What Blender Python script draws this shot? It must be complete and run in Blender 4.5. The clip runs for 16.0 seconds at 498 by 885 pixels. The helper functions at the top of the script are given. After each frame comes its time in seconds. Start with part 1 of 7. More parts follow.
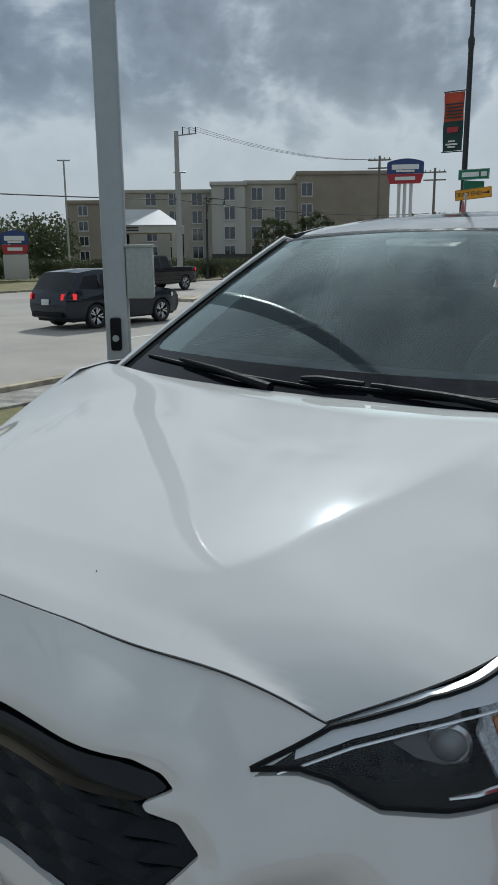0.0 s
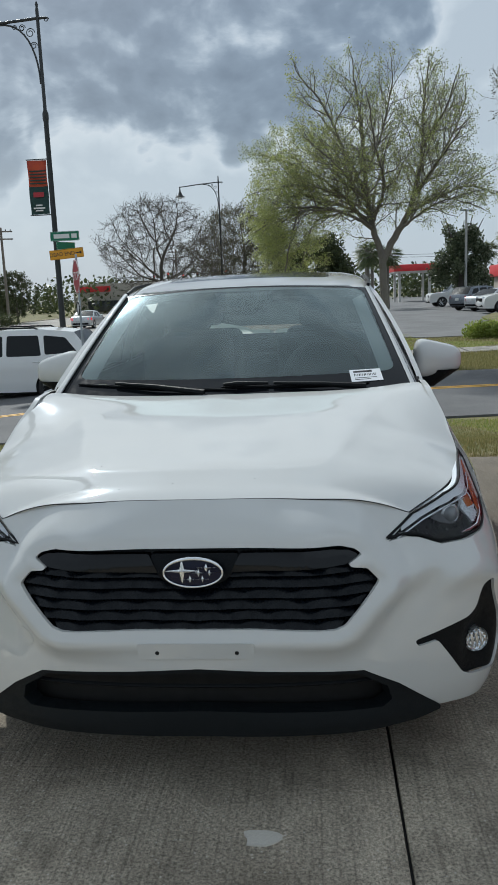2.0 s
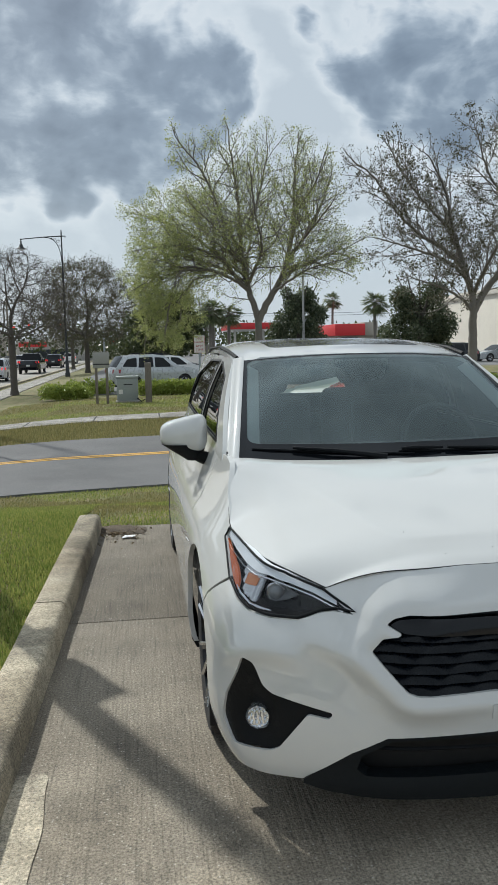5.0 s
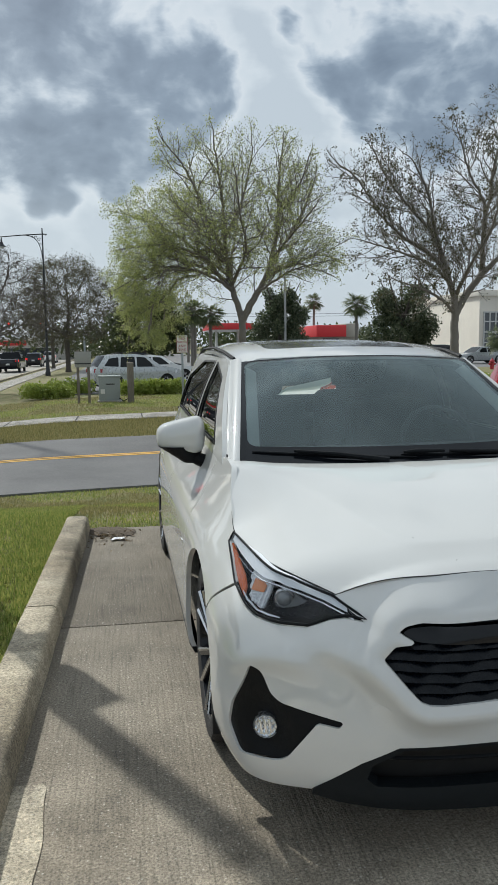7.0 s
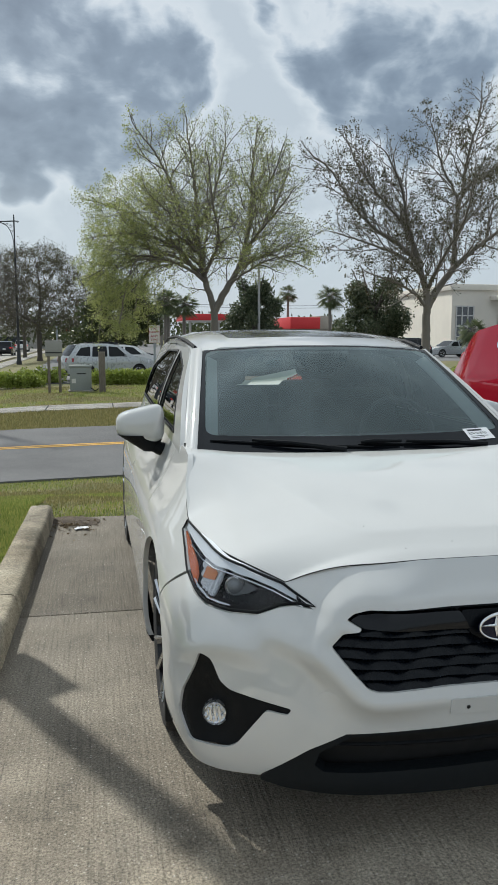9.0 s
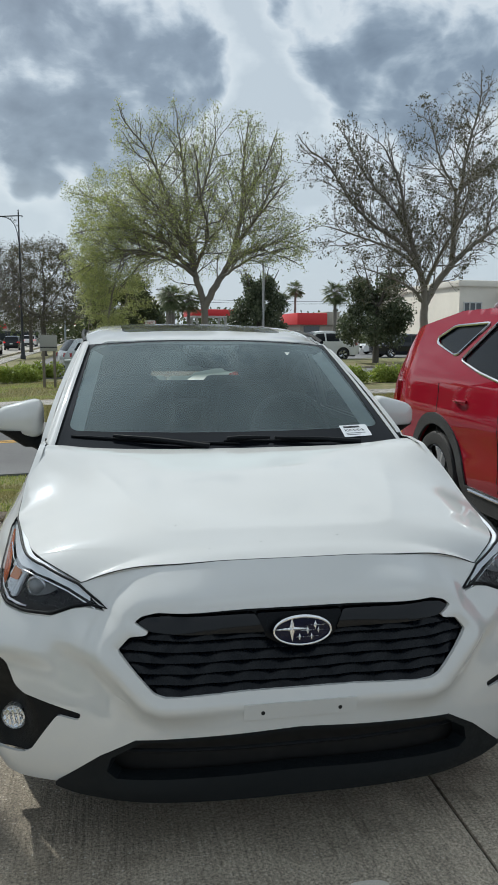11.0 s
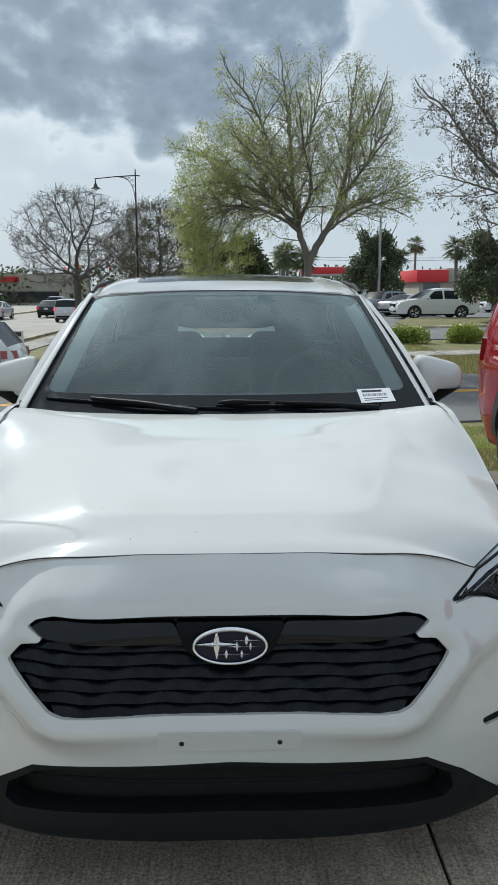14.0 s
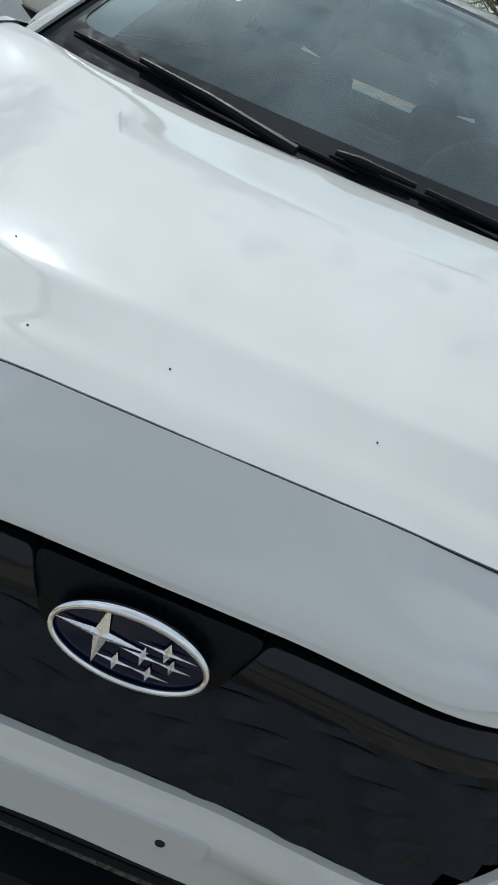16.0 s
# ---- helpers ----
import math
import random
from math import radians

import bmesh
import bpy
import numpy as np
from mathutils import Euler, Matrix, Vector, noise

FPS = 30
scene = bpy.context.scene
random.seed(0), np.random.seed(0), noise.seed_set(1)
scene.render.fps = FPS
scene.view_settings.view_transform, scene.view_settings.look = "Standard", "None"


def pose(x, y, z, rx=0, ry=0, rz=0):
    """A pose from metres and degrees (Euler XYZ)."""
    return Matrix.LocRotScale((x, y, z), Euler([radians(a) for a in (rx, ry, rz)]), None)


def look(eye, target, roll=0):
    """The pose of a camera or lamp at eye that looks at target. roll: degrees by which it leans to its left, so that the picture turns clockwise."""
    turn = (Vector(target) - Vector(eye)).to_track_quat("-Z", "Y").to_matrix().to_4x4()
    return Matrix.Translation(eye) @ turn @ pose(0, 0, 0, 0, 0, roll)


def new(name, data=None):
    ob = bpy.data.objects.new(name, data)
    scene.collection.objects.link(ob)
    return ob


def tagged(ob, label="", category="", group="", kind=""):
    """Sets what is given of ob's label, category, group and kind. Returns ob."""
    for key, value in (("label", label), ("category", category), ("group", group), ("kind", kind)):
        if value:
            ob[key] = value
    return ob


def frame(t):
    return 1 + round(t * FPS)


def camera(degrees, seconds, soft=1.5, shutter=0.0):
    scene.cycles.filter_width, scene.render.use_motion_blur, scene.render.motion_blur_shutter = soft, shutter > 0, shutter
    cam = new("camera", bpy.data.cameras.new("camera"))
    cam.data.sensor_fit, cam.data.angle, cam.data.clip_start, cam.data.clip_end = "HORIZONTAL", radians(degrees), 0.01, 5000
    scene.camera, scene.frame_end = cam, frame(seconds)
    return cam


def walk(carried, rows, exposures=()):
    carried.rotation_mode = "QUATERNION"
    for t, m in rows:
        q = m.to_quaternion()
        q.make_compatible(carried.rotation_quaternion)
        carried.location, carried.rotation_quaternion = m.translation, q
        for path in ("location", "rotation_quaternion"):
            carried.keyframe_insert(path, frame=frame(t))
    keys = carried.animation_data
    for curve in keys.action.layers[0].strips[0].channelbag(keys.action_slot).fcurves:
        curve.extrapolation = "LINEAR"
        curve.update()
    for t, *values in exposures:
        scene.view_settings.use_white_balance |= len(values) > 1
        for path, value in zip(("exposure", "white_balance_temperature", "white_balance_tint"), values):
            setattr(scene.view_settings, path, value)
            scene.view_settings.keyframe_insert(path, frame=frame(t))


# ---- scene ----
# ---------------------------------------------------------------- camera
cam = camera(35.3, 16.0, soft=1.6)
PATH = [
    (0, (0.981, -0.566, 1.33), (-0.134, 1.023, 0.849), -0.5),
    (0.5, (0.919, -0.984, 1.346), (0.004, 0.756, 0.981), -1.4),
    (1, (0.751, -1.303, 1.315), (0.128, 0.557, 0.925), -3.1),
    (1.5, (0.523, -1.608, 1.33), (0.152, 0.324, 0.971), -1.8),
    (2, (0.32, -1.865, 1.347), (0.148, 0.093, 0.976), -2.3),
    (2.5, (0.018, -1.957, 1.336), (0.016, 0.006, 0.948), -2.5),
    (3, (-0.304, -2.047, 1.353), (-0.13, -0.089, 0.982), -0.7),
    (3.5, (-0.564, -2.057, 1.356), (-0.348, -0.102, 0.996), -1.1),
    (4, (-0.801, -1.913, 1.397), (-0.618, 0.05, 1.065), -2.7),
    (4.2, (-0.868, -1.911, 1.419), (-0.67, 0.056, 1.112), -2.4),
    (6.3, (-1.149, -1.822, 1.439), (-0.835, 0.14, 1.211), -0.5),
    (6.5, (-1.144, -1.831, 1.44), (-0.844, 0.133, 1.208), -0.6),
    (7, (-1.125, -1.824, 1.438), (-0.808, 0.135, 1.191), -0.6),
    (7.5, (-1.12, -1.819, 1.438), (-0.783, 0.136, 1.183), -0.3),
    (8, (-1.117, -1.814, 1.431), (-0.771, 0.136, 1.155), -0.3),
    (8.5, (-1.112, -1.822, 1.431), (-0.751, 0.125, 1.151), -0.0),
    (9, (-1.064, -1.834, 1.427), (-0.681, 0.111, 1.158), 0.1),
    (9.5, (-0.939, -1.886, 1.435), (-0.535, 0.057, 1.189), 0.5),
    (10, (-0.79, -1.943, 1.425), (-0.374, -0.005, 1.164), 0.9),
    (10.2, (-0.737, -1.958, 1.424), (-0.322, -0.021, 1.147), 0.7),
    (12.3, (-0.056, -1.677, 1.418), (0.094, 0.299, 1.145), 1.1),
    (12.5, (-0.005, -1.674, 1.419), (0.113, 0.303, 1.145), 1.1),
    (13, (0.051, -1.657, 1.41), (0.174, 0.317, 1.113), -0.0),
    (13.5, (0.03, -1.631, 1.403), (0.14, 0.338, 1.074), -0.9),
    (14, (-0.005, -1.504, 1.382), (0.053, 0.458, 1.001), -0.1),
    (14.5, (-0.028, -1.267, 1.364), (0.032, 0.68, 0.913), 3.4),
    (15, (0.003, -1.02, 1.317), (0.059, 0.903, 0.768), 7.9),
    (15.5, (0.046, -0.775, 1.268), (0.041, 1.103, 0.58), 15.3),
    (16, (0.021, -0.534, 1.166), (0.039, 1.258, 0.277), 23.2),
]
walk(cam, [(t, look(eye, target, roll)) for t, eye, target, roll in PATH],
     [(0.0, -0.25, 6000, 5), (1.5, -0.04, 6000, 5), (3.5, 0.2, 6200, 6), (10.0, 0.2, 6250, 6), (12.5, 0.20, 6080, 4), (14.5, 0.26, 6080, 5), (16.0, 0.18, 6050, 6)])

# ---------------------------------------------------------------- sky and sun
SUN_AZ, SUN_EL = radians(-28.9), radians(40.5)      # from +y, clockwise
SUN_DIR = Vector((math.sin(SUN_AZ) * math.cos(SUN_EL), math.cos(SUN_AZ) * math.cos(SUN_EL), math.sin(SUN_EL)))


def make_world():
    w = bpy.data.worlds.new("sky")
    scene.world = w
    w.use_nodes = True
    nt = w.node_tree
    nt.nodes.clear()
    N = lambda kind, **kw: node(nt, kind, **kw)
    out, bg = N("ShaderNodeOutputWorld"), N("ShaderNodeBackground")
    sky = N("ShaderNodeTexSky", sky_type="NISHITA", sun_disc=False, sun_elevation=SUN_EL, sun_rotation=SUN_AZ,
            air_density=1.2, dust_density=2.0)
    scaled = N("ShaderNodeVectorMath", operation="SCALE")
    scaled.inputs["Scale"].default_value = 0.10
    nt.links.new(sky.outputs[0], scaled.inputs[0])
    tc, sep = N("ShaderNodeTexCoord"), N("ShaderNodeSeparateXYZ")
    nt.links.new(tc.outputs["Generated"], sep.inputs[0])
    # broken cloud: heavy grey banks (azimuth, elevation, half-width in degrees, weight) torn by noise at their edges
    warp = N("ShaderNodeTexNoise")
    warp.inputs["Scale"].default_value, warp.inputs["Detail"].default_value = 5.5, 5.0
    nt.links.new(tc.outputs["Generated"], warp.inputs[0])
    shift = N("ShaderNodeVectorMath", operation="SUBTRACT")
    nt.links.new(warp.outputs["Color"], shift.inputs[0])
    shift.inputs[1].default_value = (0.5, 0.5, 0.5)
    bent = N("ShaderNodeVectorMath", operation="MULTIPLY_ADD")
    nt.links.new(shift.outputs[0], bent.inputs[0])
    bent.inputs[1].default_value = (0.10, 0.10, 0.075)
    nt.links.new(tc.outputs["Generated"], bent.inputs[2])
    unit = N("ShaderNodeVectorMath", operation="NORMALIZE")
    nt.links.new(bent.outputs[0], unit.inputs[0])
    stretch = N("ShaderNodeVectorMath", operation="MULTIPLY")
    nt.links.new(tc.outputs["Generated"], stretch.inputs[0])
    stretch.inputs[1].default_value = (1.0, 1.0, 1.7)
    big = N("ShaderNodeTexNoise")
    big.inputs["Scale"].default_value, big.inputs["Detail"].default_value = 10.0, 12.0
    big.inputs["Roughness"].default_value, big.inputs["Distortion"].default_value = 0.58, 0.3
    nt.links.new(stretch.outputs[0], big.inputs[0])
    wide = N("ShaderNodeTexNoise")
    wide.inputs["Scale"].default_value, wide.inputs["Detail"].default_value = 2.6, 3.0
    nt.links.new(stretch.outputs[0], wide.inputs[0])
    high = ramp(nt, sep.outputs[2], [(0.30, 0.0), (0.46, 1.0)])
    body = math_node(nt, "MULTIPLY", high, ramp(nt, wide.outputs[0], [(0.40, 0.0), (0.62, 0.62)]))
    for az, el, half, weight in BANKS:
        az, el, half = radians(az), radians(el), radians(half)
        dot = N("ShaderNodeVectorMath", operation="DOT_PRODUCT")
        nt.links.new(unit.outputs[0], dot.inputs[0])
        dot.inputs[1].default_value = (math.sin(az) * math.cos(el), math.cos(az) * math.cos(el), math.sin(el))
        lobe = math_node(nt, "POWER", math_node(nt, "MAXIMUM", dot.outputs["Value"], 0.0), 1.9 / half ** 2)
        body = math_node(nt, "MULTIPLY_ADD", lobe, weight, body)
    lump = N("ShaderNodeTexVoronoi", feature="SMOOTH_F1")
    lump.inputs["Scale"].default_value, lump.inputs["Smoothness"].default_value, lump.inputs["Detail"].default_value = 22.0, 0.5, 2.0
    nt.links.new(unit.outputs[0], lump.inputs["Vector"])
    puff = math_node(nt, "MULTIPLY_ADD", lump.outputs["Distance"], -0.45, 0.20)
    body = math_node(nt, "ADD", math_node(nt, "MINIMUM", body, 1.0), puff)
    body = math_node(nt, "MULTIPLY_ADD", big.outputs[0], 1.55, math_node(nt, "SUBTRACT", body, 0.50))
    body = math_node(nt, "MULTIPLY", body, 0.5)
    cloud = ramp(nt, body, [(0.08, (0.52, 0.565, 0.615)), (0.22, (0.62, 0.66, 0.70)), (0.29, (0.66, 0.69, 0.725)), (0.36, (0.51, 0.56, 0.62)),
                            (0.43, (0.345, 0.40, 0.47)), (0.52, (0.235, 0.285, 0.355)), (0.72, (0.16, 0.20, 0.26))])
    # overhead the cover is thinner and more even
    over = ramp(nt, sep.outputs[2], [(0.42, 0.0), (0.66, 0.5)])
    cloud = mix(nt, over, cloud, (0.58, 0.63, 0.68))
    # torn cover overhead, with bright rents
    rent = N("ShaderNodeTexNoise")
    rent.inputs["Scale"].default_value, rent.inputs["Detail"].default_value, rent.inputs["Roughness"].default_value = 3.2, 4.0, 0.5
    nt.links.new(unit.outputs[0], rent.inputs[0])
    lift = ramp(nt, rent.outputs[0], [(0.39, 0.72), (0.49, 0.96), (0.59, 1.30)])
    cloud = mix(nt, ramp(nt, sep.outputs[2], [(0.40, 0.0), (0.58, 1.0)]), cloud, mix(nt, 1.0, cloud, lift, "MULTIPLY"))
    # thin high cloud under a hazy white horizon
    haze = ramp(nt, sep.outputs[2], [(0.0, (1, 1, 1)), (0.10, (0.75, 0.75, 0.75)), (0.19, (0, 0, 0))])
    mixh = mix(nt, math_node(nt, "MULTIPLY", haze, 0.85), cloud, (0.54, 0.60, 0.67))
    # the cloud is brighter towards the sun behind it
    dot = N("ShaderNodeVectorMath", operation="DOT_PRODUCT")
    nt.links.new(tc.outputs["Generated"], dot.inputs[0])
    dot.inputs[1].default_value = SUN_DIR
    glow = math_node(nt, "POWER", math_node(nt, "MAXIMUM", dot.outputs["Value"], 0.0), 90.0)
    lit = N("ShaderNodeVectorMath", operation="SCALE")
    nt.links.new(mixh, lit.inputs[0])
    core = math_node(nt, "POWER", math_node(nt, "MAXIMUM", dot.outputs["Value"], 0.0), 1400.0)
    nt.links.new(math_node(nt, "MULTIPLY_ADD", core, 9.0, math_node(nt, "MULTIPLY_ADD", glow, 1.3, 0.92)), lit.inputs["Scale"])
    both = mix(nt, 0.90, scaled.outputs[0], lit.outputs[0])
    nt.links.new(both, bg.inputs[0])
    bg.inputs[1].default_value = SKY_STRENGTH
    nt.links.new(bg.outputs[0], out.inputs[0])


def node(nt, kind, **kw):
    n = nt.nodes.new(kind)
    for k, v in kw.items():
        setattr(n, k, v)
    return n


def plug(nt, sock, v):
    if isinstance(v, bpy.types.NodeSocket):
        nt.links.new(v, sock)
    elif isinstance(v, tuple) and len(v) == 3 and len(sock.default_value) == 4:
        sock.default_value = (*v, 1)
    else:
        sock.default_value = v


def math_node(nt, op, a, b=0.0, c=0.0):
    n = node(nt, "ShaderNodeMath", operation=op)
    for s, v in zip(n.inputs, (a, b, c)):
        plug(nt, s, v)
    return n.outputs[0]


def ramp(nt, fac, stops):
    n = nt.nodes.new("ShaderNodeValToRGB")
    els = n.color_ramp.elements
    while len(els) < len(stops):
        els.new(0.5)
    for e, (p, c) in zip(els, stops):
        e.position = p
        e.color = (*(c if isinstance(c, tuple) else (c, c, c)), 1)
    plug(nt, n.inputs[0], fac)
    return n.outputs[0]


def mix(nt, fac, a, b, mode="MIX"):
    n = node(nt, "ShaderNodeMix", data_type="RGBA", blend_type=mode)
    plug(nt, n.inputs[0], fac)
    plug(nt, n.inputs[6], a)
    plug(nt, n.inputs[7], b)
    return n.outputs[2]


SKY_STRENGTH = 1.0
BANKS = ((-8, 15.0, 4.6, .95), (-3.5, 15.2, 4.4, .95), (1.0, 15.7, 4.2, .95), (4.8, 16.4, 3.3, .9), (6.8, 17.4, 1.9, .6), (-1.5, 18.6, 3.0, .85), (-7, 18.8, 4.2, .9),
         (-13, 18.0, 5.5, .95), (12.2, 20.2, 1.5, .65), (14.8, 17.6, 2.1, .75), (19.2, 18.0, 3.3, .85), (22.3, 14.6, 3.4, .85), (25.5, 17, 4.2, .9), (17.5, 15.8, 2.0, .6),
         (-5.8, 9.3, 1.0, .75), (-3.7, 9.8, .9, .75), (-.8, 10.5, 1.0, .75),
         (-21, 16.0, 6.0, .95), (-17, 14.0, 2.8, .7), (-20.5, 9.6, 2.4, .7), (-27, 12.5, 5.2, .9), (-31, 7.0, 2.0, .6), (-34, 17.5, 6.0, .95), (-38, 12.5, 4.5, .8), (-27, 18, 5, .7),
         (-43, 12.5, 5.5, .95), (-50, 13, 6, .95))
make_world()
sun = new("sun", bpy.data.lights.new("sun", "SUN"))
sun.data.energy, sun.data.angle, sun.data.color = 3.2, radians(1.2), (1.0, 0.95, 0.87)
sun.matrix_world = look(SUN_DIR * 50, (0, 0, 0))


# ---------------------------------------------------------------- materials
def material(name, color, rough=0.5, metal=0.0, grain=0.0, scale=8.0, bump=0.0, bump_scale=60.0, coat=0.0, second=None,
             detail_scale=None, coords="Object", spec=0.5, emit=None, stretch=None):
    """A surface with two scales of variation: broad stains towards a second colour and a fine grain, and a fine relief."""
    m = bpy.data.materials.new(name)
    m.use_nodes = True
    nt = m.node_tree
    b = nt.nodes["Principled BSDF"]
    b.inputs["Roughness"].default_value, b.inputs["Metallic"].default_value = rough, metal
    b.inputs["Coat Weight"].default_value, b.inputs["Coat Roughness"].default_value = coat, 0.03
    b.inputs["Specular IOR Level"].default_value = spec
    tc = nt.nodes.new("ShaderNodeTexCoord")
    vec = tc.outputs[coords]
    if stretch:
        mp = nt.nodes.new("ShaderNodeMapping")
        mp.inputs["Scale"].default_value = stretch
        nt.links.new(vec, mp.inputs[0])
        vec = mp.outputs[0]

    def noise_tex(s, d=6.0, r=0.6):
        n = nt.nodes.new("ShaderNodeTexNoise")
        n.inputs["Scale"].default_value, n.inputs["Detail"].default_value, n.inputs["Roughness"].default_value = s, d, r
        nt.links.new(vec, n.inputs[0])
        return n.outputs[0]

    base = color
    if second:
        base = mix(nt, ramp(nt, noise_tex(scale), [(0.38, 0.0), (0.62, 1.0)]), color, second)
    if grain:
        g = ramp(nt, noise_tex(detail_scale or scale * 12, 8.0, 0.7), [(0.25, 1 - grain), (0.75, 1 + grain * 0.6)])
        base = mix(nt, 1.0, base, g, "MULTIPLY")
        r = ramp(nt, noise_tex(scale * 3), [(0.3, max(rough - 0.08, 0.0)), (0.7, min(rough + 0.08, 1.0))])
        nt.links.new(r, b.inputs["Roughness"])
    plug(nt, b.inputs["Base Color"], base)
    if bump:
        bp = nt.nodes.new("ShaderNodeBump")
        bp.inputs["Strength"].default_value, bp.inputs["Distance"].default_value = bump, 0.01
        nt.links.new(noise_tex(bump_scale), bp.inputs["Height"])
        nt.links.new(bp.outputs[0], b.inputs["Normal"])
    if emit:
        b.inputs["Emission Color"].default_value = (*color, 1)
        b.inputs["Emission Strength"].default_value = emit
    return m


def glass_material(name, tint, gloss_rough=0.0, ior=1.45, gain=1.3, gloss=(1, 1, 1)):
    """A thin pane: see-through with a tint, and a clear reflection that grows at grazing angles."""
    m = bpy.data.materials.new(name)
    m.use_nodes = True
    nt = m.node_tree
    nt.nodes.clear()
    out, tr, gl, mx, fr = (nt.nodes.new("ShaderNode" + k) for k in
                           ("OutputMaterial", "BsdfTransparent", "BsdfGlossy", "MixShader", "Fresnel"))
    tr.inputs[0].default_value = (*tint, 1)
    gl.inputs["Roughness"].default_value = gloss_rough
    gl.inputs[0].default_value = (*gloss, 1)
    fr.inputs[0].default_value = ior
    f = math_node(nt, "MULTIPLY_ADD", fr.outputs[0], gain, 0.01)
    nt.links.new(f, mx.inputs[0])
    nt.links.new(tr.outputs[0], mx.inputs[1])
    nt.links.new(gl.outputs[0], mx.inputs[2])
    nt.links.new(mx.outputs[0], out.inputs[0])
    return m


def concrete_material(name, light, dark, broom=True):
    m = material(name, light, 0.9, grain=0.45, scale=0.9, second=dark, detail_scale=70.0, coords="Object", bump=0.0)
    nt = m.node_tree
    b = nt.nodes["Principled BSDF"]
    tc = nt.nodes.new("ShaderNodeTexCoord")
    base = b.inputs["Base Color"].links[0].from_socket
    # blotches, pale aggregate specks and the broom's streaks
    blot = nt.nodes.new("ShaderNodeTexNoise")
    blot.inputs["Scale"].default_value, blot.inputs["Detail"].default_value, blot.inputs["Roughness"].default_value = 3.2, 9, 0.68
    nt.links.new(tc.outputs["Object"], blot.inputs[0])
    base = mix(nt, 1.0, base, ramp(nt, blot.outputs[0], [(0.36, 0.56), (0.5, 0.97), (0.64, 1.27)]), "MULTIPLY")
    damp = nt.nodes.new("ShaderNodeTexNoise")
    damp.inputs["Scale"].default_value, damp.inputs["Detail"].default_value, damp.inputs["Distortion"].default_value = 1.1, 7, 0.6
    nt.links.new(tc.outputs["Object"], damp.inputs[0])
    base = mix(nt, math_node(nt, "MULTIPLY", ramp(nt, damp.outputs[0], [(0.48, 0.0), (0.66, 1.0)]), 0.5), base, dark, "MULTIPLY")
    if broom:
        # the colour blends to a darker brown towards the lawn, along a noisy edge
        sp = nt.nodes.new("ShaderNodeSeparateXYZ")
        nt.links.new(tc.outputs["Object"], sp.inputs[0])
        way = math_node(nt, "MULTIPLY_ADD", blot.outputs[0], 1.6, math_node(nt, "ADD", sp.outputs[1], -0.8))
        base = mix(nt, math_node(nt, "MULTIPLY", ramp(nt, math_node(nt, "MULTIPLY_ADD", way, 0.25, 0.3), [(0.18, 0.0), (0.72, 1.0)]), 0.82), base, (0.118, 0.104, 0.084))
    pit = nt.nodes.new("ShaderNodeTexNoise")
    pit.inputs["Scale"].default_value, pit.inputs["Detail"].default_value, pit.inputs["Roughness"].default_value = 120, 5, 0.75
    nt.links.new(tc.outputs["Object"], pit.inputs[0])
    base = mix(nt, 1.0, base, ramp(nt, pit.outputs[0], [(0.36, 0.42), (0.48, 0.93), (0.62, 1.42)]), "MULTIPLY")
    vo = nt.nodes.new("ShaderNodeTexVoronoi")
    vo.inputs["Scale"].default_value = 85
    nt.links.new(tc.outputs["Object"], vo.inputs["Vector"])
    speck = ramp(nt, vo.outputs["Distance"], [(0.14, 1.0), (0.36, 0.0)])
    sel = ramp(nt, vo.outputs["Color"], [(0.74, 0.0), (0.80, 1.0)])
    base = mix(nt, math_node(nt, "MULTIPLY", math_node(nt, "MULTIPLY", speck, sel), 0.6), base, (0.62, 0.58, 0.51))
    fine = nt.nodes.new("ShaderNodeTexNoise")
    fine.inputs["Scale"].default_value, fine.inputs["Detail"].default_value = 130, 5
    nt.links.new(tc.outputs["Object"], fine.inputs[0])
    height = fine.outputs[0]
    if broom:
        mp = nt.nodes.new("ShaderNodeMapping")
        mp.inputs["Scale"].default_value = (95, 3.2, 1)
        nt.links.new(tc.outputs["Object"], mp.inputs[0])
        st = nt.nodes.new("ShaderNodeTexNoise")
        st.inputs["Scale"].default_value, st.inputs["Detail"].default_value = 1.0, 5
        nt.links.new(mp.outputs[0], st.inputs[0])
        base = mix(nt, 1.0, base, ramp(nt, st.outputs[0], [(0.32, 0.72), (0.44, 0.97), (0.75, 1.12)]), "MULTIPLY")
        height = math_node(nt, "ADD", height, st.outputs[0])
    nt.links.new(base, b.inputs["Base Color"])
    bp = nt.nodes.new("ShaderNodeBump")
    bp.inputs["Strength"].default_value, bp.inputs["Distance"].default_value = 0.9, 0.005
    nt.links.new(height, bp.inputs["Height"])
    nt.links.new(bp.outputs[0], b.inputs["Normal"])
    return m


def paint(name, color, rough=0.3, metal=0.0):
    m = material(name, color, rough, metal, grain=0.03, scale=3.0, detail_scale=400.0, coat=1.0, spec=0.0)
    m.node_tree.nodes["Principled BSDF"].inputs["Coat Roughness"].default_value = 0.028
    return m


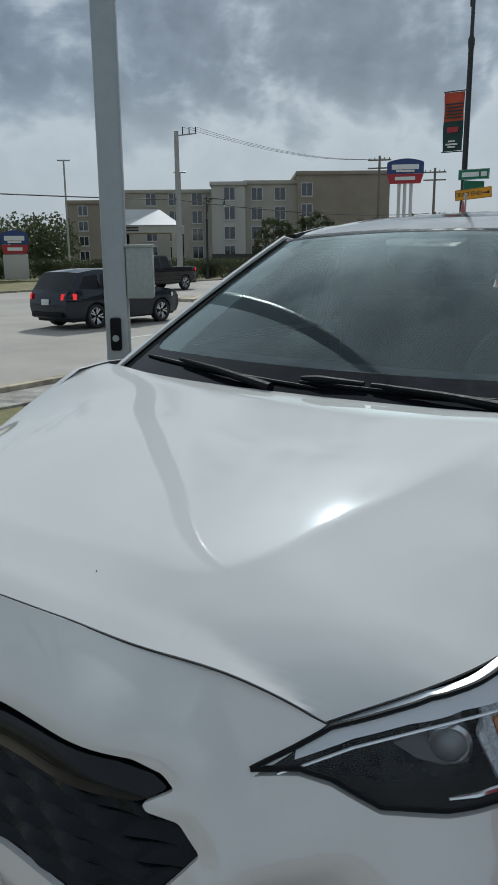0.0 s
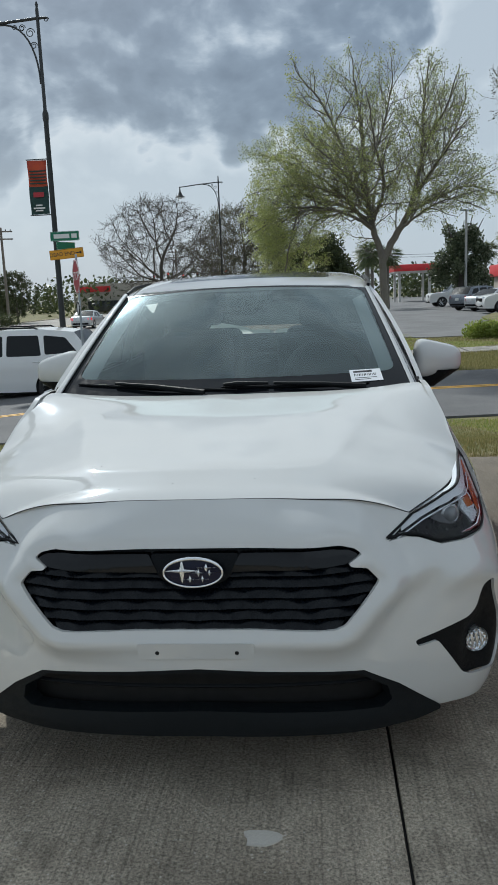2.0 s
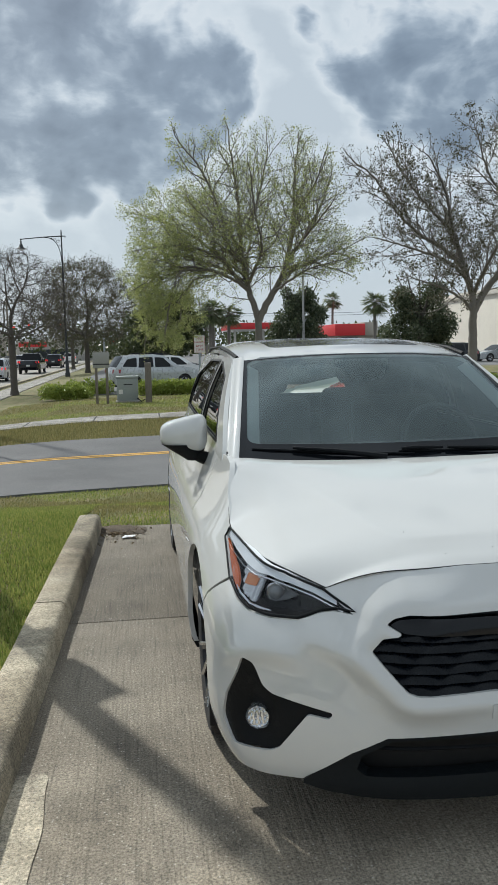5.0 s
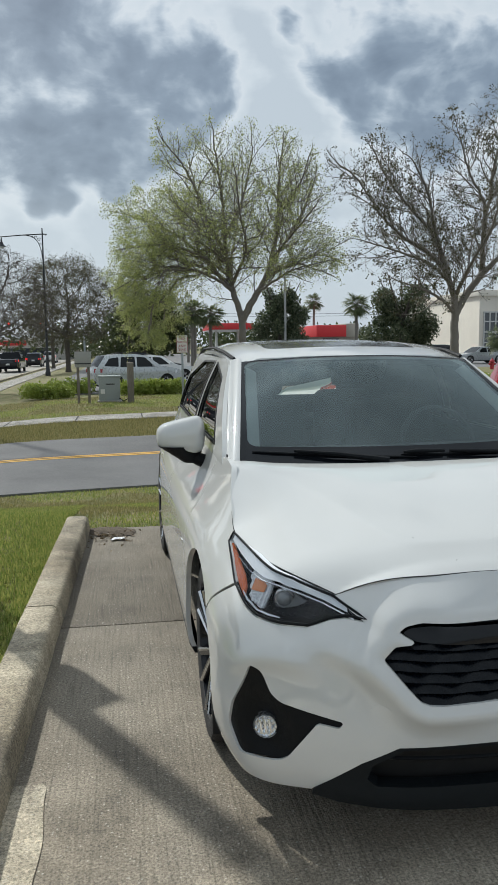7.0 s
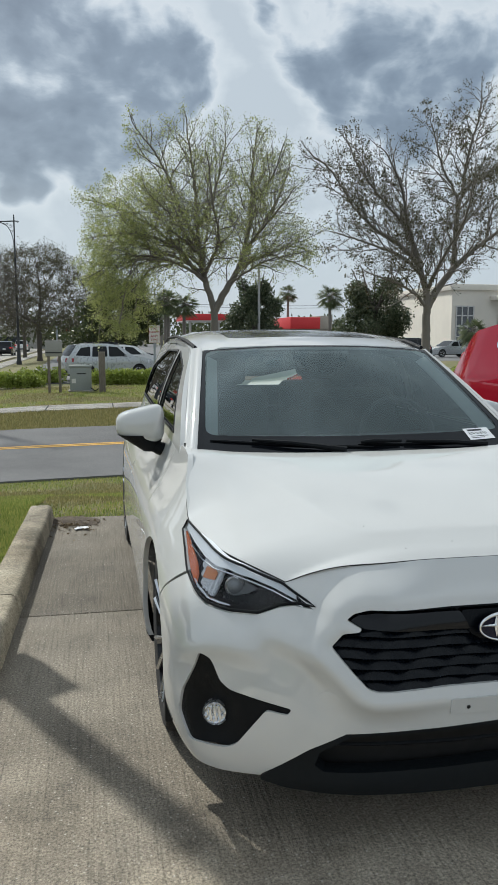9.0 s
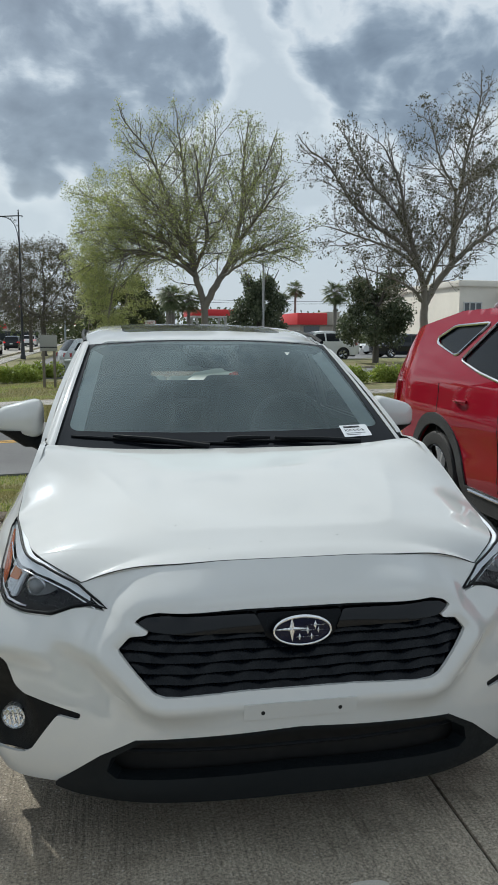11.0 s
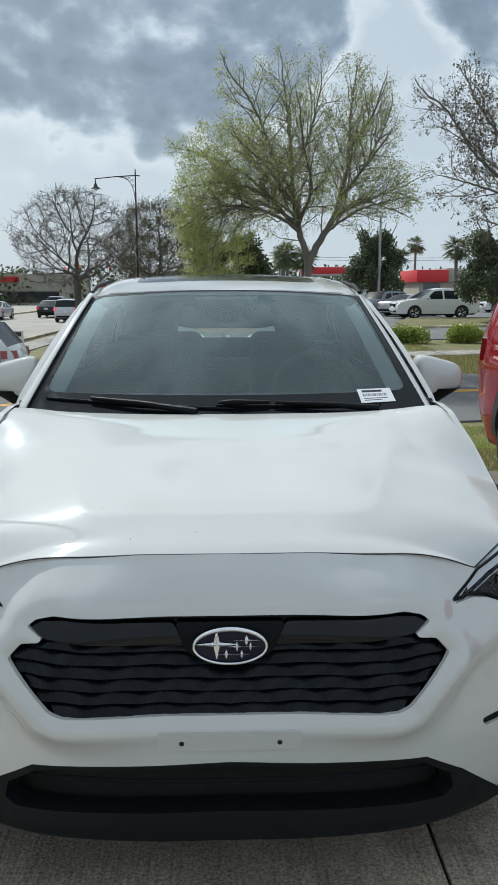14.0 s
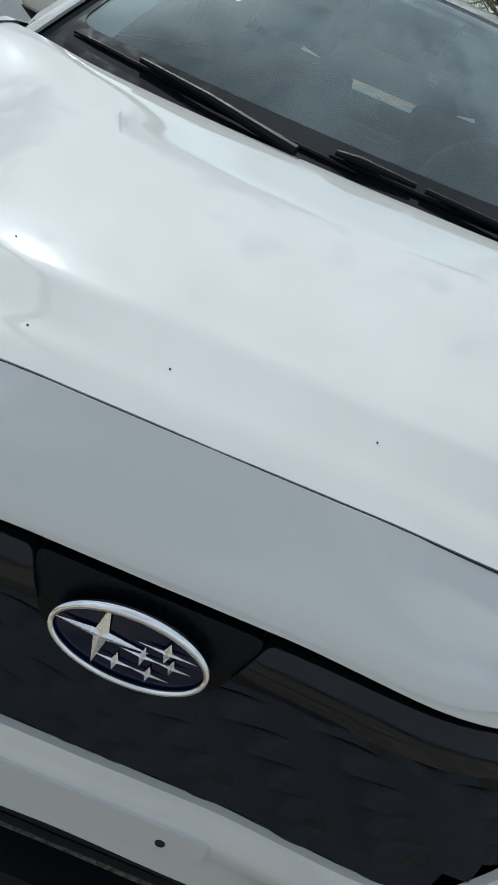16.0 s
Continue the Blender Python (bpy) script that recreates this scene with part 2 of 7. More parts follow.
M_WHITE = paint("white_pearl_paint", (0.562, 0.566, 0.555), 0.32)
M_WHITE.node_tree.nodes["Principled BSDF"].inputs["Coat IOR"].default_value = 1.85
M_BLACK = material("black_plastic", (0.005, 0.006, 0.0075), 0.5, grain=0.25, scale=20, bump=0.25, bump_scale=500, spec=0.15)
M_CHIN = material("black_chin_plastic", (0.007, 0.0095, 0.0115), 0.55, grain=0.25, scale=20, bump=0.25, bump_scale=500, spec=0.2)
M_SATIN = material("satin_silver", (0.80, 0.81, 0.82), 0.27, 0.95, grain=0.05, scale=20)
M_STRIP = material("pale_silver_strip", (0.74, 0.77, 0.81), 0.38, 0.0, grain=0.05, scale=20)
M_GLOSS = material("gloss_black", (0.006, 0.007, 0.009), 0.12, coat=0.0, grain=0.1, spec=0.3)
M_GRILLE = material("grille_black", (0.002, 0.003, 0.0048), 0.30, grain=0.2, scale=30, spec=0.14)
M_SLAT = material("slat_black", (0.002, 0.0034, 0.006), 0.26, grain=0.15, scale=30, spec=0.22)
M_CHARCOAL = material("charcoal_cladding", (0.035, 0.038, 0.042), 0.55, grain=0.25, scale=30, bump=0.3, bump_scale=600)
# near-black: shade of hollows and gaps put into the colour; also dark specks
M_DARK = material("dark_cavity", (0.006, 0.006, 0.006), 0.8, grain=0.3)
M_CHROME = material("chrome", (0.82, 0.83, 0.85), 0.07, 1.0, grain=0.04)
M_SILVER = material("machined_alloy", (0.62, 0.63, 0.65), 0.22, 1.0, grain=0.06, scale=12)
M_BLUE = material("badge_blue", (0.002, 0.004, 0.022), 0.2, coat=0.25, grain=0.1, spec=0.2)
M_RUBBER = material("tyre_rubber", (0.018, 0.018, 0.019), 0.75, grain=0.3, scale=15, bump=0.3, bump_scale=150)
M_AMBER = material("amber_reflector", (0.50, 0.10, 0.018), 0.15, coat=0.5, grain=0.2, scale=60, bump=0.4, bump_scale=300)
M_BOWL = material("silver_bowl", (0.55, 0.57, 0.60), 0.28, 0.35, grain=0.25, scale=60)
M_BULBAMBER = material("amber_bulb", (0.42, 0.15, 0.05), 0.2, coat=0.5, grain=0.4, scale=70)
M_BRACKET = material("grey_bracket", (0.085, 0.09, 0.095), 0.4, grain=0.2, scale=40)
M_REDLENS = material("red_lens", (0.30, 0.008, 0.010), 0.12, coat=1.0, grain=0.2, scale=40)
M_LENS = glass_material("clear_lens", (0.95, 0.96, 0.97), gain=.45)
M_BULB = material("projector_lens", (0.16, 0.17, 0.18), 0.08, coat=1.0, grain=0.1)
M_SCREEN = glass_material("windscreen_glass", (0.88, 0.96, 0.95), ior=1.55, gain=1.9, gloss=(.86, 1.0, .99))
M_SIDEGLASS = glass_material("tinted_glass", (0.16, 0.18, 0.19), ior=1.6)
M_DOORGLASS = glass_material("door_glass", (0.60, 0.66, 0.65), ior=1.5)
M_REARGLASS = glass_material("dark_rear_glass", (0.22, 0.27, 0.26), ior=1.5)
M_SEAT = material("dark_seat_cloth", (0.055, 0.060, 0.062), 0.85, grain=0.2, scale=12)
M_TRIMGREY = material("pillar_trim", (0.36, 0.38, 0.38), 0.8, grain=0.1)
M_PAPER = material("white_label_paper", (0.80, 0.81, 0.83), 0.6, grain=0.05)
M_INK = material("ink", (0.03, 0.03, 0.035), 0.7, grain=0.1)


# ---------------------------------------------------------------- building helpers
def part(name, bm, mat, parent=None, label="", smooth=38.0, recalc=True):
    """Links a bmesh as one mesh object under a thing or a part."""
    if recalc:
        bmesh.ops.recalc_face_normals(bm, faces=bm.faces[:])
    lim = radians(smooth)
    for e in bm.edges:
        if len(e.link_faces) == 2 and e.calc_face_angle(0) > lim:
            e.smooth = False
    me = bpy.data.meshes.new(name)
    for f in bm.faces:
        f.smooth = smooth > 0
    bm.to_mesh(me)
    bm.free()
    me.materials.append(mat)
    ob = new(name, me)
    if parent:
        ob.parent = parent
    if label:
        ob["label"] = label
    return ob


def raw(name, verts, faces, mat, parent=None, label="", smooth=False):
    me = bpy.data.meshes.new(name)
    me.from_pydata(verts, [], faces)
    if smooth:
        me.polygons.foreach_set("use_smooth", [True] * len(me.polygons))
    me.materials.append(mat)
    ob = new(name, me)
    if parent:
        ob.parent = parent
    if label:
        ob["label"] = label
    return ob


def thing(name, m, label, category, group="", kind=""):
    ob = new(name)
    ob.empty_display_size = 0.2
    ob.matrix_basis = m
    return tagged(ob, label, category, group, kind)


def curve1(xs, ys):
    """A smooth function through the given values."""
    xs, ys = np.array(xs, float), np.array(ys, float)
    slope = np.gradient(ys, xs)

    def f(x):
        x = min(max(x, xs[0]), xs[-1])
        i = min(max(int(np.searchsorted(xs, x)) - 1, 0), len(xs) - 2)
        h = xs[i + 1] - xs[i]
        t = (x - xs[i]) / h
        return float((2 * t**3 - 3 * t * t + 1) * ys[i] + (t**3 - 2 * t * t + t) * h * slope[i]
                     + (-2 * t**3 + 3 * t * t) * ys[i + 1] + (t**3 - t * t) * h * slope[i + 1])
    return f


def step(a, b, x):
    t = min(max((x - a) / (b - a), 0.0), 1.0)
    return t * t * (3 - 2 * t)


def inside(p, poly):
    x, y = p
    hit = False
    j = len(poly) - 1
    for i in range(len(poly)):
        (xi, yi), (xj, yj) = poly[i], poly[j]
        if (yi > y) != (yj > y) and x < (xj - xi) * (y - yi) / (yj - yi) + xi:
            hit = not hit
        j = i
    return hit


def dense(poly, h):
    out = []
    for i in range(len(poly)):
        a, b = poly[i], poly[(i + 1) % len(poly)]
        n = max(1, int(math.hypot(b[0] - a[0], b[1] - a[1]) / h + 0.5))
        out += [(a[0] + (b[0] - a[0]) * k / n, a[1] + (b[1] - a[1]) * k / n) for k in range(n)]
    return out


def rounded(poly, r, n=4):
    """The polygon with its corners rounded off."""
    out = []
    for i in range(len(poly)):
        p, a, b = Vector(poly[i]), Vector(poly[i - 1]), Vector(poly[(i + 1) % len(poly)])
        la, lb = (a - p).length, (b - p).length
        k = min(r, la * 0.45, lb * 0.45)
        p0, p1 = p + (a - p) / la * k, p + (b - p) / lb * k
        for j in range(n + 1):
            t = j / n
            out.append(tuple(p0 * (1 - t) ** 2 + p * 2 * t * (1 - t) + p1 * t * t))
    return out


def panel(outline, holes, fn, h, lip=0.012, keep=True):
    """A skin over a plane region with holes, laid on the surface fn(u, v, out), its edges folded inwards by lip."""
    from mathutils import geometry
    loops = [dense(outline, h)] + [dense(q, h) for q in holes]
    pts, edges = [], []
    for lo in loops:
        k = len(pts)
        pts += lo
        edges += [(k + i, k + (i + 1) % len(lo)) for i in range(len(lo))]
    nb = len(pts)
    us, vs = [p[0] for p in outline], [p[1] for p in outline]
    grid = set()
    for a in np.arange(min(us) + h / 2, max(us), h):
        for b in np.arange(min(vs) + h / 2, max(vs), h):
            p = (float(a), float(b))
            if inside(p, outline) and not any(inside(p, q) for q in holes):
                grid.add(p)
    near = np.array(pts)
    for p in sorted(grid):
        if np.min((near[:, 0] - p[0]) ** 2 + (near[:, 1] - p[1]) ** 2) > (0.4 * h) ** 2:
            pts.append(p)
    v2, _, f2, ov, _, _ = geometry.delaunay_2d_cdt([Vector(p) for p in pts], edges, [], 0, 1e-6)
    bm = bmesh.new()
    vv = [bm.verts.new(fn(p[0], p[1], 0.0)) for p in v2]
    for f in f2:
        c = (sum(v2[i][0] for i in f) / 3, sum(v2[i][1] for i in f) / 3)
        if inside(c, outline) and not any(inside(c, q) for q in holes):
            bm.faces.new([vv[i] for i in f])
    if lip:
        inner = {}
        for e in [e for e in bm.edges if len(e.link_faces) == 1]:
            q = []
            for v in e.verts:
                if v not in inner:
                    i = vv.index(v)
                    inner[v] = bm.verts.new(fn(v2[i][0], v2[i][1], -lip))
                q.append(inner[v])
            bm.faces.new([e.verts[0], e.verts[1], q[1], q[0]])
    for v in [v for v in bm.verts if not v.link_faces]:
        bm.verts.remove(v)
    return bm


def mirrored(bm):
    bmesh.ops.scale(bm, vec=(-1, 1, 1), verts=bm.verts[:])
    bmesh.ops.reverse_faces(bm, faces=bm.faces[:])
    return bm


def grid_surface(fn, nu, nv, thick=None):
    """A sheet fn(u, v) for u and v from 0 to 1."""
    bm = bmesh.new()
    g = [[bm.verts.new(fn(i / nu, j / nv)) for j in range(nv + 1)] for i in range(nu + 1)]
    for i in range(nu):
        for j in range(nv):
            bm.faces.new((g[i][j], g[i + 1][j], g[i + 1][j + 1], g[i][j + 1]))
    if thick:
        bm.normal_update()
        top = bm.faces[:]
        rim = [e for e in bm.edges if len(e.link_faces) == 1]
        low = {v: None for v in bm.verts}
        for v in list(low):
            low[v] = bm.verts.new(v.co - v.normal * abs(thick))
        for f in top:
            bm.faces.new([low[v] for v in reversed(f.verts)])
        for e in rim:
            a, b = e.verts
            bm.faces.new((a, b, low[b], low[a]))
    return bm


def lathe(profile, n=32, axis="z", caps=True):
    """Turns (radius, height) pairs round an axis."""
    bm = bmesh.new()
    rings = []
    for r, h in profile:
        ring = []
        for i in range(n):
            a = 2 * math.pi * i / n
            c, s = r * math.cos(a), r * math.sin(a)
            ring.append(bm.verts.new({"z": (c, s, h), "x": (h, c, s), "y": (c, h, s)}[axis]))
        rings.append(ring)
    for a, b in zip(rings, rings[1:]):
        for i in range(n):
            bm.faces.new((a[i], a[(i + 1) % n], b[(i + 1) % n], b[i]))
    for ring in (rings[0], rings[-1]) if caps else ():
        if (ring[0].co - ring[n // 2].co).length > 1e-5:
            bm.faces.new(ring)
    bmesh.ops.remove_doubles(bm, verts=bm.verts[:], dist=1e-6)
    return bm


def box(x0, y0, z0, x1, y1, z1, bevel=0.0, seg=2, bm=None):
    own = bm is None
    bm = bm or bmesh.new()
    r = bmesh.ops.create_cube(bm, size=1.0, matrix=Matrix.LocRotScale(
        ((x0 + x1) / 2, (y0 + y1) / 2, (z0 + z1) / 2), None, (x1 - x0, y1 - y0, z1 - z0)))
    if bevel:
        vs = set(r["verts"])
        bmesh.ops.bevel(bm, geom=[e for e in bm.edges if e.verts[0] in vs and e.verts[1] in vs], offset=bevel,
                        segments=seg, affect="EDGES", profile=0.5)
    return bm


def tube(points, radii, n=8, bm=None, caps=True):
    """A round bar along points; radii: one or one for each point."""
    bm = bm or bmesh.new()
    pts = [Vector(p) for p in points]
    rad = [radii] * len(pts) if isinstance(radii, (int, float)) else radii
    rings, ref = [], None
    for i, p in enumerate(pts):
        d = (pts[min(i + 1, len(pts) - 1)] - pts[max(i - 1, 0)]).normalized()
        ref = ref or (Vector((0, 0, 1)) if abs(d.z) < 0.9 else Vector((1, 0, 0)))
        a = d.cross(ref).normalized()
        b = a.cross(d).normalized()
        ref = b
        rings.append([bm.verts.new(p + (a * math.cos(2 * math.pi * k / n) + b * math.sin(2 * math.pi * k / n)) * rad[i])
                      for k in range(n)])
    for q, r in zip(rings, rings[1:]):
        for k in range(n):
            bm.faces.new((q[k], q[(k + 1) % n], r[(k + 1) % n], r[k]))
    if caps:
        bm.faces.new(rings[0][::-1])
        bm.faces.new(rings[-1])
    return bm


def flat(poly, z=0.0, thick=0.0, plane="xy"):
    """A plate from an outline, in the plane xy (facing up) or xz (facing -y)."""
    bm = bmesh.new()
    put = (lambda a, b, d: (a, b, z - d)) if plane == "xy" else (lambda a, b, d: (a, z + d, b))
    f = bm.faces.new([bm.verts.new(put(a, b, 0.0)) for a, b in poly])
    if thick:
        g = [bm.verts.new(put(a, b, thick)) for a, b in poly]
        bm.faces.new(g[::-1])
        t = list(f.verts)
        for i in range(len(g)):
            j = (i + 1) % len(g)
            bm.faces.new((t[i], g[i], g[j], t[j]))
    return bm


def moved(bm, m):
    bmesh.ops.transform(bm, matrix=m, verts=bm.verts[:])
    return bm


def text_mesh(body, size, mat, m, parent, name="lettering", extrude=0.002):
    cu = bpy.data.curves.new(name, "FONT")
    cu.body, cu.size, cu.extrude, cu.align_x, cu.align_y = body, size, extrude, "CENTER", "CENTER"
    tmp = bpy.data.objects.new(name + "_curve", cu)
    scene.collection.objects.link(tmp)
    me = bpy.data.meshes.new_from_object(tmp.evaluated_get(bpy.context.evaluated_depsgraph_get()))
    bpy.data.objects.remove(tmp)
    bpy.data.curves.remove(cu)
    me.name = name
    me.transform(m)
    me.materials.clear()
    me.materials.append(mat)
    ob = new(name, me)
    ob.parent = parent
    return ob


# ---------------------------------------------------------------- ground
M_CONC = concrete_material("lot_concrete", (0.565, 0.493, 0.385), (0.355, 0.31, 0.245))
M_KERB = concrete_material("kerb_concrete", (0.54, 0.475, 0.36), (0.33, 0.285, 0.21), broom=False)
M_WALK = concrete_material("pavement_concrete", (0.38, 0.36, 0.33), (0.29, 0.275, 0.25), broom=False)
M_ASPH = material("street_asphalt", (0.135, 0.135, 0.138), 0.9, grain=0.25, scale=0.5, second=(0.105, 0.105, 0.108), detail_scale=70,
                  bump=0.5, bump_scale=140)
M_LOT = material("old_asphalt", (0.17, 0.17, 0.172), 0.9, grain=0.25, scale=0.4, second=(0.13, 0.13, 0.133), detail_scale=50,
                 bump=0.4, bump_scale=120)
M_ROAD = material("main_road_surface", (0.36, 0.338, 0.305), 0.9, grain=0.22, scale=0.3, second=(0.285, 0.268, 0.242), detail_scale=60,
                  bump=0.4, bump_scale=120)
M_SOIL = material("lawn", (0.12, 0.135, 0.036), 0.95, grain=0.5, scale=1.6, second=(0.22, 0.18, 0.085), detail_scale=55, bump=1.0,
                  bump_scale=90)
M_YELLOW = material("yellow_line_paint", (0.62, 0.33, 0.035), 0.7, grain=0.35, scale=6, detail_scale=60)
M_WHITELINE = material("white_line_paint", (0.55, 0.55, 0.53), 0.7, grain=0.35, scale=6, detail_scale=60)

KX = lambda y: -1.528 + .0315 * y      # the foot of the kerb
structure = lambda ob, label, cat: tagged(ob, label, cat, kind="structure")


def land(x, y):
    """The height of the land: level at the bay, falling to the side street and the main road."""
    a = -.55 * step(4.5, 8.8, y) + .2 * step(35, 47, y)
    k = step(-2.2, -9.5, x)
    return a * (1 - k) - .9 * k


def bank(x, y):
    return .10 * step(-1.50, -1.60, x) * step(-6.5, -3.5, x) * (1 - step(4.3, 5.6, y))


def at_land(x, y, dz=0.0, turn=0.0):
    return pose(x, y, land(x, y) + dz, 0, 0, turn)


def strip(name, pts, z, mat, thick, label, cat):
    return structure(part(name, flat(pts, z, thick), mat, smooth=0), label, cat)


def drape(name, left, right, dz, mat, label, cat, n=40, m=6, thick=0.12):
    """A strip of paving laid on the land between two edge lines (each a list of points)."""
    def along(line, u):
        k = u * (len(line) - 1)
        i = min(int(k), len(line) - 2)
        return Vector(line[i]).lerp(Vector(line[i + 1]), k - i)

    def f(u, v):
        p = along(left, u).lerp(along(right, u), v)
        return p.x, p.y, land(p.x, p.y) + dz
    a, b, c = (Vector(f(*q)) for q in ((0, 0), (1, 0), (0, 1)))
    up = (b - a).cross(c - a).z > 0
    return structure(part(name, grid_surface(f if up else (lambda u, v: f(u, 1 - v)), n, m, thick), mat, smooth=30), label, cat)


gx = sorted(set([-900, -300, -120, -60, -40, -30, -24, -18, -14, -12] + [round(-11 + .3 * k, 2) for k in range(31)] + [-1.66, -1.6, -1.56, -1.54, -1.5] + [round(-1.2 + .6 * k, 2) for k in range(24)] + [16, 20, 30, 50, 100, 300, 900]))
gy = sorted(set([-60, -30, -15, -8] + [round(-5 + .5 * k, 2) for k in range(18)] + [4.38, 4.42, 4.6, 4.8] + [round(5 + .25 * k, 2) for k in range(18)] + [10, 12, 16, 20, 25, 30, 35, 37, 39, 41, 43, 45, 47, 50, 60, 90, 150, 300, 700, 1500]))


def ground_z(x, y):
    if x > -1.49 and y < 4.4:
        return -.16
    return land(x, y) - .02 + bank(x, y) + .006 * noise.noise((x * 1.7, y * 1.7, 0))


gv = [(x, y, ground_z(x, y)) for y in gy for x in gx]
gf = [(r * len(gx) + c, r * len(gx) + c + 1, (r + 1) * len(gx) + c + 1, (r + 1) * len(gx) + c) for r in range(len(gy) - 1) for c in range(len(gx) - 1)]
structure(raw("ground", gv, gf, M_SOIL, smooth=True), "mown green and yellowish lawn reaching to the horizon", "ground")
# side street, pavement and the filling-station lot lie a little skew
ST = 0.15
line = lambda a, x0, x1, s=ST: [(x0 + (x1 - x0) * k / 20, a + s * (x0 + (x1 - x0) * k / 20)) for k in range(21)]
drape("road_side_street", line(9.45, -5.0, 90), line(15.75, -5.0, 90), .012, M_ASPH, "grey asphalt side street with a double yellow line", "road", 120)
drape("road_mouth", [(-9.7, 10.5), (-7.5, 9.3), (-4.98, 8.71)], [(-9.7, 20.5), (-7.0, 16.4), (-4.98, 15.01)], .012, M_ASPH, "grey asphalt mouth of the side street", "road", 20, 20)
for y in (12.68, 12.86):
    drape("trim_yellow_line", line(y, -8.5, 90), line(y + .11, -8.5, 90), .017, M_YELLOW, "worn yellow centre line painted on the street", "road marking", 120, 1, .006)
drape("road_main", [(-9.6, -60 + 6.6 * k) for k in range(101)], [(-34.2, -60 + 6.6 * k) for k in range(101)], .012, M_ROAD, "wide pale grey main road with several lanes", "road", 100, 10)
for x in (-13.2, -16.8, -26.0, -29.8):
    for y in range(-10, 190, 12):
        drape("trim_lane_dash", [(x - .06, y), (x - .06, y + 3)], [(x + .06, y), (x + .06, y + 3)], .018, M_WHITELINE, "white lane dash painted on the main road", "road marking", 1, 1, .006)
drape("median", [(-20.6, 26 + 6 * k) for k in range(50)], [(-22.4, 26 + 6 * k) for k in range(50)], .15, M_KERB, "raised pale concrete median kerb between the lanes", "median", 50, 1, .3)
drape("kerb_main", [(-9.35, 21 + 6 * k) for k in range(60)], [(-9.6, 21 + 6 * k) for k in range(60)], .10, M_KERB, "low pale kerb along the main road", "kerb", 60, 1, .3)
drape("kerb_far", [(-34.2, -60 + 6 * k) for k in range(80)], [(-34.5, -60 + 6 * k) for k in range(80)], .12, M_KERB, "low pale kerb across the main road", "kerb", 80, 1, .3)
drape("pavement_main", [(-8.9, 22.0 + 6 * k) for k in range(60)], [(-7.4, 22.0 + 6 * k) for k in range(60)], .02, M_WALK, "pale concrete pavement beside the main road", "pavement", 60, 1)
drape("kerb_main_near", [(-9.35, -60 + 7 * k) for k in range(11)], [(-9.6, -60 + 7 * k) for k in range(11)], .10, M_KERB, "low pale kerb along the main road before the corner", "kerb", 40, 1, .3)
drape("pavement_main_near", [(-9.33, -60 + 6.9 * k) for k in range(11)], [(-8.1, -60 + 6.9 * k) for k in range(11)], .02, M_WALK, "pale concrete pavement beside the main road before the corner", "pavement", 40, 1)
drape("pavement_walk", line(20.15, -8.9, 45, .27), line(21.75, -8.9, 45, .28), .02, M_WALK, "pale concrete pavement crossing the verge, with open joints", "pavement", 60, 2)
for k in range(22):
    x = -6 + 1.8 * k
    drape("trim_pavement_joint", [(x, 20.15 + .27 * x), (x + .01, 21.75 + .28 * x)], [(x + .04, 20.15 + .27 * x), (x + .05, 21.75 + .28 * x)], .023, M_DARK, "dark open joint in the pavement", "joint", 2, 1, .004)
drape("lot", [(-4.4, 32.2), (1.5, 31.7), (4.6, 29.0), (90, 47)], [(-4.4, 170), (1.5, 170), (4.6, 170), (90, 170)], .012, M_LOT, "worn asphalt parking lot of the filling station", "parking lot", 60, 40)
drape("lot_island", [(9.2, 38.2), (9.4, 42), (11, 46)], [(25, 42.5), (25, 46), (25, 50)], .10, M_SOIL, "raised grass island with a kerb in the parking lot", "lawn", 8, 10, .2)
drape("kerb_island", [(9.0, 38.0), (25, 42.3)], [(9.2, 37.75), (25, 42.05)], .12, M_KERB, "low pale kerb of the grass island", "kerb", 10, 1, .3)

# the parking bay: cast slabs with open joints, a dirty bed under them
structure(part("pavement_bay", flat([(-1.64, -40), (30, -40), (30, 4.40), (-1.64, 4.40)], -0.012, 0.1), M_DARK, smooth=0),
          "stained broom-finished concrete parking bay", "pavement")
BAY = bpy.data.objects["pavement_bay"]
XJ, YJ = [-1.66, 0.52, 3.9, 7.2, 10.5], [4.40, 2.17, -2.4, -6.8, -11.2]


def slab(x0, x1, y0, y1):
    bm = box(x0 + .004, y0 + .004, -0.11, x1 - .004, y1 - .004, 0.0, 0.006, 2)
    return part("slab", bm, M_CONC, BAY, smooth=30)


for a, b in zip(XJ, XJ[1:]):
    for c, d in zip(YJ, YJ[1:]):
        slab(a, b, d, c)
part("patch", flat([(KX(-2.35) - .01, -2.35), (-1.44, -2.35)] + [(-1.40 + .022 * noise.noise((y * 4.1, 2.0, 0)) + .008 * noise.noise((y * 17, 5.0, 0)), y) for y in np.linspace(-2.2, .66, 40).tolist()] + [(-1.42, .685), (KX(.69) - .01, .69)], .0045, .004),
     concrete_material("clean_concrete", (.66, .60, .48), (.52, .46, .36), broom=False), BAY, "pale clean strip of concrete along the kerb", smooth=0)
part("stain", flat([(.156 + (.045 + .012 * math.sin(3 * a + 1)) * math.cos(a), -.122 + .035 * math.sin(a) * (1 + .2 * math.cos(2 * a))) for a in np.linspace(0, 6.283, 25)[:-1]], .0045, .004),
     material("pale_patch", (.60, .57, .51), .9, grain=.3, scale=20), BAY, "pale dried patch on the concrete", smooth=0)


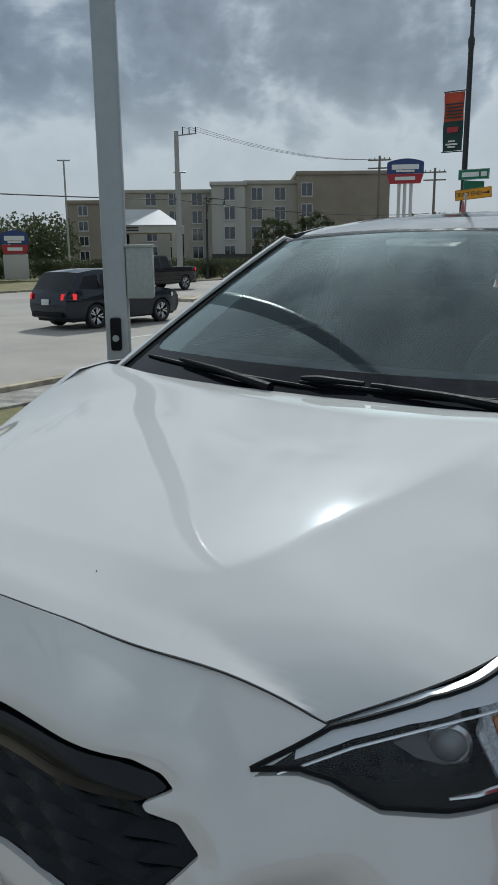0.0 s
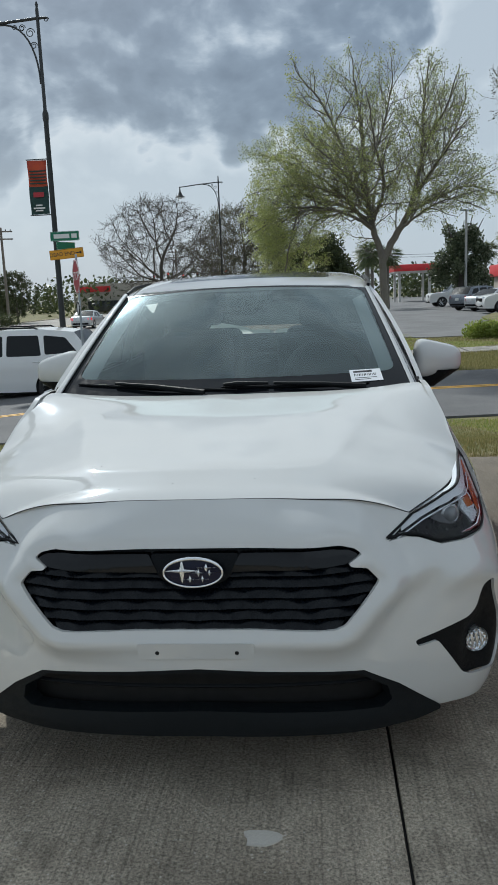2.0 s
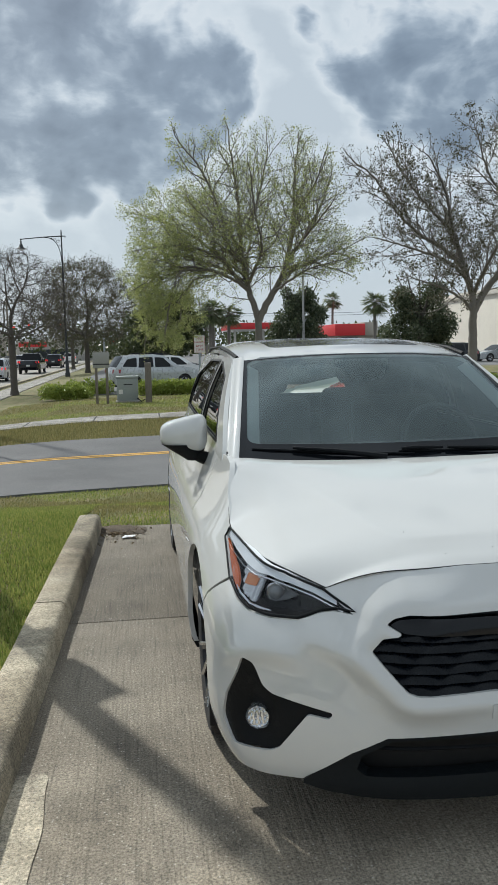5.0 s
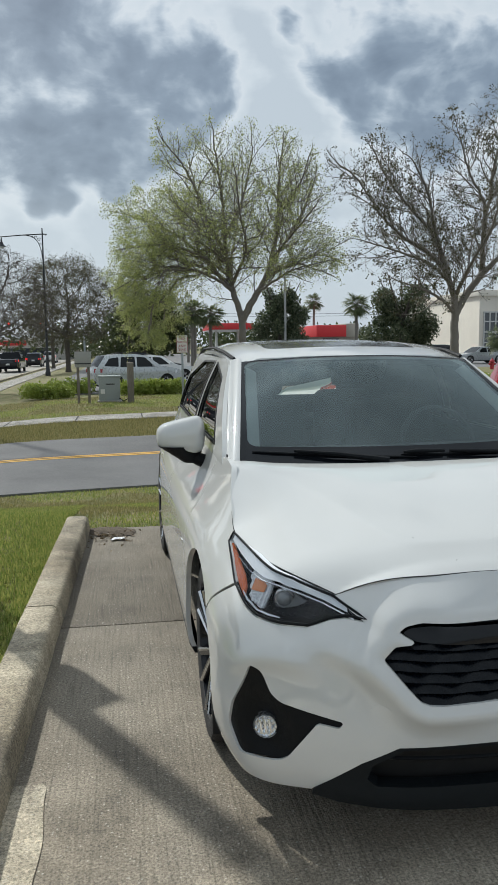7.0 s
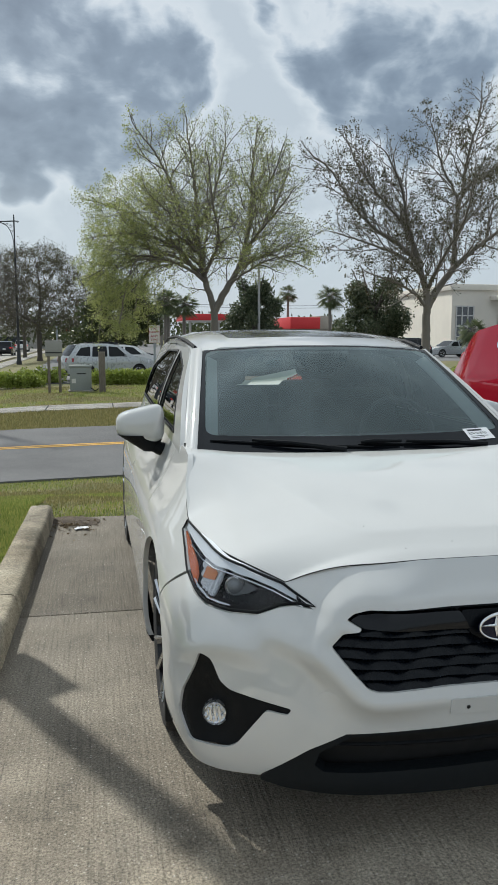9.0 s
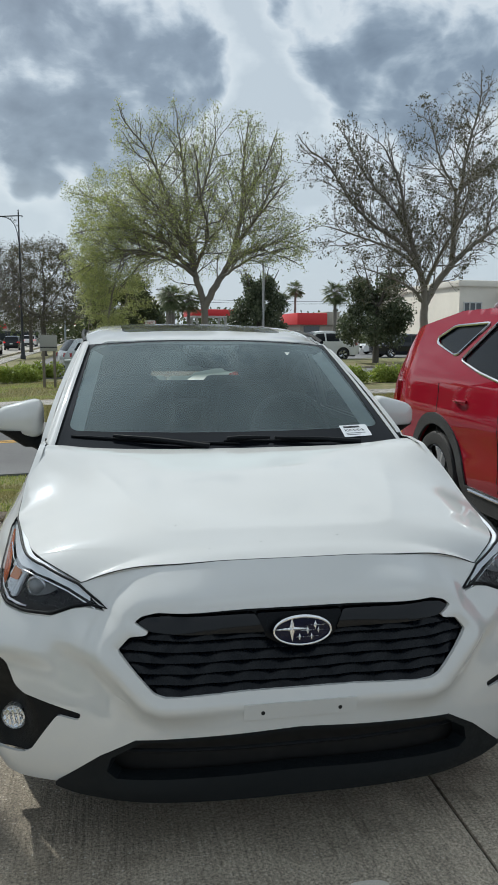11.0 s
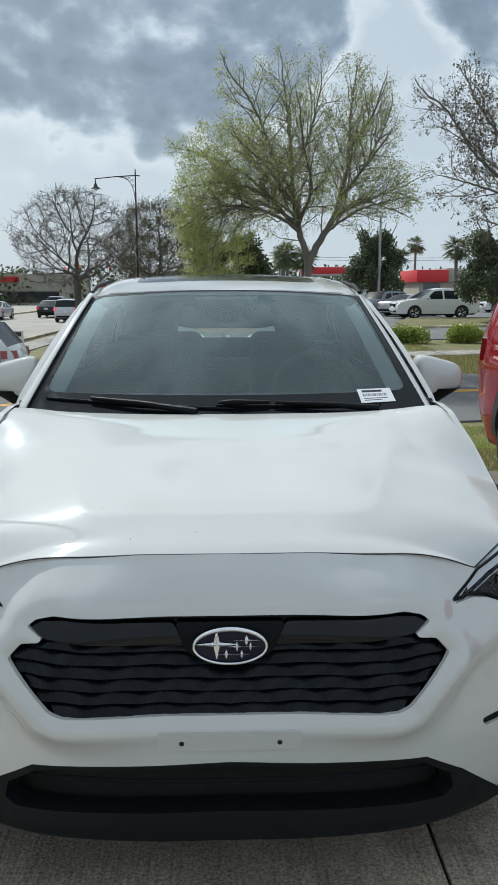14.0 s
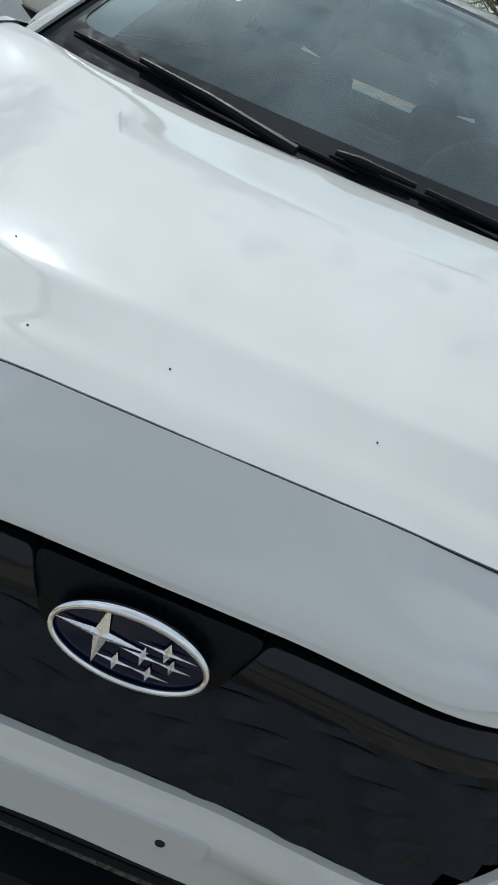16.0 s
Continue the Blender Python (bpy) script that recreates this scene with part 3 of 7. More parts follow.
def kerb_profile(path, w=0.19, h=0.122):
    """A cast kerb with a rounded nose, swept along y from its first to its last station."""
    bm = bmesh.new()
    prof = [(0, -0.1), (0.012, 0.02), (0.022, h - 0.03), (0.032, h - 0.012), (0.048, h), (w - 0.02, h), (w - 0.005, h - 0.008), (w, h - 0.02), (w, -0.1)]
    rows = []
    for i, (x, y) in enumerate(path):
        j = 0.005 * noise.noise((0, y * 1.7, 3))
        rows.append([bm.verts.new((x - a + j, y, b + 0.004 * noise.noise((a * 9, y * 2.3, 7)))) for a, b in prof])
    for p, q in zip(rows, rows[1:]):
        for k in range(len(prof) - 1):
            bm.faces.new((p[k], p[k + 1], q[k + 1], q[k]))
    bm.faces.new(rows[0])
    bm.faces.new(rows[-1][::-1])
    return bm


kb = kerb_profile([(KX(y), y) for y in [4.33, 4.322] + np.linspace(4.28, 2.186, 20).tolist()])
structure(part("kerb", kb, M_KERB, smooth=40), "weathered cast concrete kerb edging the parking bay", "kerb")
kb = kerb_profile([(KX(y), y) for y in np.linspace(2.172, -14, 80).tolist()])
structure(part("kerb", kb, M_KERB, smooth=40), "weathered cast concrete kerb, stained along its top", "kerb")


# ---------------------------------------------------------------- the white car
PLAN = [(0, 0), (.2, .004), (.40, .030), (.55, .085), (.68, .153), (.775, .226), (.838, .335), (.870, .52), (.886, .90), (.89, 1.4),
        (.89, 2.4), (.89, 3.3), (.868, 3.9), (.80, 4.25), (.6, 4.42), (.3, 4.47), (0, 4.475)]


def plan_table():
    """The car's outline seen from above, by the length along it from the nose."""
    t = np.arange(len(PLAN))
    fx, fy = curve1(t, [p[0] for p in PLAN]), curve1(t, [p[1] for p in PLAN])
    p = np.array([(fx(a), fy(a)) for a in np.linspace(0, len(PLAN) - 1, 1500)])
    return np.r_[0, np.cumsum(np.hypot(*np.diff(p, axis=0).T))], p


S_TAB, P_TAB = plan_table()
# how the stations of the skin are spread along that outline, closer together at the corners
SPREAD = curve1([0, .6, .75, .85, .95, 1.05, 1.15, 1.3, 1.6, 6], [0, 0, -.0056, -.016, -.029, -.025, .002, .0205, .0214, .0214])
# how far the skin lies inside that outline, by height: at the nose, at the headlights, along the side
OFF_NOSE = curve1([.15, .20, .26, .34, .45, .60, .68, .717, .757, .82, .90], [.06, .03, .012, .004, 0, .004, .014, .030, .058, .115, .2])
OFF_LAMP = curve1([.15, .20, .26, .34, .45, .55, .62, .71, .757, .80, .90], [.06, .03, .010, 0, 0, .004, .018, .060, .090, .12, .2])
OFF_SIDE = curve1([.15, .20, .30, .45, .60, .70, .75, .80, .87, .97, 1.05], [.05, .02, 0, 0, 0, .012, .03, .062, .10, .145, .17])


FOLD_TOP = curve1([.44, .50, .568, .637, .70, .80], [.53, .565, .608, .632, .642, .645])
FOLD_LOW = curve1([.44, .50, .57, .63, .72, .82, .90, 1.0], [.465, .50, .546, .566, .588, .586, .56, .53])


def grille_gap(s, z):
    """How far a place on the nose lies from the mouth of the grille, 0 within it."""
    if not (s < .66 and .36 < z < .84):
        return 1.0
    if inside((s, z), GRILLE):
        return 0.0
    best = 1.0
    for (x0, y0), (x1, y1) in zip(GRILLE, GRILLE[1:] + GRILLE[:1]):
        if max(x0, x1) < -.05:
            continue
        dx, dy = x1 - x0, y1 - y0
        k = min(max(((s - x0) * dx + (z - y0) * dy) / (dx * dx + dy * dy), 0), 1)
        best = min(best, math.hypot(s - x0 - k * dx, z - y0 - k * dy))
    return best


def skirt(s, z, out=0.0):
    """The skin of nose, flanks and tail: s metres along the outline from the nose's middle, z up."""
    a = abs(s)
    at = lambda q: (float(np.interp(q, S_TAB, P_TAB[:, 0])), float(np.interp(q, S_TAB, P_TAB[:, 1])))
    b = a + SPREAD(a)
    (x, y), (x0, y0), (x1, y1) = at(b), at(b - .01), at(b + .01)
    if a < .01:
        x0, y0 = -x1, y1
    tx, ty = x1 - x0, y1 - y0
    l = math.hypot(tx, ty) or 1.0
    k1, k2 = step(.25, .55, a), step(1.0, 1.5, a)
    off = (OFF_NOSE(z) * (1 - k1) + OFF_LAMP(z) * k1) * (1 - k2) + OFF_SIDE(z) * k2 - out
    # the grille's surround stands proud of the cheek; the cheek is folded between headlight and fog lamp
    gap = grille_gap(a, z)
    off += 0.007 * (1 - min(gap / .026, 1.0)) ** 1.2
    off -= 0.026 * (1 - step(.026, .105, gap)) * step(.12, .34, a)
    off -= 0.006 * math.exp(-((gap - .040) / .016) ** 2) * (1 - step(.58, .65, z))
    if .42 < a < 1.06 and .30 < z:
        top, low = FOLD_TOP(a), FOLD_LOW(a)
        if z > top:
            fold = .010 * (1 - step(0, .070, z - top))
        elif z > low:
            fold = .010 - .019 * step(0, 1, (top - z) / (top - low))
        else:
            fold = -.009 * (1 - step(0, .12, low - z))
        off -= fold * step(.455, .53, a) * (1 - step(.60, .74, a))
        off -= .021 * math.exp(-((z - low) / (.050 if z > low else .036)) ** 2) * step(.60, .76, a) * (1 - step(.86, 1.05, a))
    x, y = x - ty / l * off, y + tx / l * off
    return (x if s >= 0 else -x), y, z


HOOD_C = curve1([.10, .115, .19, .28, .446, .683, .845, 1.0, 1.16], [.812, .82, .845, .868, .90, .937, .957, .975, .985])
HOOD_XE = curve1([.19, .282, .446, .55, .683, .77, .845, 1.0, 1.16], [.570, .662, .731, .758, .777, .771, .760, .735, .71])
HOOD_E = curve1([.19, .282, .446, .55, .683, .77, .845, 1.0, 1.16], [.752, .783, .802, .812, .832, .872, .912, .982, 1.0])


def hood_skin(x, y, out=0.0):
    u = abs(x) / HOOD_XE(max(y, .19))
    z = HOOD_C(y) + (HOOD_E(max(y, .19)) - HOOD_C(y)) * u ** 3.3
    ridge = .58 + .075 * y
    z += .006 * math.exp(-((abs(x) - ridge) / .08) ** 2) * step(.35, .7, y)
    # the soft crease that bounds the flat middle of the hood
    a, b = .252 - y, abs(x) - (.375 + .28 * (y - .35))
    far = .5 * (a + b + math.sqrt((a - b) ** 2 + .004))
    z += .0095 * (math.exp(-far / .06) if far > 0 else math.exp(far / .32)) * (1 - step(.7, 1.0, y)) * step(.12, .16, y)
    return x, y, z + out


def screen_skin(u, v, out=0.0):
    """The windscreen: u from -1 to 1 across, v from 0 at the scuttle to 1 at the roof."""
    a = u * u
    b, t = Vector((.70 * u, 1.10 + .078 * a, .985 + .013 * a)), Vector((.578 * u, 1.80 + .08 * a, 1.383 - .027 * a))
    p = b.lerp(t, v)
    return tuple(p + Vector((.03 * u, -.44, .87)) * (.009 * 4 * v * (1 - v) + out))


ROOF_Z = curve1([1.80, 1.9, 2.2, 2.6, 3.2, 3.8, 4.2], [1.383, 1.402, 1.442, 1.466, 1.455, 1.40, 1.32])
ROOF_W = curve1([1.80, 1.9, 2.2, 2.6, 3.2, 3.8, 4.2], [.565, .58, .605, .61, .60, .58, .54])


def roof_skin(x, y, out=0.0):
    w = ROOF_W(max(y, 1.8))
    u = abs(x) / w
    return x, y + .0, ROOF_Z(y) - .030 * u ** 2.2 - .03 * step(.85, 1.0, u) + out


def cabin_skin(y, z, out=0.0):
    x = .745 - .155 * ((z - .97) / .42) - .02 * math.sin(math.pi * min(max((z - .97) / .42, 0), 1)) * -1
    x -= .09 * step(3.5, 4.4, y)
    return x + out, y, z


def arc(cx, cz, r, a0, a1, n=18):
    return [(cx + r * math.cos(radians(a0 + (a1 - a0) * i / n)), cz + r * math.sin(radians(a0 + (a1 - a0) * i / n))) for i in range(n + 1)]


def both_sides(name, make, mat, parent, label=""):
    """The same part on both flanks, the one the mirror of the other."""
    obs = []
    for flip in (False, True):
        bm = make()
        obs.append(part(name, mirrored(bm) if flip else bm, mat, parent, label))
    return obs


HEAD_TOP = [(.526, .706), (.63, .754), (.776, .785), (1.019, .803), (1.277, .828)]
HEAD_LOW = [(1.271, .80), (1.178, .762), (1.095, .722), (.988, .695), (.90, .681), (.787, .677), (.696, .680), (.631, .704), (.588, .711)]
GRILLE = [(-.372, .714), (.372, .714), (.415, .703), (.435, .687), (.394, .668), (.401, .660), (.444, .653), (.474, .619), (.378, .513), (.352, .503),
          (-.352, .503), (-.378, .513), (-.474, .619), (-.444, .653), (-.401, .660), (-.394, .668), (-.435, .687), (-.415, .703)]
FOG = [(.868, .556), (.833, .545), (.797, .483), (.764, .464), (.579, .434), (.590, .415), (.653, .421), (.743, .308), (.776, .291),
       (.95, .266), (1.005, .333), (.977, .411)]
INTAKE_EDGE = [(.0, .398), (.43, .378), (.53, .324), (.668, .226)]


def wheel(parent, at, radius, face, spokes, rim_mats, side, width=.205, edge=None, slim=1.0):
    """A tyre with tread grooves and a cast rim with split spokes, standing at a place, its face to the side."""
    w = new("wheel")
    w.parent = parent
    w.matrix_basis = pose(*at) @ (Matrix.Identity(4) if side > 0 else pose(0, 0, 0, 0, 0, 180))
    h, r = width / 2, radius
    prof = [(face, -h * .9), (r * .86, -h), (r * .95, -h * .95), (r * .985, -h * .72)]
    for k in range(4):
        c = -h * .6 + k * h * .4
        prof += [(r, c), (r, c + h * .27), (r - .008, c + h * .29), (r - .008, c + h * .38)]
    prof = prof[:-2] + [(r * .985, h * .75), (r * .95, h * .95), (r * .86, h), (face * 1.02, h * .92), (face, h * .85)]
    part("tyre", lathe(prof, 40, "x", False), M_RUBBER, w)
    rim = part("rim", lathe([(face, -h * .8), (face, h * .86), (face * .965, h * .9), (face * .94, h * .7), (face * .90, h * .1), (face * .88, -h * .7)],
                            40, "x", False), rim_mats[0], w)
    part("hub", lathe([(.0001, h * .62), (.03, h * .62), (.036, h * .55), (.07, h * .45), (.075, h * .2), (.0001, h * .2)], 20, "x"), rim_mats[1], rim)
    for k in range(spokes):
        a = 2 * math.pi * k / spokes
        for j in (-1, 1):
            bm = bmesh.new()
            n0, n1 = a + j * .05 * 5 / spokes, a + j * .22 * 5 / spokes
            p0, p1 = Vector((h * .66, .05 * math.cos(n0), .05 * math.sin(n0))), Vector((h * .94, face * .95 * math.cos(n1), face * .95 * math.sin(n1)))
            side_v = Vector((0, -math.sin(a), math.cos(a)))
            for p, wd in ((p0, .030 * slim), (p1, .042 * slim)):
                for q in (-1, 1):
                    bm.verts.new(p + side_v * wd * q * .5)
                    bm.verts.new(p + side_v * wd * q * .8 - Vector((.03, 0, 0)))
            bm.verts.ensure_lookup_table()
            v = bm.verts
            for f in ((0, 2, 6, 4), (0, 4, 5, 1), (2, 3, 7, 6), (1, 5, 7, 3), (4, 6, 7, 5), (0, 1, 3, 2)):
                bm.faces.new([v[i] for i in f])
            sp_ob = part("spoke", bm, rim_mats[2], rim, smooth=0)
            if edge:
                off = Vector((.0025, 0, 0)) + side_v * j * .011
                part("spoke_face", tube([p0 + off, p0.lerp(p1, .5) + off, p1 + off], [.004, .006, .008], 4), edge, sp_ob)
    part("brake_disc", lathe([(.04, -h * .2), (.14, -h * .2), (.14, -h * .05), (.04, -h * .05)], 24, "x"), M_SILVER, w)
    # near-black disc behind the spokes for the shade inside the rim
    part("well", lathe([(.0001, -h * .75), (face * .9, -h * .75), (face * .9, -h * .7), (.0001, -h * .7)], 24, "x"), M_DARK, w)
    return w


def star4(cx, cz, rx, rz, y, depth=.004):
    """A raised four-pointed star, facing the front."""
    bm = bmesh.new()
    c = bm.verts.new((cx, y - depth, cz))
    ring = []
    for k in range(8):
        a = math.pi / 4 * k
        r = 1.0 if k % 2 == 0 else .19
        ring.append(bm.verts.new((cx + rx * r * math.cos(a), y, cz + rz * r * math.sin(a))))
    for k in range(8):
        bm.faces.new((c, ring[k], ring[(k + 1) % 8]))
    return bm


def build_car():
    car = thing("hatchback_car", pose(0, 0, 0), "white pearl hatchback car with black grille parked on concrete", "car")
    arch = arc(1.527, .335, .368, 180, 0, 26)

    # bumper: from the hood's shut line to the intake, round the headlights to the wheel arches
    right = [(.0, .8212), (.17, .8206), (.235, .8190), (.2925, .8154), (.355, .8114), (.4225, .8054), (.495, .7944), (.56, .7776), (.624, .7562)] + [(.572, .722), (.530, .698), (.588, .703), (.631, .696), (.696, .672),
             (.787, .669), (.90, .673), (.990, .687), (1.088, .716), (1.207, .631), (1.252, .583)]
    right += [(x, z) for x, z in arch if x < 1.25 and z < .57][::-1] + [(1.155, .19), (1.0, .185), (.80, .205), (.676, .218)] + INTAKE_EDGE[::-1]
    outline = [p for p in right] + [(-a, b) for a, b in reversed(right) if a > 0]
    grille = rounded(GRILLE, .007, 3)
    fog_r = rounded(FOG, .012, 3)
    fog_l = [(-a, b) for a, b in fog_r]
    bumper = part("bumper", panel(outline, [grille, fog_r, fog_l], skirt, .0112, .010), M_WHITE, car)
    part("plate_pad", panel(rounded([(-.153, .428), (.148, .428), (.148, .472), (-.153, .472)], .004, 2), [],
                            lambda u, v, o: skirt(u, v, .004 + o), .03, .006), M_WHITE, bumper)
    for x in (-.103, .103):
        q = skirt(x, .446, .0045)
        part("screw_hole", moved(lathe([(.0001, 0), (.0055, 0), (.0055, .004), (.0001, .004)], 14, "y"), pose(*q)), M_DARK, bumper)
    # the covered towing eye
    cap = [(-.478 + .032 * math.cos(a), .468 + .027 * math.sin(a)) for a in np.linspace(0, 2 * math.pi, 25)[:-1]]
    part("tow_cover", panel(cap, [], lambda u, v, o: skirt(u, v, .0012 + o), .02, .002), M_WHITE, bumper)

    # lower intake and chin
    lip = INTAKE_EDGE + [(.672, .212), (.60, .196), (.50, .192), (.0, .198)]
    lip = lip + [(-a, b) for a, b in reversed(lip) if a > 0]
    mouth = [(0, .386), (.415, .368), (.50, .318), (.515, .276), (.49, .258), (.0, .272)]
    mouth = mouth + [(-a, b) for a, b in reversed(mouth) if a > 0]
    chin = part("chin", panel(lip, [mouth], lambda u, v, o: skirt(u, v, o - .004 + .018 * (1 - step(.21, .27, v))), .03, .05), M_CHIN, car,
                "matt charcoal plastic chin with a wide open intake")
    # near-black sheet closes the intake, its depth's shade put into the colour
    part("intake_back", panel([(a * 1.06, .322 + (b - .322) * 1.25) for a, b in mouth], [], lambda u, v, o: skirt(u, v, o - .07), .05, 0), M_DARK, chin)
    for z in (.335, ):
        bm = grid_surface(lambda u, v: skirt(-.48 + .96 * u, z + .012 * (v - .5), -.028 + .006 * math.sin(math.pi * v)), 30, 4, .008)
        part("intake_bar", bm, M_BLACK, chin)
    # near-black box added to block light below the body
    part("underside", box(-.66, .34, .165, .66, 4.2, .20), M_DARK, car)

    # grille: a dark back, five wavy slats, two gloss wings and the badge
    insert = part("grille_insert", panel([(a * 1.05, .607 + (b - .607) * 1.16) for a, b in GRILLE], [], lambda u, v, o: skirt(u, v, o - .030), .03, .0), M_GRILLE, car, "black grille of wavy slats")
    rim_w = curve1([.490, .510, .56, .618, .642, .666], [.355, .374, .422, .471, .450, .402])
    for k in range(6):
        z0 = .499 + .0285 * k

        def slat(u, v):
            q = 2 * u - 1
            s = q * .478
            wave = math.sin(abs(s) * 50 + 2.2 * k)
            z = z0 + .0265 * v + .0018 * wave * (1 - v) + .010 * (abs(q) - .35) * (1 if k else .3)
            s = q * (rim_w(min(max(z, .49), .666)) - .002)
            bulge = (.022 + .0052 * wave) if k else (.025 + .002 * wave)
            return skirt(s, z, -.034 + bulge * max(0.0, 1 - v) ** .7)
        part("slat", grid_surface(slat, 110, 6, .004), M_SLAT, insert, smooth=60)
    for sg in (1, -1):
        wing = rounded([(sg * .118, .700), (sg * .35, .705), (sg * .402, .699), (sg * .425, .687), (sg * .388, .668), (sg * .30, .662), (sg * .095, .653), (sg * .102, .670)], .006, 2)
        wing = wing if sg > 0 else wing[::-1]
        part("wing", panel(wing, [], lambda u, v, o: skirt(u, v, o - .008 + .005 * math.cos((v - .680) * 60)), .018, .02), M_GLOSS, insert)
    part("badge_seat", panel(rounded([(-.116, .700), (.116, .700), (.092, .640), (.06, .622), (-.06, .622), (-.092, .640)], .012, 3), [],
                             lambda u, v, o: skirt(u, v, o - .010), .025, .02), M_GRILLE, insert)
    by = skirt(0, .66, .010)[1]
    badge = part("badge", moved(lathe([(.0001, -.002), (.075, .001), (.077, .006), (.0001, .008)], 48, "y"), Matrix.LocRotScale((0, by, .660), Euler((radians(-6), 0, 0)), (1, 1, .485))), M_BLUE, car,
                 "oval blue badge with a chrome ring")
    ring = [(.0755 * math.cos(a), -.003, .0365 * math.sin(a)) for a in np.linspace(0, 2 * math.pi, 57)]
    part("ring", moved(tube(ring, [.0030 + .0020 * max(0.0, p[2] / .0365) for p in ring], 10, caps=False), pose(0, by, .660, -6)), M_CHROME, badge)
    for cx, cz, rx, rz in ((-.028, .005, .047, .033), (.034, .013, .030, .011), (.014, .000, .022, .011), (.042, .000, .020, .009),
                           (-.008, -.016, .024, .010), (.024, -.016, .022, .009)):
        part("star", moved(star4(cx, cz, rx, rz, -.002, .0028), pose(0, by - .002, .660, -6)), M_SATIN, badge, smooth=0)

    # fog lamp pockets
    for sg in (1, -1):
        q = FOG if sg > 0 else [(-a, b) for a, b in FOG][::-1]
        def pocket(u, v, o):
            d = math.hypot(abs(u) - .845, v - .372)
            return skirt(u, v, o - .008 - .030 * (1 - step(.03, .13, d)))
        pk = part("fog_pocket", panel(q, [], pocket, .014, .02), M_BLACK, car, "black plastic fog lamp surround")
        c = Vector(skirt(sg * .833, .373, -.022))
        m = look(c, c + Vector((sg * .30, -1, .02)))
        m = m @ pose(0, 0, 0, 180)
        lamp = part("fog_lamp", moved(lathe([(.0001, -.006), (.030, -.006), (.036, .0), (.036, -.02), (.0001, -.02)], 26), m), M_SATIN, pk)
        def bowl(u, v):
            a, r = 2 * math.pi * u, .031 * v
            x, y = r * math.cos(a), r * math.sin(a)
            return x, y, -.0050 + .006 * v * v + .0025 * math.sin(x * 420) * math.cos(y * 300)
        part("reflector", moved(grid_surface(bowl, 40, 14), m), M_CHROME, lamp)
        part("lens", moved(lathe([(.0345, .001), (.033, .006), (.022, .011), (.0001, .013)], 26), m), M_LENS, lamp)
        for k in (-1, 0, 1):
            part("reflector_rib", moved(box(-.003 + k * .013, -.022, -.003, .003 + k * .013, .022, .004, .001), m @ pose(0, 0, 0, 0, 0, 8)), M_CHROME, lamp)

    # headlights: dark housing, silver strip along the top, projector, amber reflector, clear cover
    for sg in (1, -1):
        ol = HEAD_TOP + HEAD_LOW
        q = ol if sg > 0 else [(-a, b) for a, b in ol][::-1]
        deep = lambda u, v, o: skirt(u, v, o - .004 - .050 * min(1.0, min(step(0, .03, abs(v - .69)), 1) * .0 + step(.56, .75, abs(u)) * (1 - .75 * step(.95, 1.25, abs(u)))))
        head = part("headlight", panel([(a * 1.0, b) for a, b in q], [], deep, .018, .0), M_GRILLE, car, "black headlight with a silver strip and a clear cover")
        part("cover", panel(q, [], lambda u, v, o: skirt(u, v, o + .003), .025, .004), M_LENS, head)
        # black tube round the cover, the shade of the lamp's edge gap painted in
        edge = [skirt(a, b, .0005) for a, b in dense(q, .03)]
        part("lamp_gap_line", tube(edge + edge[:1], .0038, 6, caps=False), M_BLACK, head)
        lip = [skirt(sg * a, b, -.001) for a, b in ((1.03, .717), (.985, .705), (.90, .691), (.84, .688), (.79, .687))]
        part("chrome_lip", tube(lip, [.002, .0035, .004, .0035, .002], 6), M_CHROME, head)
        rim = [(a, b) for a, b in HEAD_TOP] + [(1.262, .806), (1.16, .787), (1.05, .773), (.95, .768), (.85, .768), (.74, .757), (.66, .741), (.60, .722), (.560, .709)]
        q2 = rim if sg > 0 else [(-a, b) for a, b in rim][::-1]
        part("light_strip", panel(q2, [], lambda u, v, o: skirt(u, v, o - .006), .02, .012), M_STRIP, head, "silver light strip")
        low_line = [skirt(sg * a, b - .007, -.002) for a, b in rim[len(HEAD_TOP) + 1:]]
        part("chrome_line", tube(low_line, .0022, 6), M_CHROME, head)
        amb = [(1.252, .798), (1.17, .777), (1.08, .750), (1.03, .726), (1.018, .706), (1.085, .726), (1.17, .763)]
        q3 = amb if sg > 0 else [(-a, b) for a, b in amb][::-1]
        part("side_reflector", panel(q3, [], lambda u, v, o: skirt(u, v, o - .004), .02, .006), M_AMBER, head, "amber side reflector")
        tur = [(1.06, .768), (.96, .768), (.895, .764), (.875, .735), (.89, .694), (.985, .704), (1.03, .738)]
        q4 = tur if sg > 0 else [(-a, b) for a, b in tur][::-1]
        ind = part("indicator", panel(q4, [], lambda u, v, o: skirt(u, v, o - .012 - .004 * math.sin(u * 260)), .008, .008), M_BOWL, head, "ribbed silver indicator bowl")
        up_half = [(a, b) for a, b in ((1.01, .756), (.955, .758), (.915, .752), (.915, .734), (1.0, .728))]
        q5 = up_half if sg > 0 else [(-a, b) for a, b in up_half][::-1]
        part("indicator_bulb", panel(q5, [], lambda u, v, o: skirt(u, v, o - .007), .02, .004), M_BULBAMBER, head, "amber bulb")
        brk = [(.865, .752), (.83, .755), (.77, .738), (.72, .722), (.75, .708), (.80, .700), (.86, .700)]
        q6 = brk if sg > 0 else [(-a, b) for a, b in brk][::-1]
        part("bracket", panel(q6, [], lambda u, v, o: skirt(u, v, o - .040), .02, .006), M_BRACKET, head, "grey bracket round the projector")
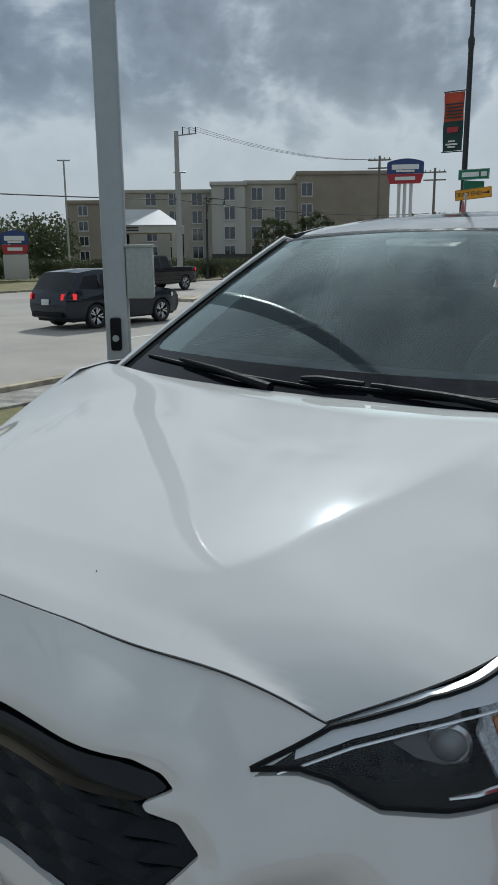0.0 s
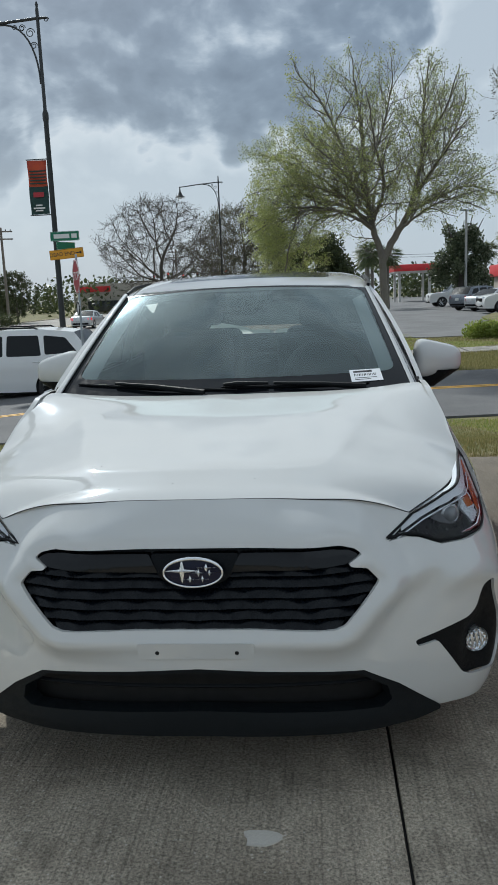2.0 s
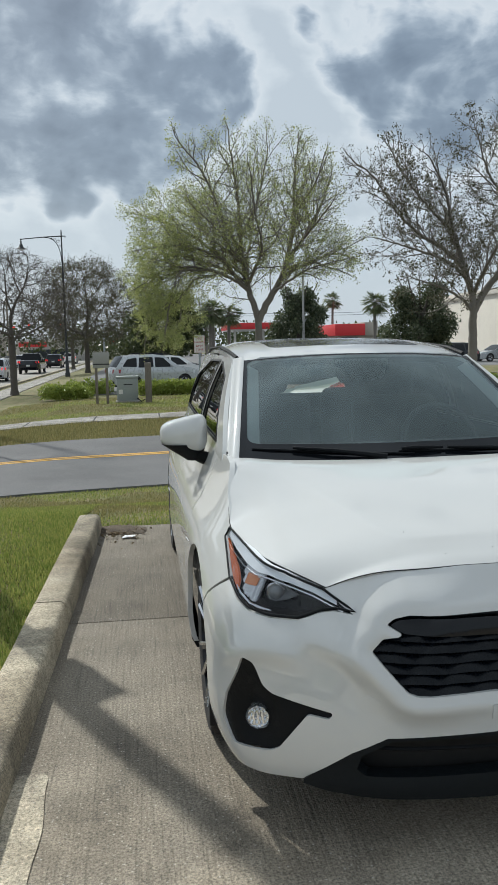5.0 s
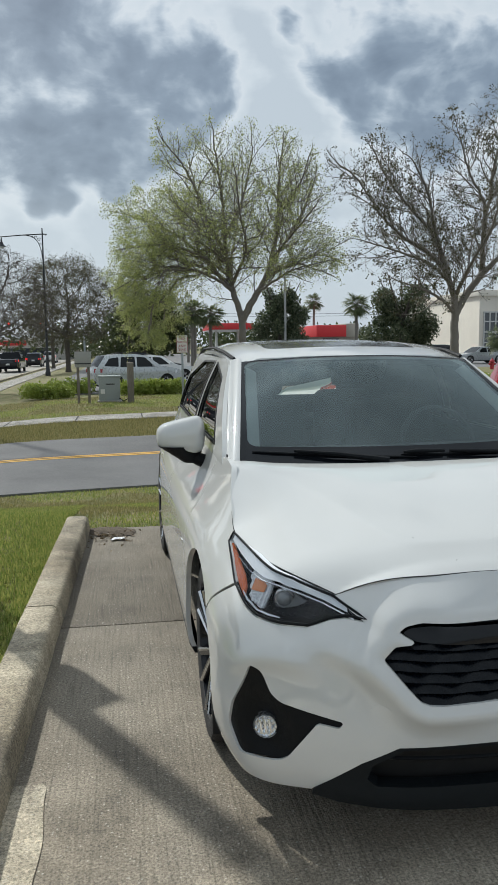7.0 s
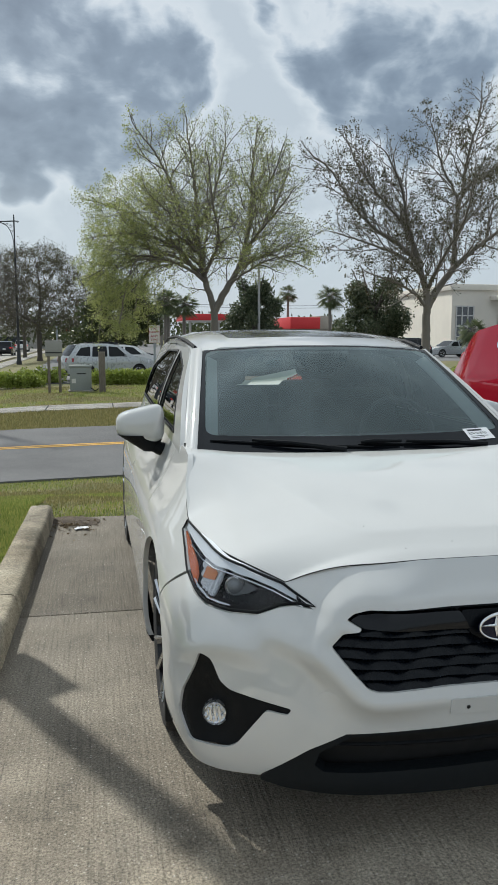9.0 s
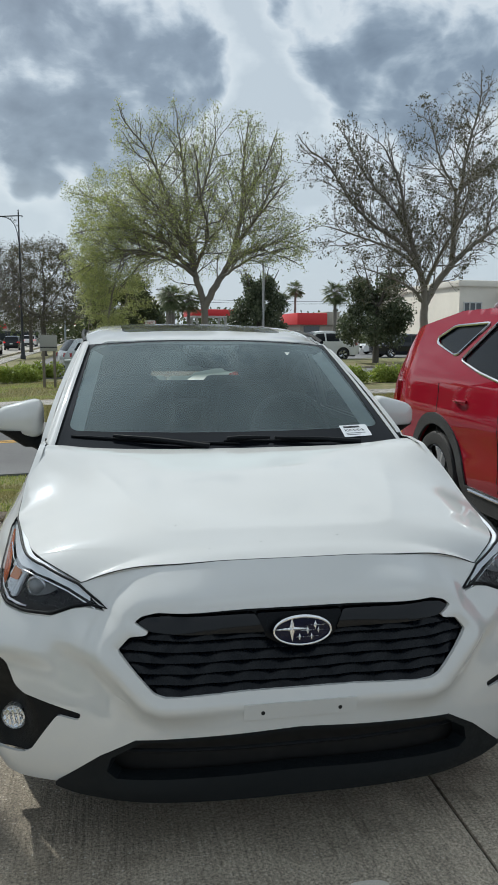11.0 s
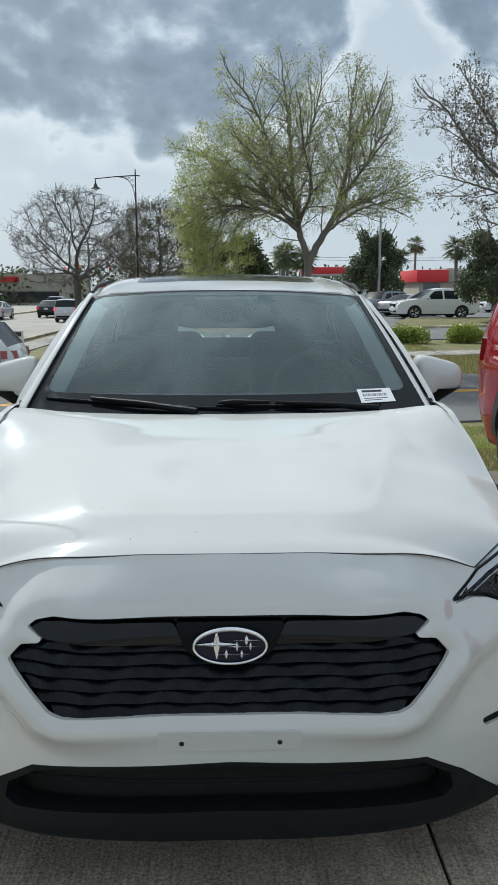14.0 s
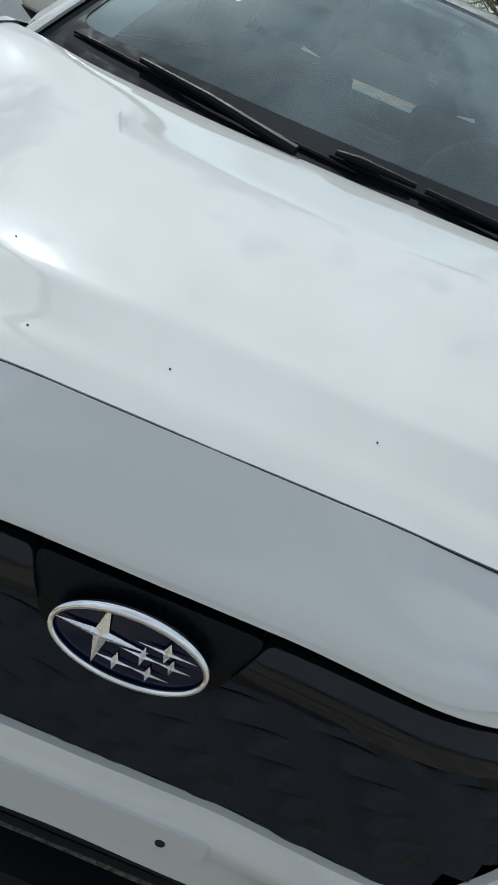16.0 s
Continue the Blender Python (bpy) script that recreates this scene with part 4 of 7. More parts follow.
        c, o = Vector(skirt(sg * .815, .722, -.035)), Vector(skirt(sg * .80, .722, 1.0)) + Vector((0, -.6, 0))
        m = look(c, o) @ Matrix.Scale(.74, 4)
        pr = part("projector", moved(lathe([(.0001, .022), (.018, .018), (.028, .008), (.032, 0), (.038, -.003), (.038, -.03), (.0001, -.03)], 26), m @ pose(0, 0, 0, 180)), M_BULB, head)
        part("projector_ring", moved(lathe([(.033, .0), (.039, -.006), (.041, -.002), (.035, .005), (.033, .0)], 26), m @ pose(0, 0, 0, 180)), M_SILVER, pr)

    # hood, fenders, doors
    edge_x = curve1([.192, .288, .45, .56, .683, .77, .845, 1.0, 1.105], [.562, .655, .726, .754, .771, .765, .754, .730, .708])
    front_w, back_w = curve1([0, .3, .573, .816, 1.0], [0, .03, .137, .60, 1.0]), curve1([0, .494, .847, 1.0], [0, .25, .825, 1.0])

    def hood(u, v):
        a = abs(2 * u - 1)
        yc, ye = .119 + .946 * v, .192 + .913 * v
        y = yc + (ye - yc) * (front_w(a) * (1 - v) + back_w(a) * v)
        return hood_skin((2 * u - 1) * edge_x(ye), y)
    part("hood", grid_surface(hood, 120, 80, .005), M_WHITE, car, smooth=60)
    rim_line = [(0, 1 - k / 60) for k in range(3, 60)] + [(k / 80, 0) for k in range(81)] + [(1, k / 60) for k in range(1, 58)]
    pts = []
    for u, v in rim_line:
        x, y, z = hood(u, v)
        pts.append((x + (.0016 if u == 1 else -.0016 if u == 0 else 0), y - (.0014 if v == 0 else 0), z - .0016))
    part("shut_line", tube(pts, .0013, 6), M_DARK, car)
    fe = [(1.094, .724), (1.178, .768), (1.276, .806), (1.283, .832), (1.36, .874), (1.444, .915), (1.60, .995), (1.72, 1.004), (1.90, .995), (1.953, .985), (1.953, .20), (1.895, .20)]
    fe += [(x, z) for x, z in arch[::-1] if not (x < 1.25 and z < .59)] + [(1.258, .588), (1.213, .637)]
    both_sides("fender", lambda: panel(fe, [], skirt, .035, .02), M_WHITE, car)
    fd = rounded([(1.959, .20), (1.959, .985), (3.03, .985), (3.03, .20)], .02, 2)
    front = both_sides("front_door", lambda: panel(fd, [], skirt, .05, .02), M_WHITE, car)
    rarch = arc(4.197, .335, .368, 0, 180, 26)
    rd = [(3.036, .20), (3.036, .985), (3.92, .985), (3.90, .70)] + [(x, z) for x, z in rarch if x < 3.89 and z < .53] + [(3.82, .20)]
    rear = both_sides("rear_door", lambda: panel(rd, [], skirt, .05, .02), M_WHITE, car)
    s_end = float(S_TAB[-1])
    rq = [(3.926, .985), (4.45, .985), (s_end, .95), (s_end, .25), (4.57, .22), (4.565, .335)] + [(x, z) for x, z in rarch if x < 4.56 and (x > 3.9)] + [(3.906, .70)]
    both_sides("rear_quarter", lambda: panel(rq, [], skirt, .06, .02), M_WHITE, car)
    for d, s0 in ((front, 2.86), (rear, 3.72)):
        for ob, sg in zip(d, (1, -1)):
            bm = tube([skirt(sg * (s0 + k * .03), .86, .012 + .024 * math.sin(math.pi * k / 6)) for k in range(7)], .011, 8)
            part("handle", bm, M_WHITE, ob)
    both_sides("sill", lambda: panel([(1.90, .21), (1.90, .17), (3.82, .17), (3.82, .21)], [], lambda u, v, o: skirt(u, v, o + .004), .05, .03), M_BLACK, car)
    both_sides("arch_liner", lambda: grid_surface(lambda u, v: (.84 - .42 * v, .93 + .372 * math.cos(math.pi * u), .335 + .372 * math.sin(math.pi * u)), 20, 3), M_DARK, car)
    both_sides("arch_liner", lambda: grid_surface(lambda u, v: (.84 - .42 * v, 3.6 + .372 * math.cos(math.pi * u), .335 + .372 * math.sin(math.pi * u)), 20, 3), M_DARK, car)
    # unseen plates added to stop sunlight leaking through the front arches
    both_sides("arch_light_stop", lambda: box(.36, .556, .19, .868, .582, .56, .006), M_DARK, car)
    # near-black sheet added behind the bumper, painting in the shade of its gaps
    both_sides("gap_backing", lambda: grid_surface(lambda u, v: skirt(.02 + 1.15 * u, .21 + .58 * v, -.085), 20, 6), M_DARK, car)

    # scuttle, windscreen, pillars, roof
    part("scuttle", grid_surface(lambda u, v: (((.735 - .012 * v) * (2 * u - 1)), 1.03 + .035 * (2 * u - 1) ** 2 + .16 * v,
                                               (.953 + .022 * abs(2 * u - 1) ** 2) + .034 * v - .02 * math.sin(math.pi * v)), 24, 6, -.01), M_BLACK, car)
    quad = [(-1, -.05), (1, -.05), (1, 1), (-1, 1)]
    pane = [(-.925, .10), (.925, .10), (.945, .985), (-.945, .985)]
    part("windscreen", grid_surface(lambda u, v: screen_skin(2 * u - 1, v * 1.02 - .04), 28, 18), M_SCREEN, car, "tinted windscreen")
    part("screen_border", panel(dense(quad, .2), [rounded(pane, .07, 5)], lambda u, v, o: screen_skin(u, v, o + .002), .05, 0), M_GLOSS, car)
    for sg in (1, -1):
        def pillar(u, v):
            a = Vector(screen_skin(sg * (1 - .03 + .052 * u), v * 1.06 - .06, .006 + .006 * math.sin(math.pi * u)))
            return a + Vector((0, .10 * u * u, 0))
        part("pillar", grid_surface(pillar, 6, 18, .01), M_WHITE, car)
    rf = [(-.563, 1.88), (-.40, 1.838), (0, 1.806), (.40, 1.838), (.563, 1.88), (.60, 2.2), (.605, 2.6), (.597, 3.2), (.575, 3.8), (.53, 4.2), (-.53, 4.2), (-.575, 3.8),
          (-.597, 3.2), (-.605, 2.6), (-.60, 2.2)]
    hole = rounded([(-.40, 2.06), (.40, 2.06), (.41, 2.85), (-.41, 2.85)], .08, 5)
    part("roof", panel(rf, [hole], roof_skin, .07, .02), M_WHITE, car)
    part("sunroof", panel([(a * .99, 2.455 + (b - 2.455) * .99) for a, b in hole], [], lambda u, v, o: roof_skin(u, v, o - .002), .08, .01), M_GLOSS, car, "dark glass sunroof")
    part("roof_aerial", moved(box(-.03, 3.85, 1.385, .03, 3.99, 1.44, .02), pose(0, 0, 0)), M_WHITE, car)
    for sg in (1, -1):
        bm = tube([(sg * .582, 1.96, 1.372), (sg * .597, 2.2, 1.403), (sg * .602, 2.6, 1.425), (sg * .594, 3.2, 1.415), (sg * .573, 3.8, 1.36)], .009, 6)
        part("roof_strip", bm, M_BLACK, car)
    # sides of the cabin with door windows
    w1 = rounded([(1.50, 1.012), (1.93, 1.285), (2.36, 1.355), (2.39, 1.012)], .02, 3)
    w2 = rounded([(2.46, 1.012), (2.44, 1.357), (3.0, 1.350), (3.5, 1.24), (3.62, 1.03)], .02, 3)
    side = [(1.20, .97), (1.26, 1.02), (1.90, 1.335), (2.2, 1.388), (2.6, 1.411), (3.2, 1.402), (3.8, 1.348), (4.2, 1.25), (4.36, 1.0), (4.36, .965)]
    cab = both_sides("cabin_side", lambda: panel(side, [w1, w2], cabin_skin, .06, .02), M_WHITE, car)
    for ob, sg in zip(cab, (1, -1)):
        for wn in (w1, w2):
            gl = panel(wn, [], lambda u, v, o: cabin_skin(u, v, o - .008), .08, 0)
            part("side_window", gl if sg > 0 else mirrored(gl), M_DOORGLASS if wn is w1 else M_SIDEGLASS, ob, "clear side window" if wn is w1 else "dark side window")
            fr = panel([((a - 2.4) * 1.0 + 2.4, b) for a, b in wn], [[(p[0] * .93 + c0 * .07, p[1] * .93 + c1 * .07) for p in wn] for c0, c1 in [(sum(p[0] for p in wn) / len(wn), sum(p[1] for p in wn) / len(wn))]],
                       lambda u, v, o: cabin_skin(u, v, o + .003), .05, .006)
            part("window_frame", fr if sg > 0 else mirrored(fr), M_BLACK, ob)
    part("rear_window", grid_surface(lambda u, v: ((2 * u - 1) * (.62 - .10 * v), 4.42 - .30 * v, .99 + .33 * v), 8, 6), M_REARGLASS, car)
    for sg in (1, -1):
        part("tail_light", panel([(4.78, .80), (5.2, .80), (5.2, .92), (4.78, .94)] if sg > 0 else [(-4.78, .94), (-5.2, .92), (-5.2, .80), (-4.78, .80)], [],
                                 lambda u, v, o: skirt(u, v, o + .006), .05, .02), M_REDLENS, car)

    # wipers
    def on_screen(x, v, out):
        u = x / .69
        return screen_skin(u, v, out)
    for name, x0, x1, v0, v1, xp in (("wiper", -.62, .02, .050, .004, .02), ("wiper", -.04, .52, .026, .006, -.02)):
        wp = part(name, tube([on_screen(x0 + (x1 - x0) * k / 10, v0 + (v1 - v0) * k / 10, .006) for k in range(11)], [.003] + [.0055] * 9 + [.003], 6), M_BLACK, car)
    arm1 = [on_screen(-.46, .042, .018), on_screen(-.30, .014, .022), on_screen(-.10, -.03, .016)]
    part("wiper_arm", tube(arm1, [.006, .009, .014], 8), M_BLACK, car)
    arm2 = [on_screen(.14, .026, .018), on_screen(.02, .024, .022), on_screen(-.03, .026, .018)]
    part("wiper_arm", tube([on_screen(.16, .024, .018), on_screen(.34, -.006, .022), on_screen(.50, -.04, .016)], [.006, .009, .014], 8), M_BLACK, car)
    part("wiper_joint", tube(arm2, [.006, .010, .006], 8), M_BLACK, car)

    for x, y in ((-.22, .174), (-.074, .19), (.15, .21), (-.30, .30)):
        part("dirt_speck", moved(lathe([(.0001, .0007), (.0010, .0005), (.0012, -.001), (.0001, -.001)], 7), pose(*hood_skin(x, y, .0006))), M_DARK, car)

    # stock label behind the glass
    lab = thing_part_label(car)

    # mirrors
    for sg in (1, -1):
        def shell(u, v):
            a, b = 2 * math.pi * u, math.pi * (v - .5)
            c = lambda t, e: math.copysign(abs(t) ** e, t)
            x = .108 * c(math.cos(b), .38) * c(math.cos(a), .45)
            y = .075 * c(math.cos(b), .6) * c(math.sin(a), .8)
            z = .074 * c(math.sin(b), .68)
            z *= 1 - .28 * (x / .108)
            y += .02 * (x / .108) * 1.2
            return (sg * (.868 + x), 1.715 + y, 1.028 + z + .018 * (1 - x / .108) * .4)
        mir = part("mirror", grid_surface(shell, 32, 16), M_WHITE, car, "white door mirror with a black foot")
        part("mirror_foot", grid_surface(lambda u, v: (sg * (.868 + .103 * math.cos(2 * math.pi * u) * (.35 + .65 * v) - .05 * (1 - v)), 1.715 + .072 * math.sin(2 * math.pi * u) * (.4 + .6 * v),
                                                       .960 - .050 * (1 - v) + .028 * v), 20, 4), M_BLACK, mir)
        part("mirror_arm", tube([(sg * .735, 1.70, .905), (sg * .79, 1.705, .925), (sg * .85, 1.71, .965)], [.035, .03, .028], 10), M_BLACK, mir)
        part("mirror_glass", moved(lathe([(.0001, 0), (.062, 0), (.062, .004), (.0001, .004)], 24, "y"), Matrix.LocRotScale((sg * .872, 1.792, 1.03), None, (1.35, 1, .85))), M_CHROME, mir)

    # cabin
    part("dashboard", grid_surface(lambda u, v: ((2 * u - 1) * .68, 1.22 + .50 * v + .05 * abs(2 * u - 1), .955 + .035 * math.sin(math.pi * v) - .10 * step(.8, 1, v)), 20, 10, -.04), M_SEAT, car)
    part("cabin_floor", box(-.72, 1.2, .30, .72, 4.2, .34), M_DARK, car)
    part("cabin_tub", grid_surface(lambda u, v: (.70 if u > .5 else -.70, 1.3 + 2.9 * v, .32 + .66 * (abs(2 * u - 1))), 2, 4), M_DARK, car)
    part("parcel_shelf", box(-.66, 3.75, .88, .66, 4.3, .92, .02), M_SEAT, car)
    part("headliner", grid_surface(lambda u, v: ((2 * u - 1) * .56, 1.86 + 2.25 * v, roof_skin((2 * u - 1) * .5, 1.86 + 2.25 * v)[2] - .05), 8, 14, .01), M_SEAT, car)
    both_sides("door_trim", lambda: panel(side, [w1, w2], lambda u, v, o: cabin_skin(u, v, o - .035), .08, 0), M_SEAT, car)
    part("tailgate_trim", panel([(-.69, .5), (.69, .5), (.69, 1.0), (.53, 1.33), (-.53, 1.33), (-.69, 1.0)], [rounded([(-.52, 1.06), (.52, 1.06), (.44, 1.285), (-.44, 1.285)], .05, 3)],
                                lambda u, v, o: (u, 4.03 - .25 * (v - 1) - o, v), .12, .02), M_SEAT, car)
    for sg in (1, -1):
        part("pillar_trim", grid_surface(lambda u, v: screen_skin(sg * (.855 + .075 * u), .10 + .84 * v, -.012 - .03 * (1 - u)), 4, 10, .006), M_TRIMGREY, car)
    for x, y, w in ((-.37, 2.35, .25), (.37, 2.35, .25), (-.40, 3.2, .26), (.40, 3.2, .26)):
        bk = box(x - w, y, .55, x + w, y + .14, 1.14, .06, 3)
        seat = part("seat", moved(bk, Matrix.Translation((0, 0, 0))), M_SEAT, car)
        part("headrest", box(x - .13, y + .06, 1.16, x + .13, y + .16, 1.33, .045, 3), M_SEAT, seat)
        part("cushion", box(x - w, y - .5, .42, x + w, y + .05, .58, .06, 3), M_SEAT, seat)
    wheel_pts = [(.37 + .185 * math.cos(a), 1.72 + .06 * math.sin(a), .95 + .175 * math.sin(a)) for a in np.linspace(0, 2 * math.pi, 33)]
    part("steering_wheel", tube(wheel_pts, .016, 8, caps=False), M_SEAT, car)
    mh = part("camera_housing", panel(rounded([(-.24, .985), (.24, .985), (.16, .86), (.07, .80), (-.07, .80), (-.16, .86)], .03, 3), [],
                                      lambda u, v, o: screen_skin(u, v, o - .02), .05, .04), M_GLOSS, car, "black camera housing behind the screen")
    part("rear_view_mirror", box(-.11, 1.83, 1.262, .11, 1.855, 1.32, .012, 3), M_SEAT, car)

    for y, x in ((.945, .752), (3.60, .778)):
        for sg in (1, -1):
            wheel(car, (sg * x, y, .322), .322, .238, 5, (M_GLOSS, M_GLOSS, M_GLOSS), sg, edge=M_SILVER, slim=.7)
    return car


def thing_part_label(car):
    """A white stock label with printed bars, stuck low inside the windscreen."""
    u0, v0 = .66, .115
    put = lambda a, b, o: screen_skin(u0 + a * .175, v0 - b * .095, o + .004)
    lab = part("stock_label", grid_surface(lambda u, v: put(u, v, 0), 4, 3, .001), M_PAPER, car, "white printed stock label")
    part("printed_bar", grid_surface(lambda u, v: put(.12 + .60 * u, .10 + .16 * v, .0012), 2, 2), M_INK, lab)
    for k in range(14):
        a = .12 + k * .052
        part("printed_bar", grid_surface(lambda u, v: put(a + (.018 if k % 3 else .032) * u, .36 + .2 * v, .0012), 1, 1), M_INK, lab)
    for k in range(2):
        part("printed_bar", grid_surface(lambda u, v: put(.12 + (.7 - .2 * k) * u, .68 + .13 * k + .05 * v, .0012), 2, 1), M_INK, lab)
    return lab


build_car()


# ---------------------------------------------------------------- other cars
M_CARGLASS = material("dark_car_glass", (0.012, 0.014, 0.016), 0.16, grain=0.1, spec=0.22)
M_RED = paint("crimson_paint", (0.25, 0.006, 0.018), 0.28)
M_SILVERP = paint("silver_paint", (0.50, 0.52, 0.54), 0.30, 0.3)
M_GREYP = paint("grey_blue_paint", (0.17, 0.19, 0.22), 0.30, 0.3)
M_DARKP = paint("near_black_paint", (0.012, 0.014, 0.018), 0.25)
M_NAVY = paint("dark_navy_paint", (0.012, 0.017, 0.028), 0.25)
M_WHITEP = paint("plain_white_paint", (0.74, 0.745, 0.74), 0.32)
M_HEADL = material("lamp_glass", (0.75, 0.77, 0.80), 0.1, coat=1.0, grain=0.1)
M_BRAKE = material("lit_brake_light", (0.75, 0.02, 0.02), 0.2, emit=0.9)
M_WHEELGREY = material("silver_wheel_paint", (0.46, 0.47, 0.49), 0.35, 0.2, grain=0.05)
M_PLATE = material("number_plate", (0.62, 0.63, 0.62), 0.5, grain=0.2)

# length, width, height, axles (front, rear), wheel radius, belt height, then the silhouette from the front bumper over the roof to the tail:
# (metres from the nose, height, what it is up to the next point)
SHAPES = {
    "suv": (4.65, 1.86, 1.68, (.92, 3.60), .35, 1.05,
            [(.10, .28, "p"), (.0, .50, "p"), (.04, .78, "p"), (.16, .92, "p"), (.60, 1.02, "p"), (1.18, 1.09, "g"), (1.95, 1.58, "p"), (2.5, 1.66, "p"), (3.4, 1.66, "p"),
             (4.12, 1.58, "g"), (4.50, 1.10, "p"), (4.60, .95, "p"), (4.65, .62, "p"), (4.56, .32, "p")],
            [[(1.55, 1.08), (2.02, 1.50), (2.48, 1.54), (2.50, 1.08)], [(2.58, 1.08), (2.58, 1.54), (3.3, 1.53), (3.38, 1.08)], [(3.46, 1.10), (3.42, 1.53), (3.92, 1.47), (4.2, 1.14)]]),
    "wagon": (4.87, 1.87, 1.66, (.93, 3.68), .355, 1.06,
              [(.10, .28, "p"), (.0, .52, "p"), (.04, .80, "p"), (.18, .92, "p"), (.70, 1.00, "p"), (1.32, 1.06, "g"), (2.10, 1.52, "p"), (2.7, 1.60, "p"), (3.7, 1.585, "p"),
               (4.42, 1.47, "g"), (4.72, 1.12, "p"), (4.82, 1.00, "p"), (4.87, .66, "p"), (4.80, .36, "p")],
              [[(1.72, 1.05), (2.10, 1.42), (2.34, 1.50), (2.34, 1.06)], [(2.41, 1.065), (2.42, 1.505), (3.09, 1.50), (3.43, 1.235), (3.10, 1.165)], [(3.53, 1.262), (3.19, 1.495), (3.72, 1.475), (3.95, 1.385), (3.92, 1.345)]]),
    "sedan": (4.75, 1.82, 1.45, (.95, 3.75), .33, .92,
              [(.10, .22, "p"), (.0, .42, "p"), (.05, .66, "p"), (.16, .76, "p"), (.70, .86, "p"), (1.35, .93, "g"), (2.05, 1.38, "p"), (2.6, 1.44, "p"), (3.2, 1.40, "g"),
               (3.95, 1.02, "p"), (4.55, 1.00, "p"), (4.70, .90, "p"), (4.75, .60, "p"), (4.66, .28, "p")],
              [[(1.72, .95), (2.15, 1.31), (2.58, 1.35), (2.60, .95)], [(2.68, .95), (2.67, 1.35), (3.12, 1.31), (3.58, 1.0)]]),
    "pickup": (5.85, 2.0, 1.92, (1.0, 4.65), .40, 1.22,
               [(.08, .36, "p"), (.0, .60, "p"), (.03, 1.02, "p"), (.14, 1.14, "p"), (.9, 1.20, "p"), (1.45, 1.24, "g"), (2.05, 1.82, "p"), (2.5, 1.90, "p"), (3.3, 1.88, "g"),
                (3.62, 1.26, "p"), (5.70, 1.25, "p"), (5.82, 1.20, "p"), (5.85, .62, "p"), (5.74, .48, "p")],
               [[(1.78, 1.25), (2.18, 1.74), (2.58, 1.80), (2.60, 1.25)], [(2.68, 1.25), (2.68, 1.80), (3.25, 1.79), (3.40, 1.25)]]),
}


def side_car(name, label, shape, mat, m, group="", cladding=None, detail=False, rails=False):
    """A car with its nose towards -y at y = 0, standing on z = 0."""
    L, W, H, axles, wr, belt, sil, wins = SHAPES[shape]
    car = thing(name, m, label, "car", group)
    hw = W / 2

    def half(y, z):
        end = 1 - .16 * (1 - step(0, .75, y)) ** 1.5 - .13 * (1 - step(0, .7, L - y)) ** 1.5
        tum = 1 - .235 * max(0.0, (z - belt) / (H - belt)) ** 1.1 - .04 * (1 - step(.25, .5, z))
        bulge = .02 * math.exp(-((z - belt + .22) / .12) ** 2)
        return hw * (end * tum + bulge - .02)
    skin = lambda y, z, o: (half(y, z) + o, y, z)
    fine = .05 if detail else .11
    arches = []
    outline = [(a, b) for a, b, _ in sil]
    low = .27 if shape != "pickup" else .42
    bottom = []
    for ax in axles[::-1]:
        r = wr + .055
        pts = [(ax + r * math.cos(t), wr + r * math.sin(t)) for t in np.linspace(0, math.pi, 17)]
        pts = [p for p in pts if p[1] > low]
        bottom += [(pts[0][0], low)] + pts + [(pts[-1][0], low)]
    outline = rounded(outline, .05, 2)[:] + bottom
    holes = [rounded(w, .05, 3) for w in wins]
    for flip in (1, -1):
        bm = panel(outline, holes, skin, fine, .03)
        sd = part("body_side", bm if flip > 0 else mirrored(bm), mat, car)
        for w in holes:
            g = panel(w, [], lambda y, z, o: skin(y, z, o - .012), fine * 2, 0)
            part("side_window", g if flip > 0 else mirrored(g), M_CARGLASS, sd)
            c0, c1 = sum(p[0] for p in w) / len(w), sum(p[1] for p in w) / len(w)
            if detail:
                ring = [Vector(skin(a, b, .004)) for a, b in w]
                ring = [Vector((flip * p.x, p.y, p.z)) for p in ring]
                part("window_trim", tube(ring + ring[:1], .010, 6, caps=False), M_CHROME, sd)
        if cladding:
            for ax in axles:
                r0, r1 = wr + .05, wr + .135
                pts = [(ax + r0 * math.cos(t), wr + r0 * math.sin(t)) for t in np.linspace(0, math.pi, 15)]
                pts += [(ax + r1 * math.cos(t), wr + r1 * math.sin(t)) for t in np.linspace(math.pi, 0, 15)]
                bm = panel(pts, [], lambda y, z, o: skin(y, z, o + .012), .06, .02)
                part("arch_cladding", bm if flip > 0 else mirrored(bm), cladding, sd)
            bm = panel([(axles[0] + wr + .08, low - .02), (axles[1] - wr - .08, low - .02), (axles[1] - wr - .08, low + .12), (axles[0] + wr + .08, low + .12)], [],
                       lambda y, z, o: skin(y, z, o + .014), .1, .02)
            part("sill_cladding", bm if flip > 0 else mirrored(bm), cladding, sd)
        for y0 in ((2.42, 3.38) if shape != "pickup" else (2.5, 3.3)):
            pts = [(flip * (half(y0, belt - .10) + .010 + .022 * math.sin(math.pi * k / 6)), y0 - .2 + k * .032, belt - .10) for k in range(7)]
            part("handle", tube(pts, .012, 6), mat if not detail else M_RED, sd)
        if detail:
            for y0 in (1.62, 2.74, 3.66):
                part("door_seam", tube([(flip * (half(y0 - .0, z) - .001), y0 + .05 * max(0, z - .9), z) for z in np.linspace(.42, belt, 9)], .004, 5), M_DARK, sd)
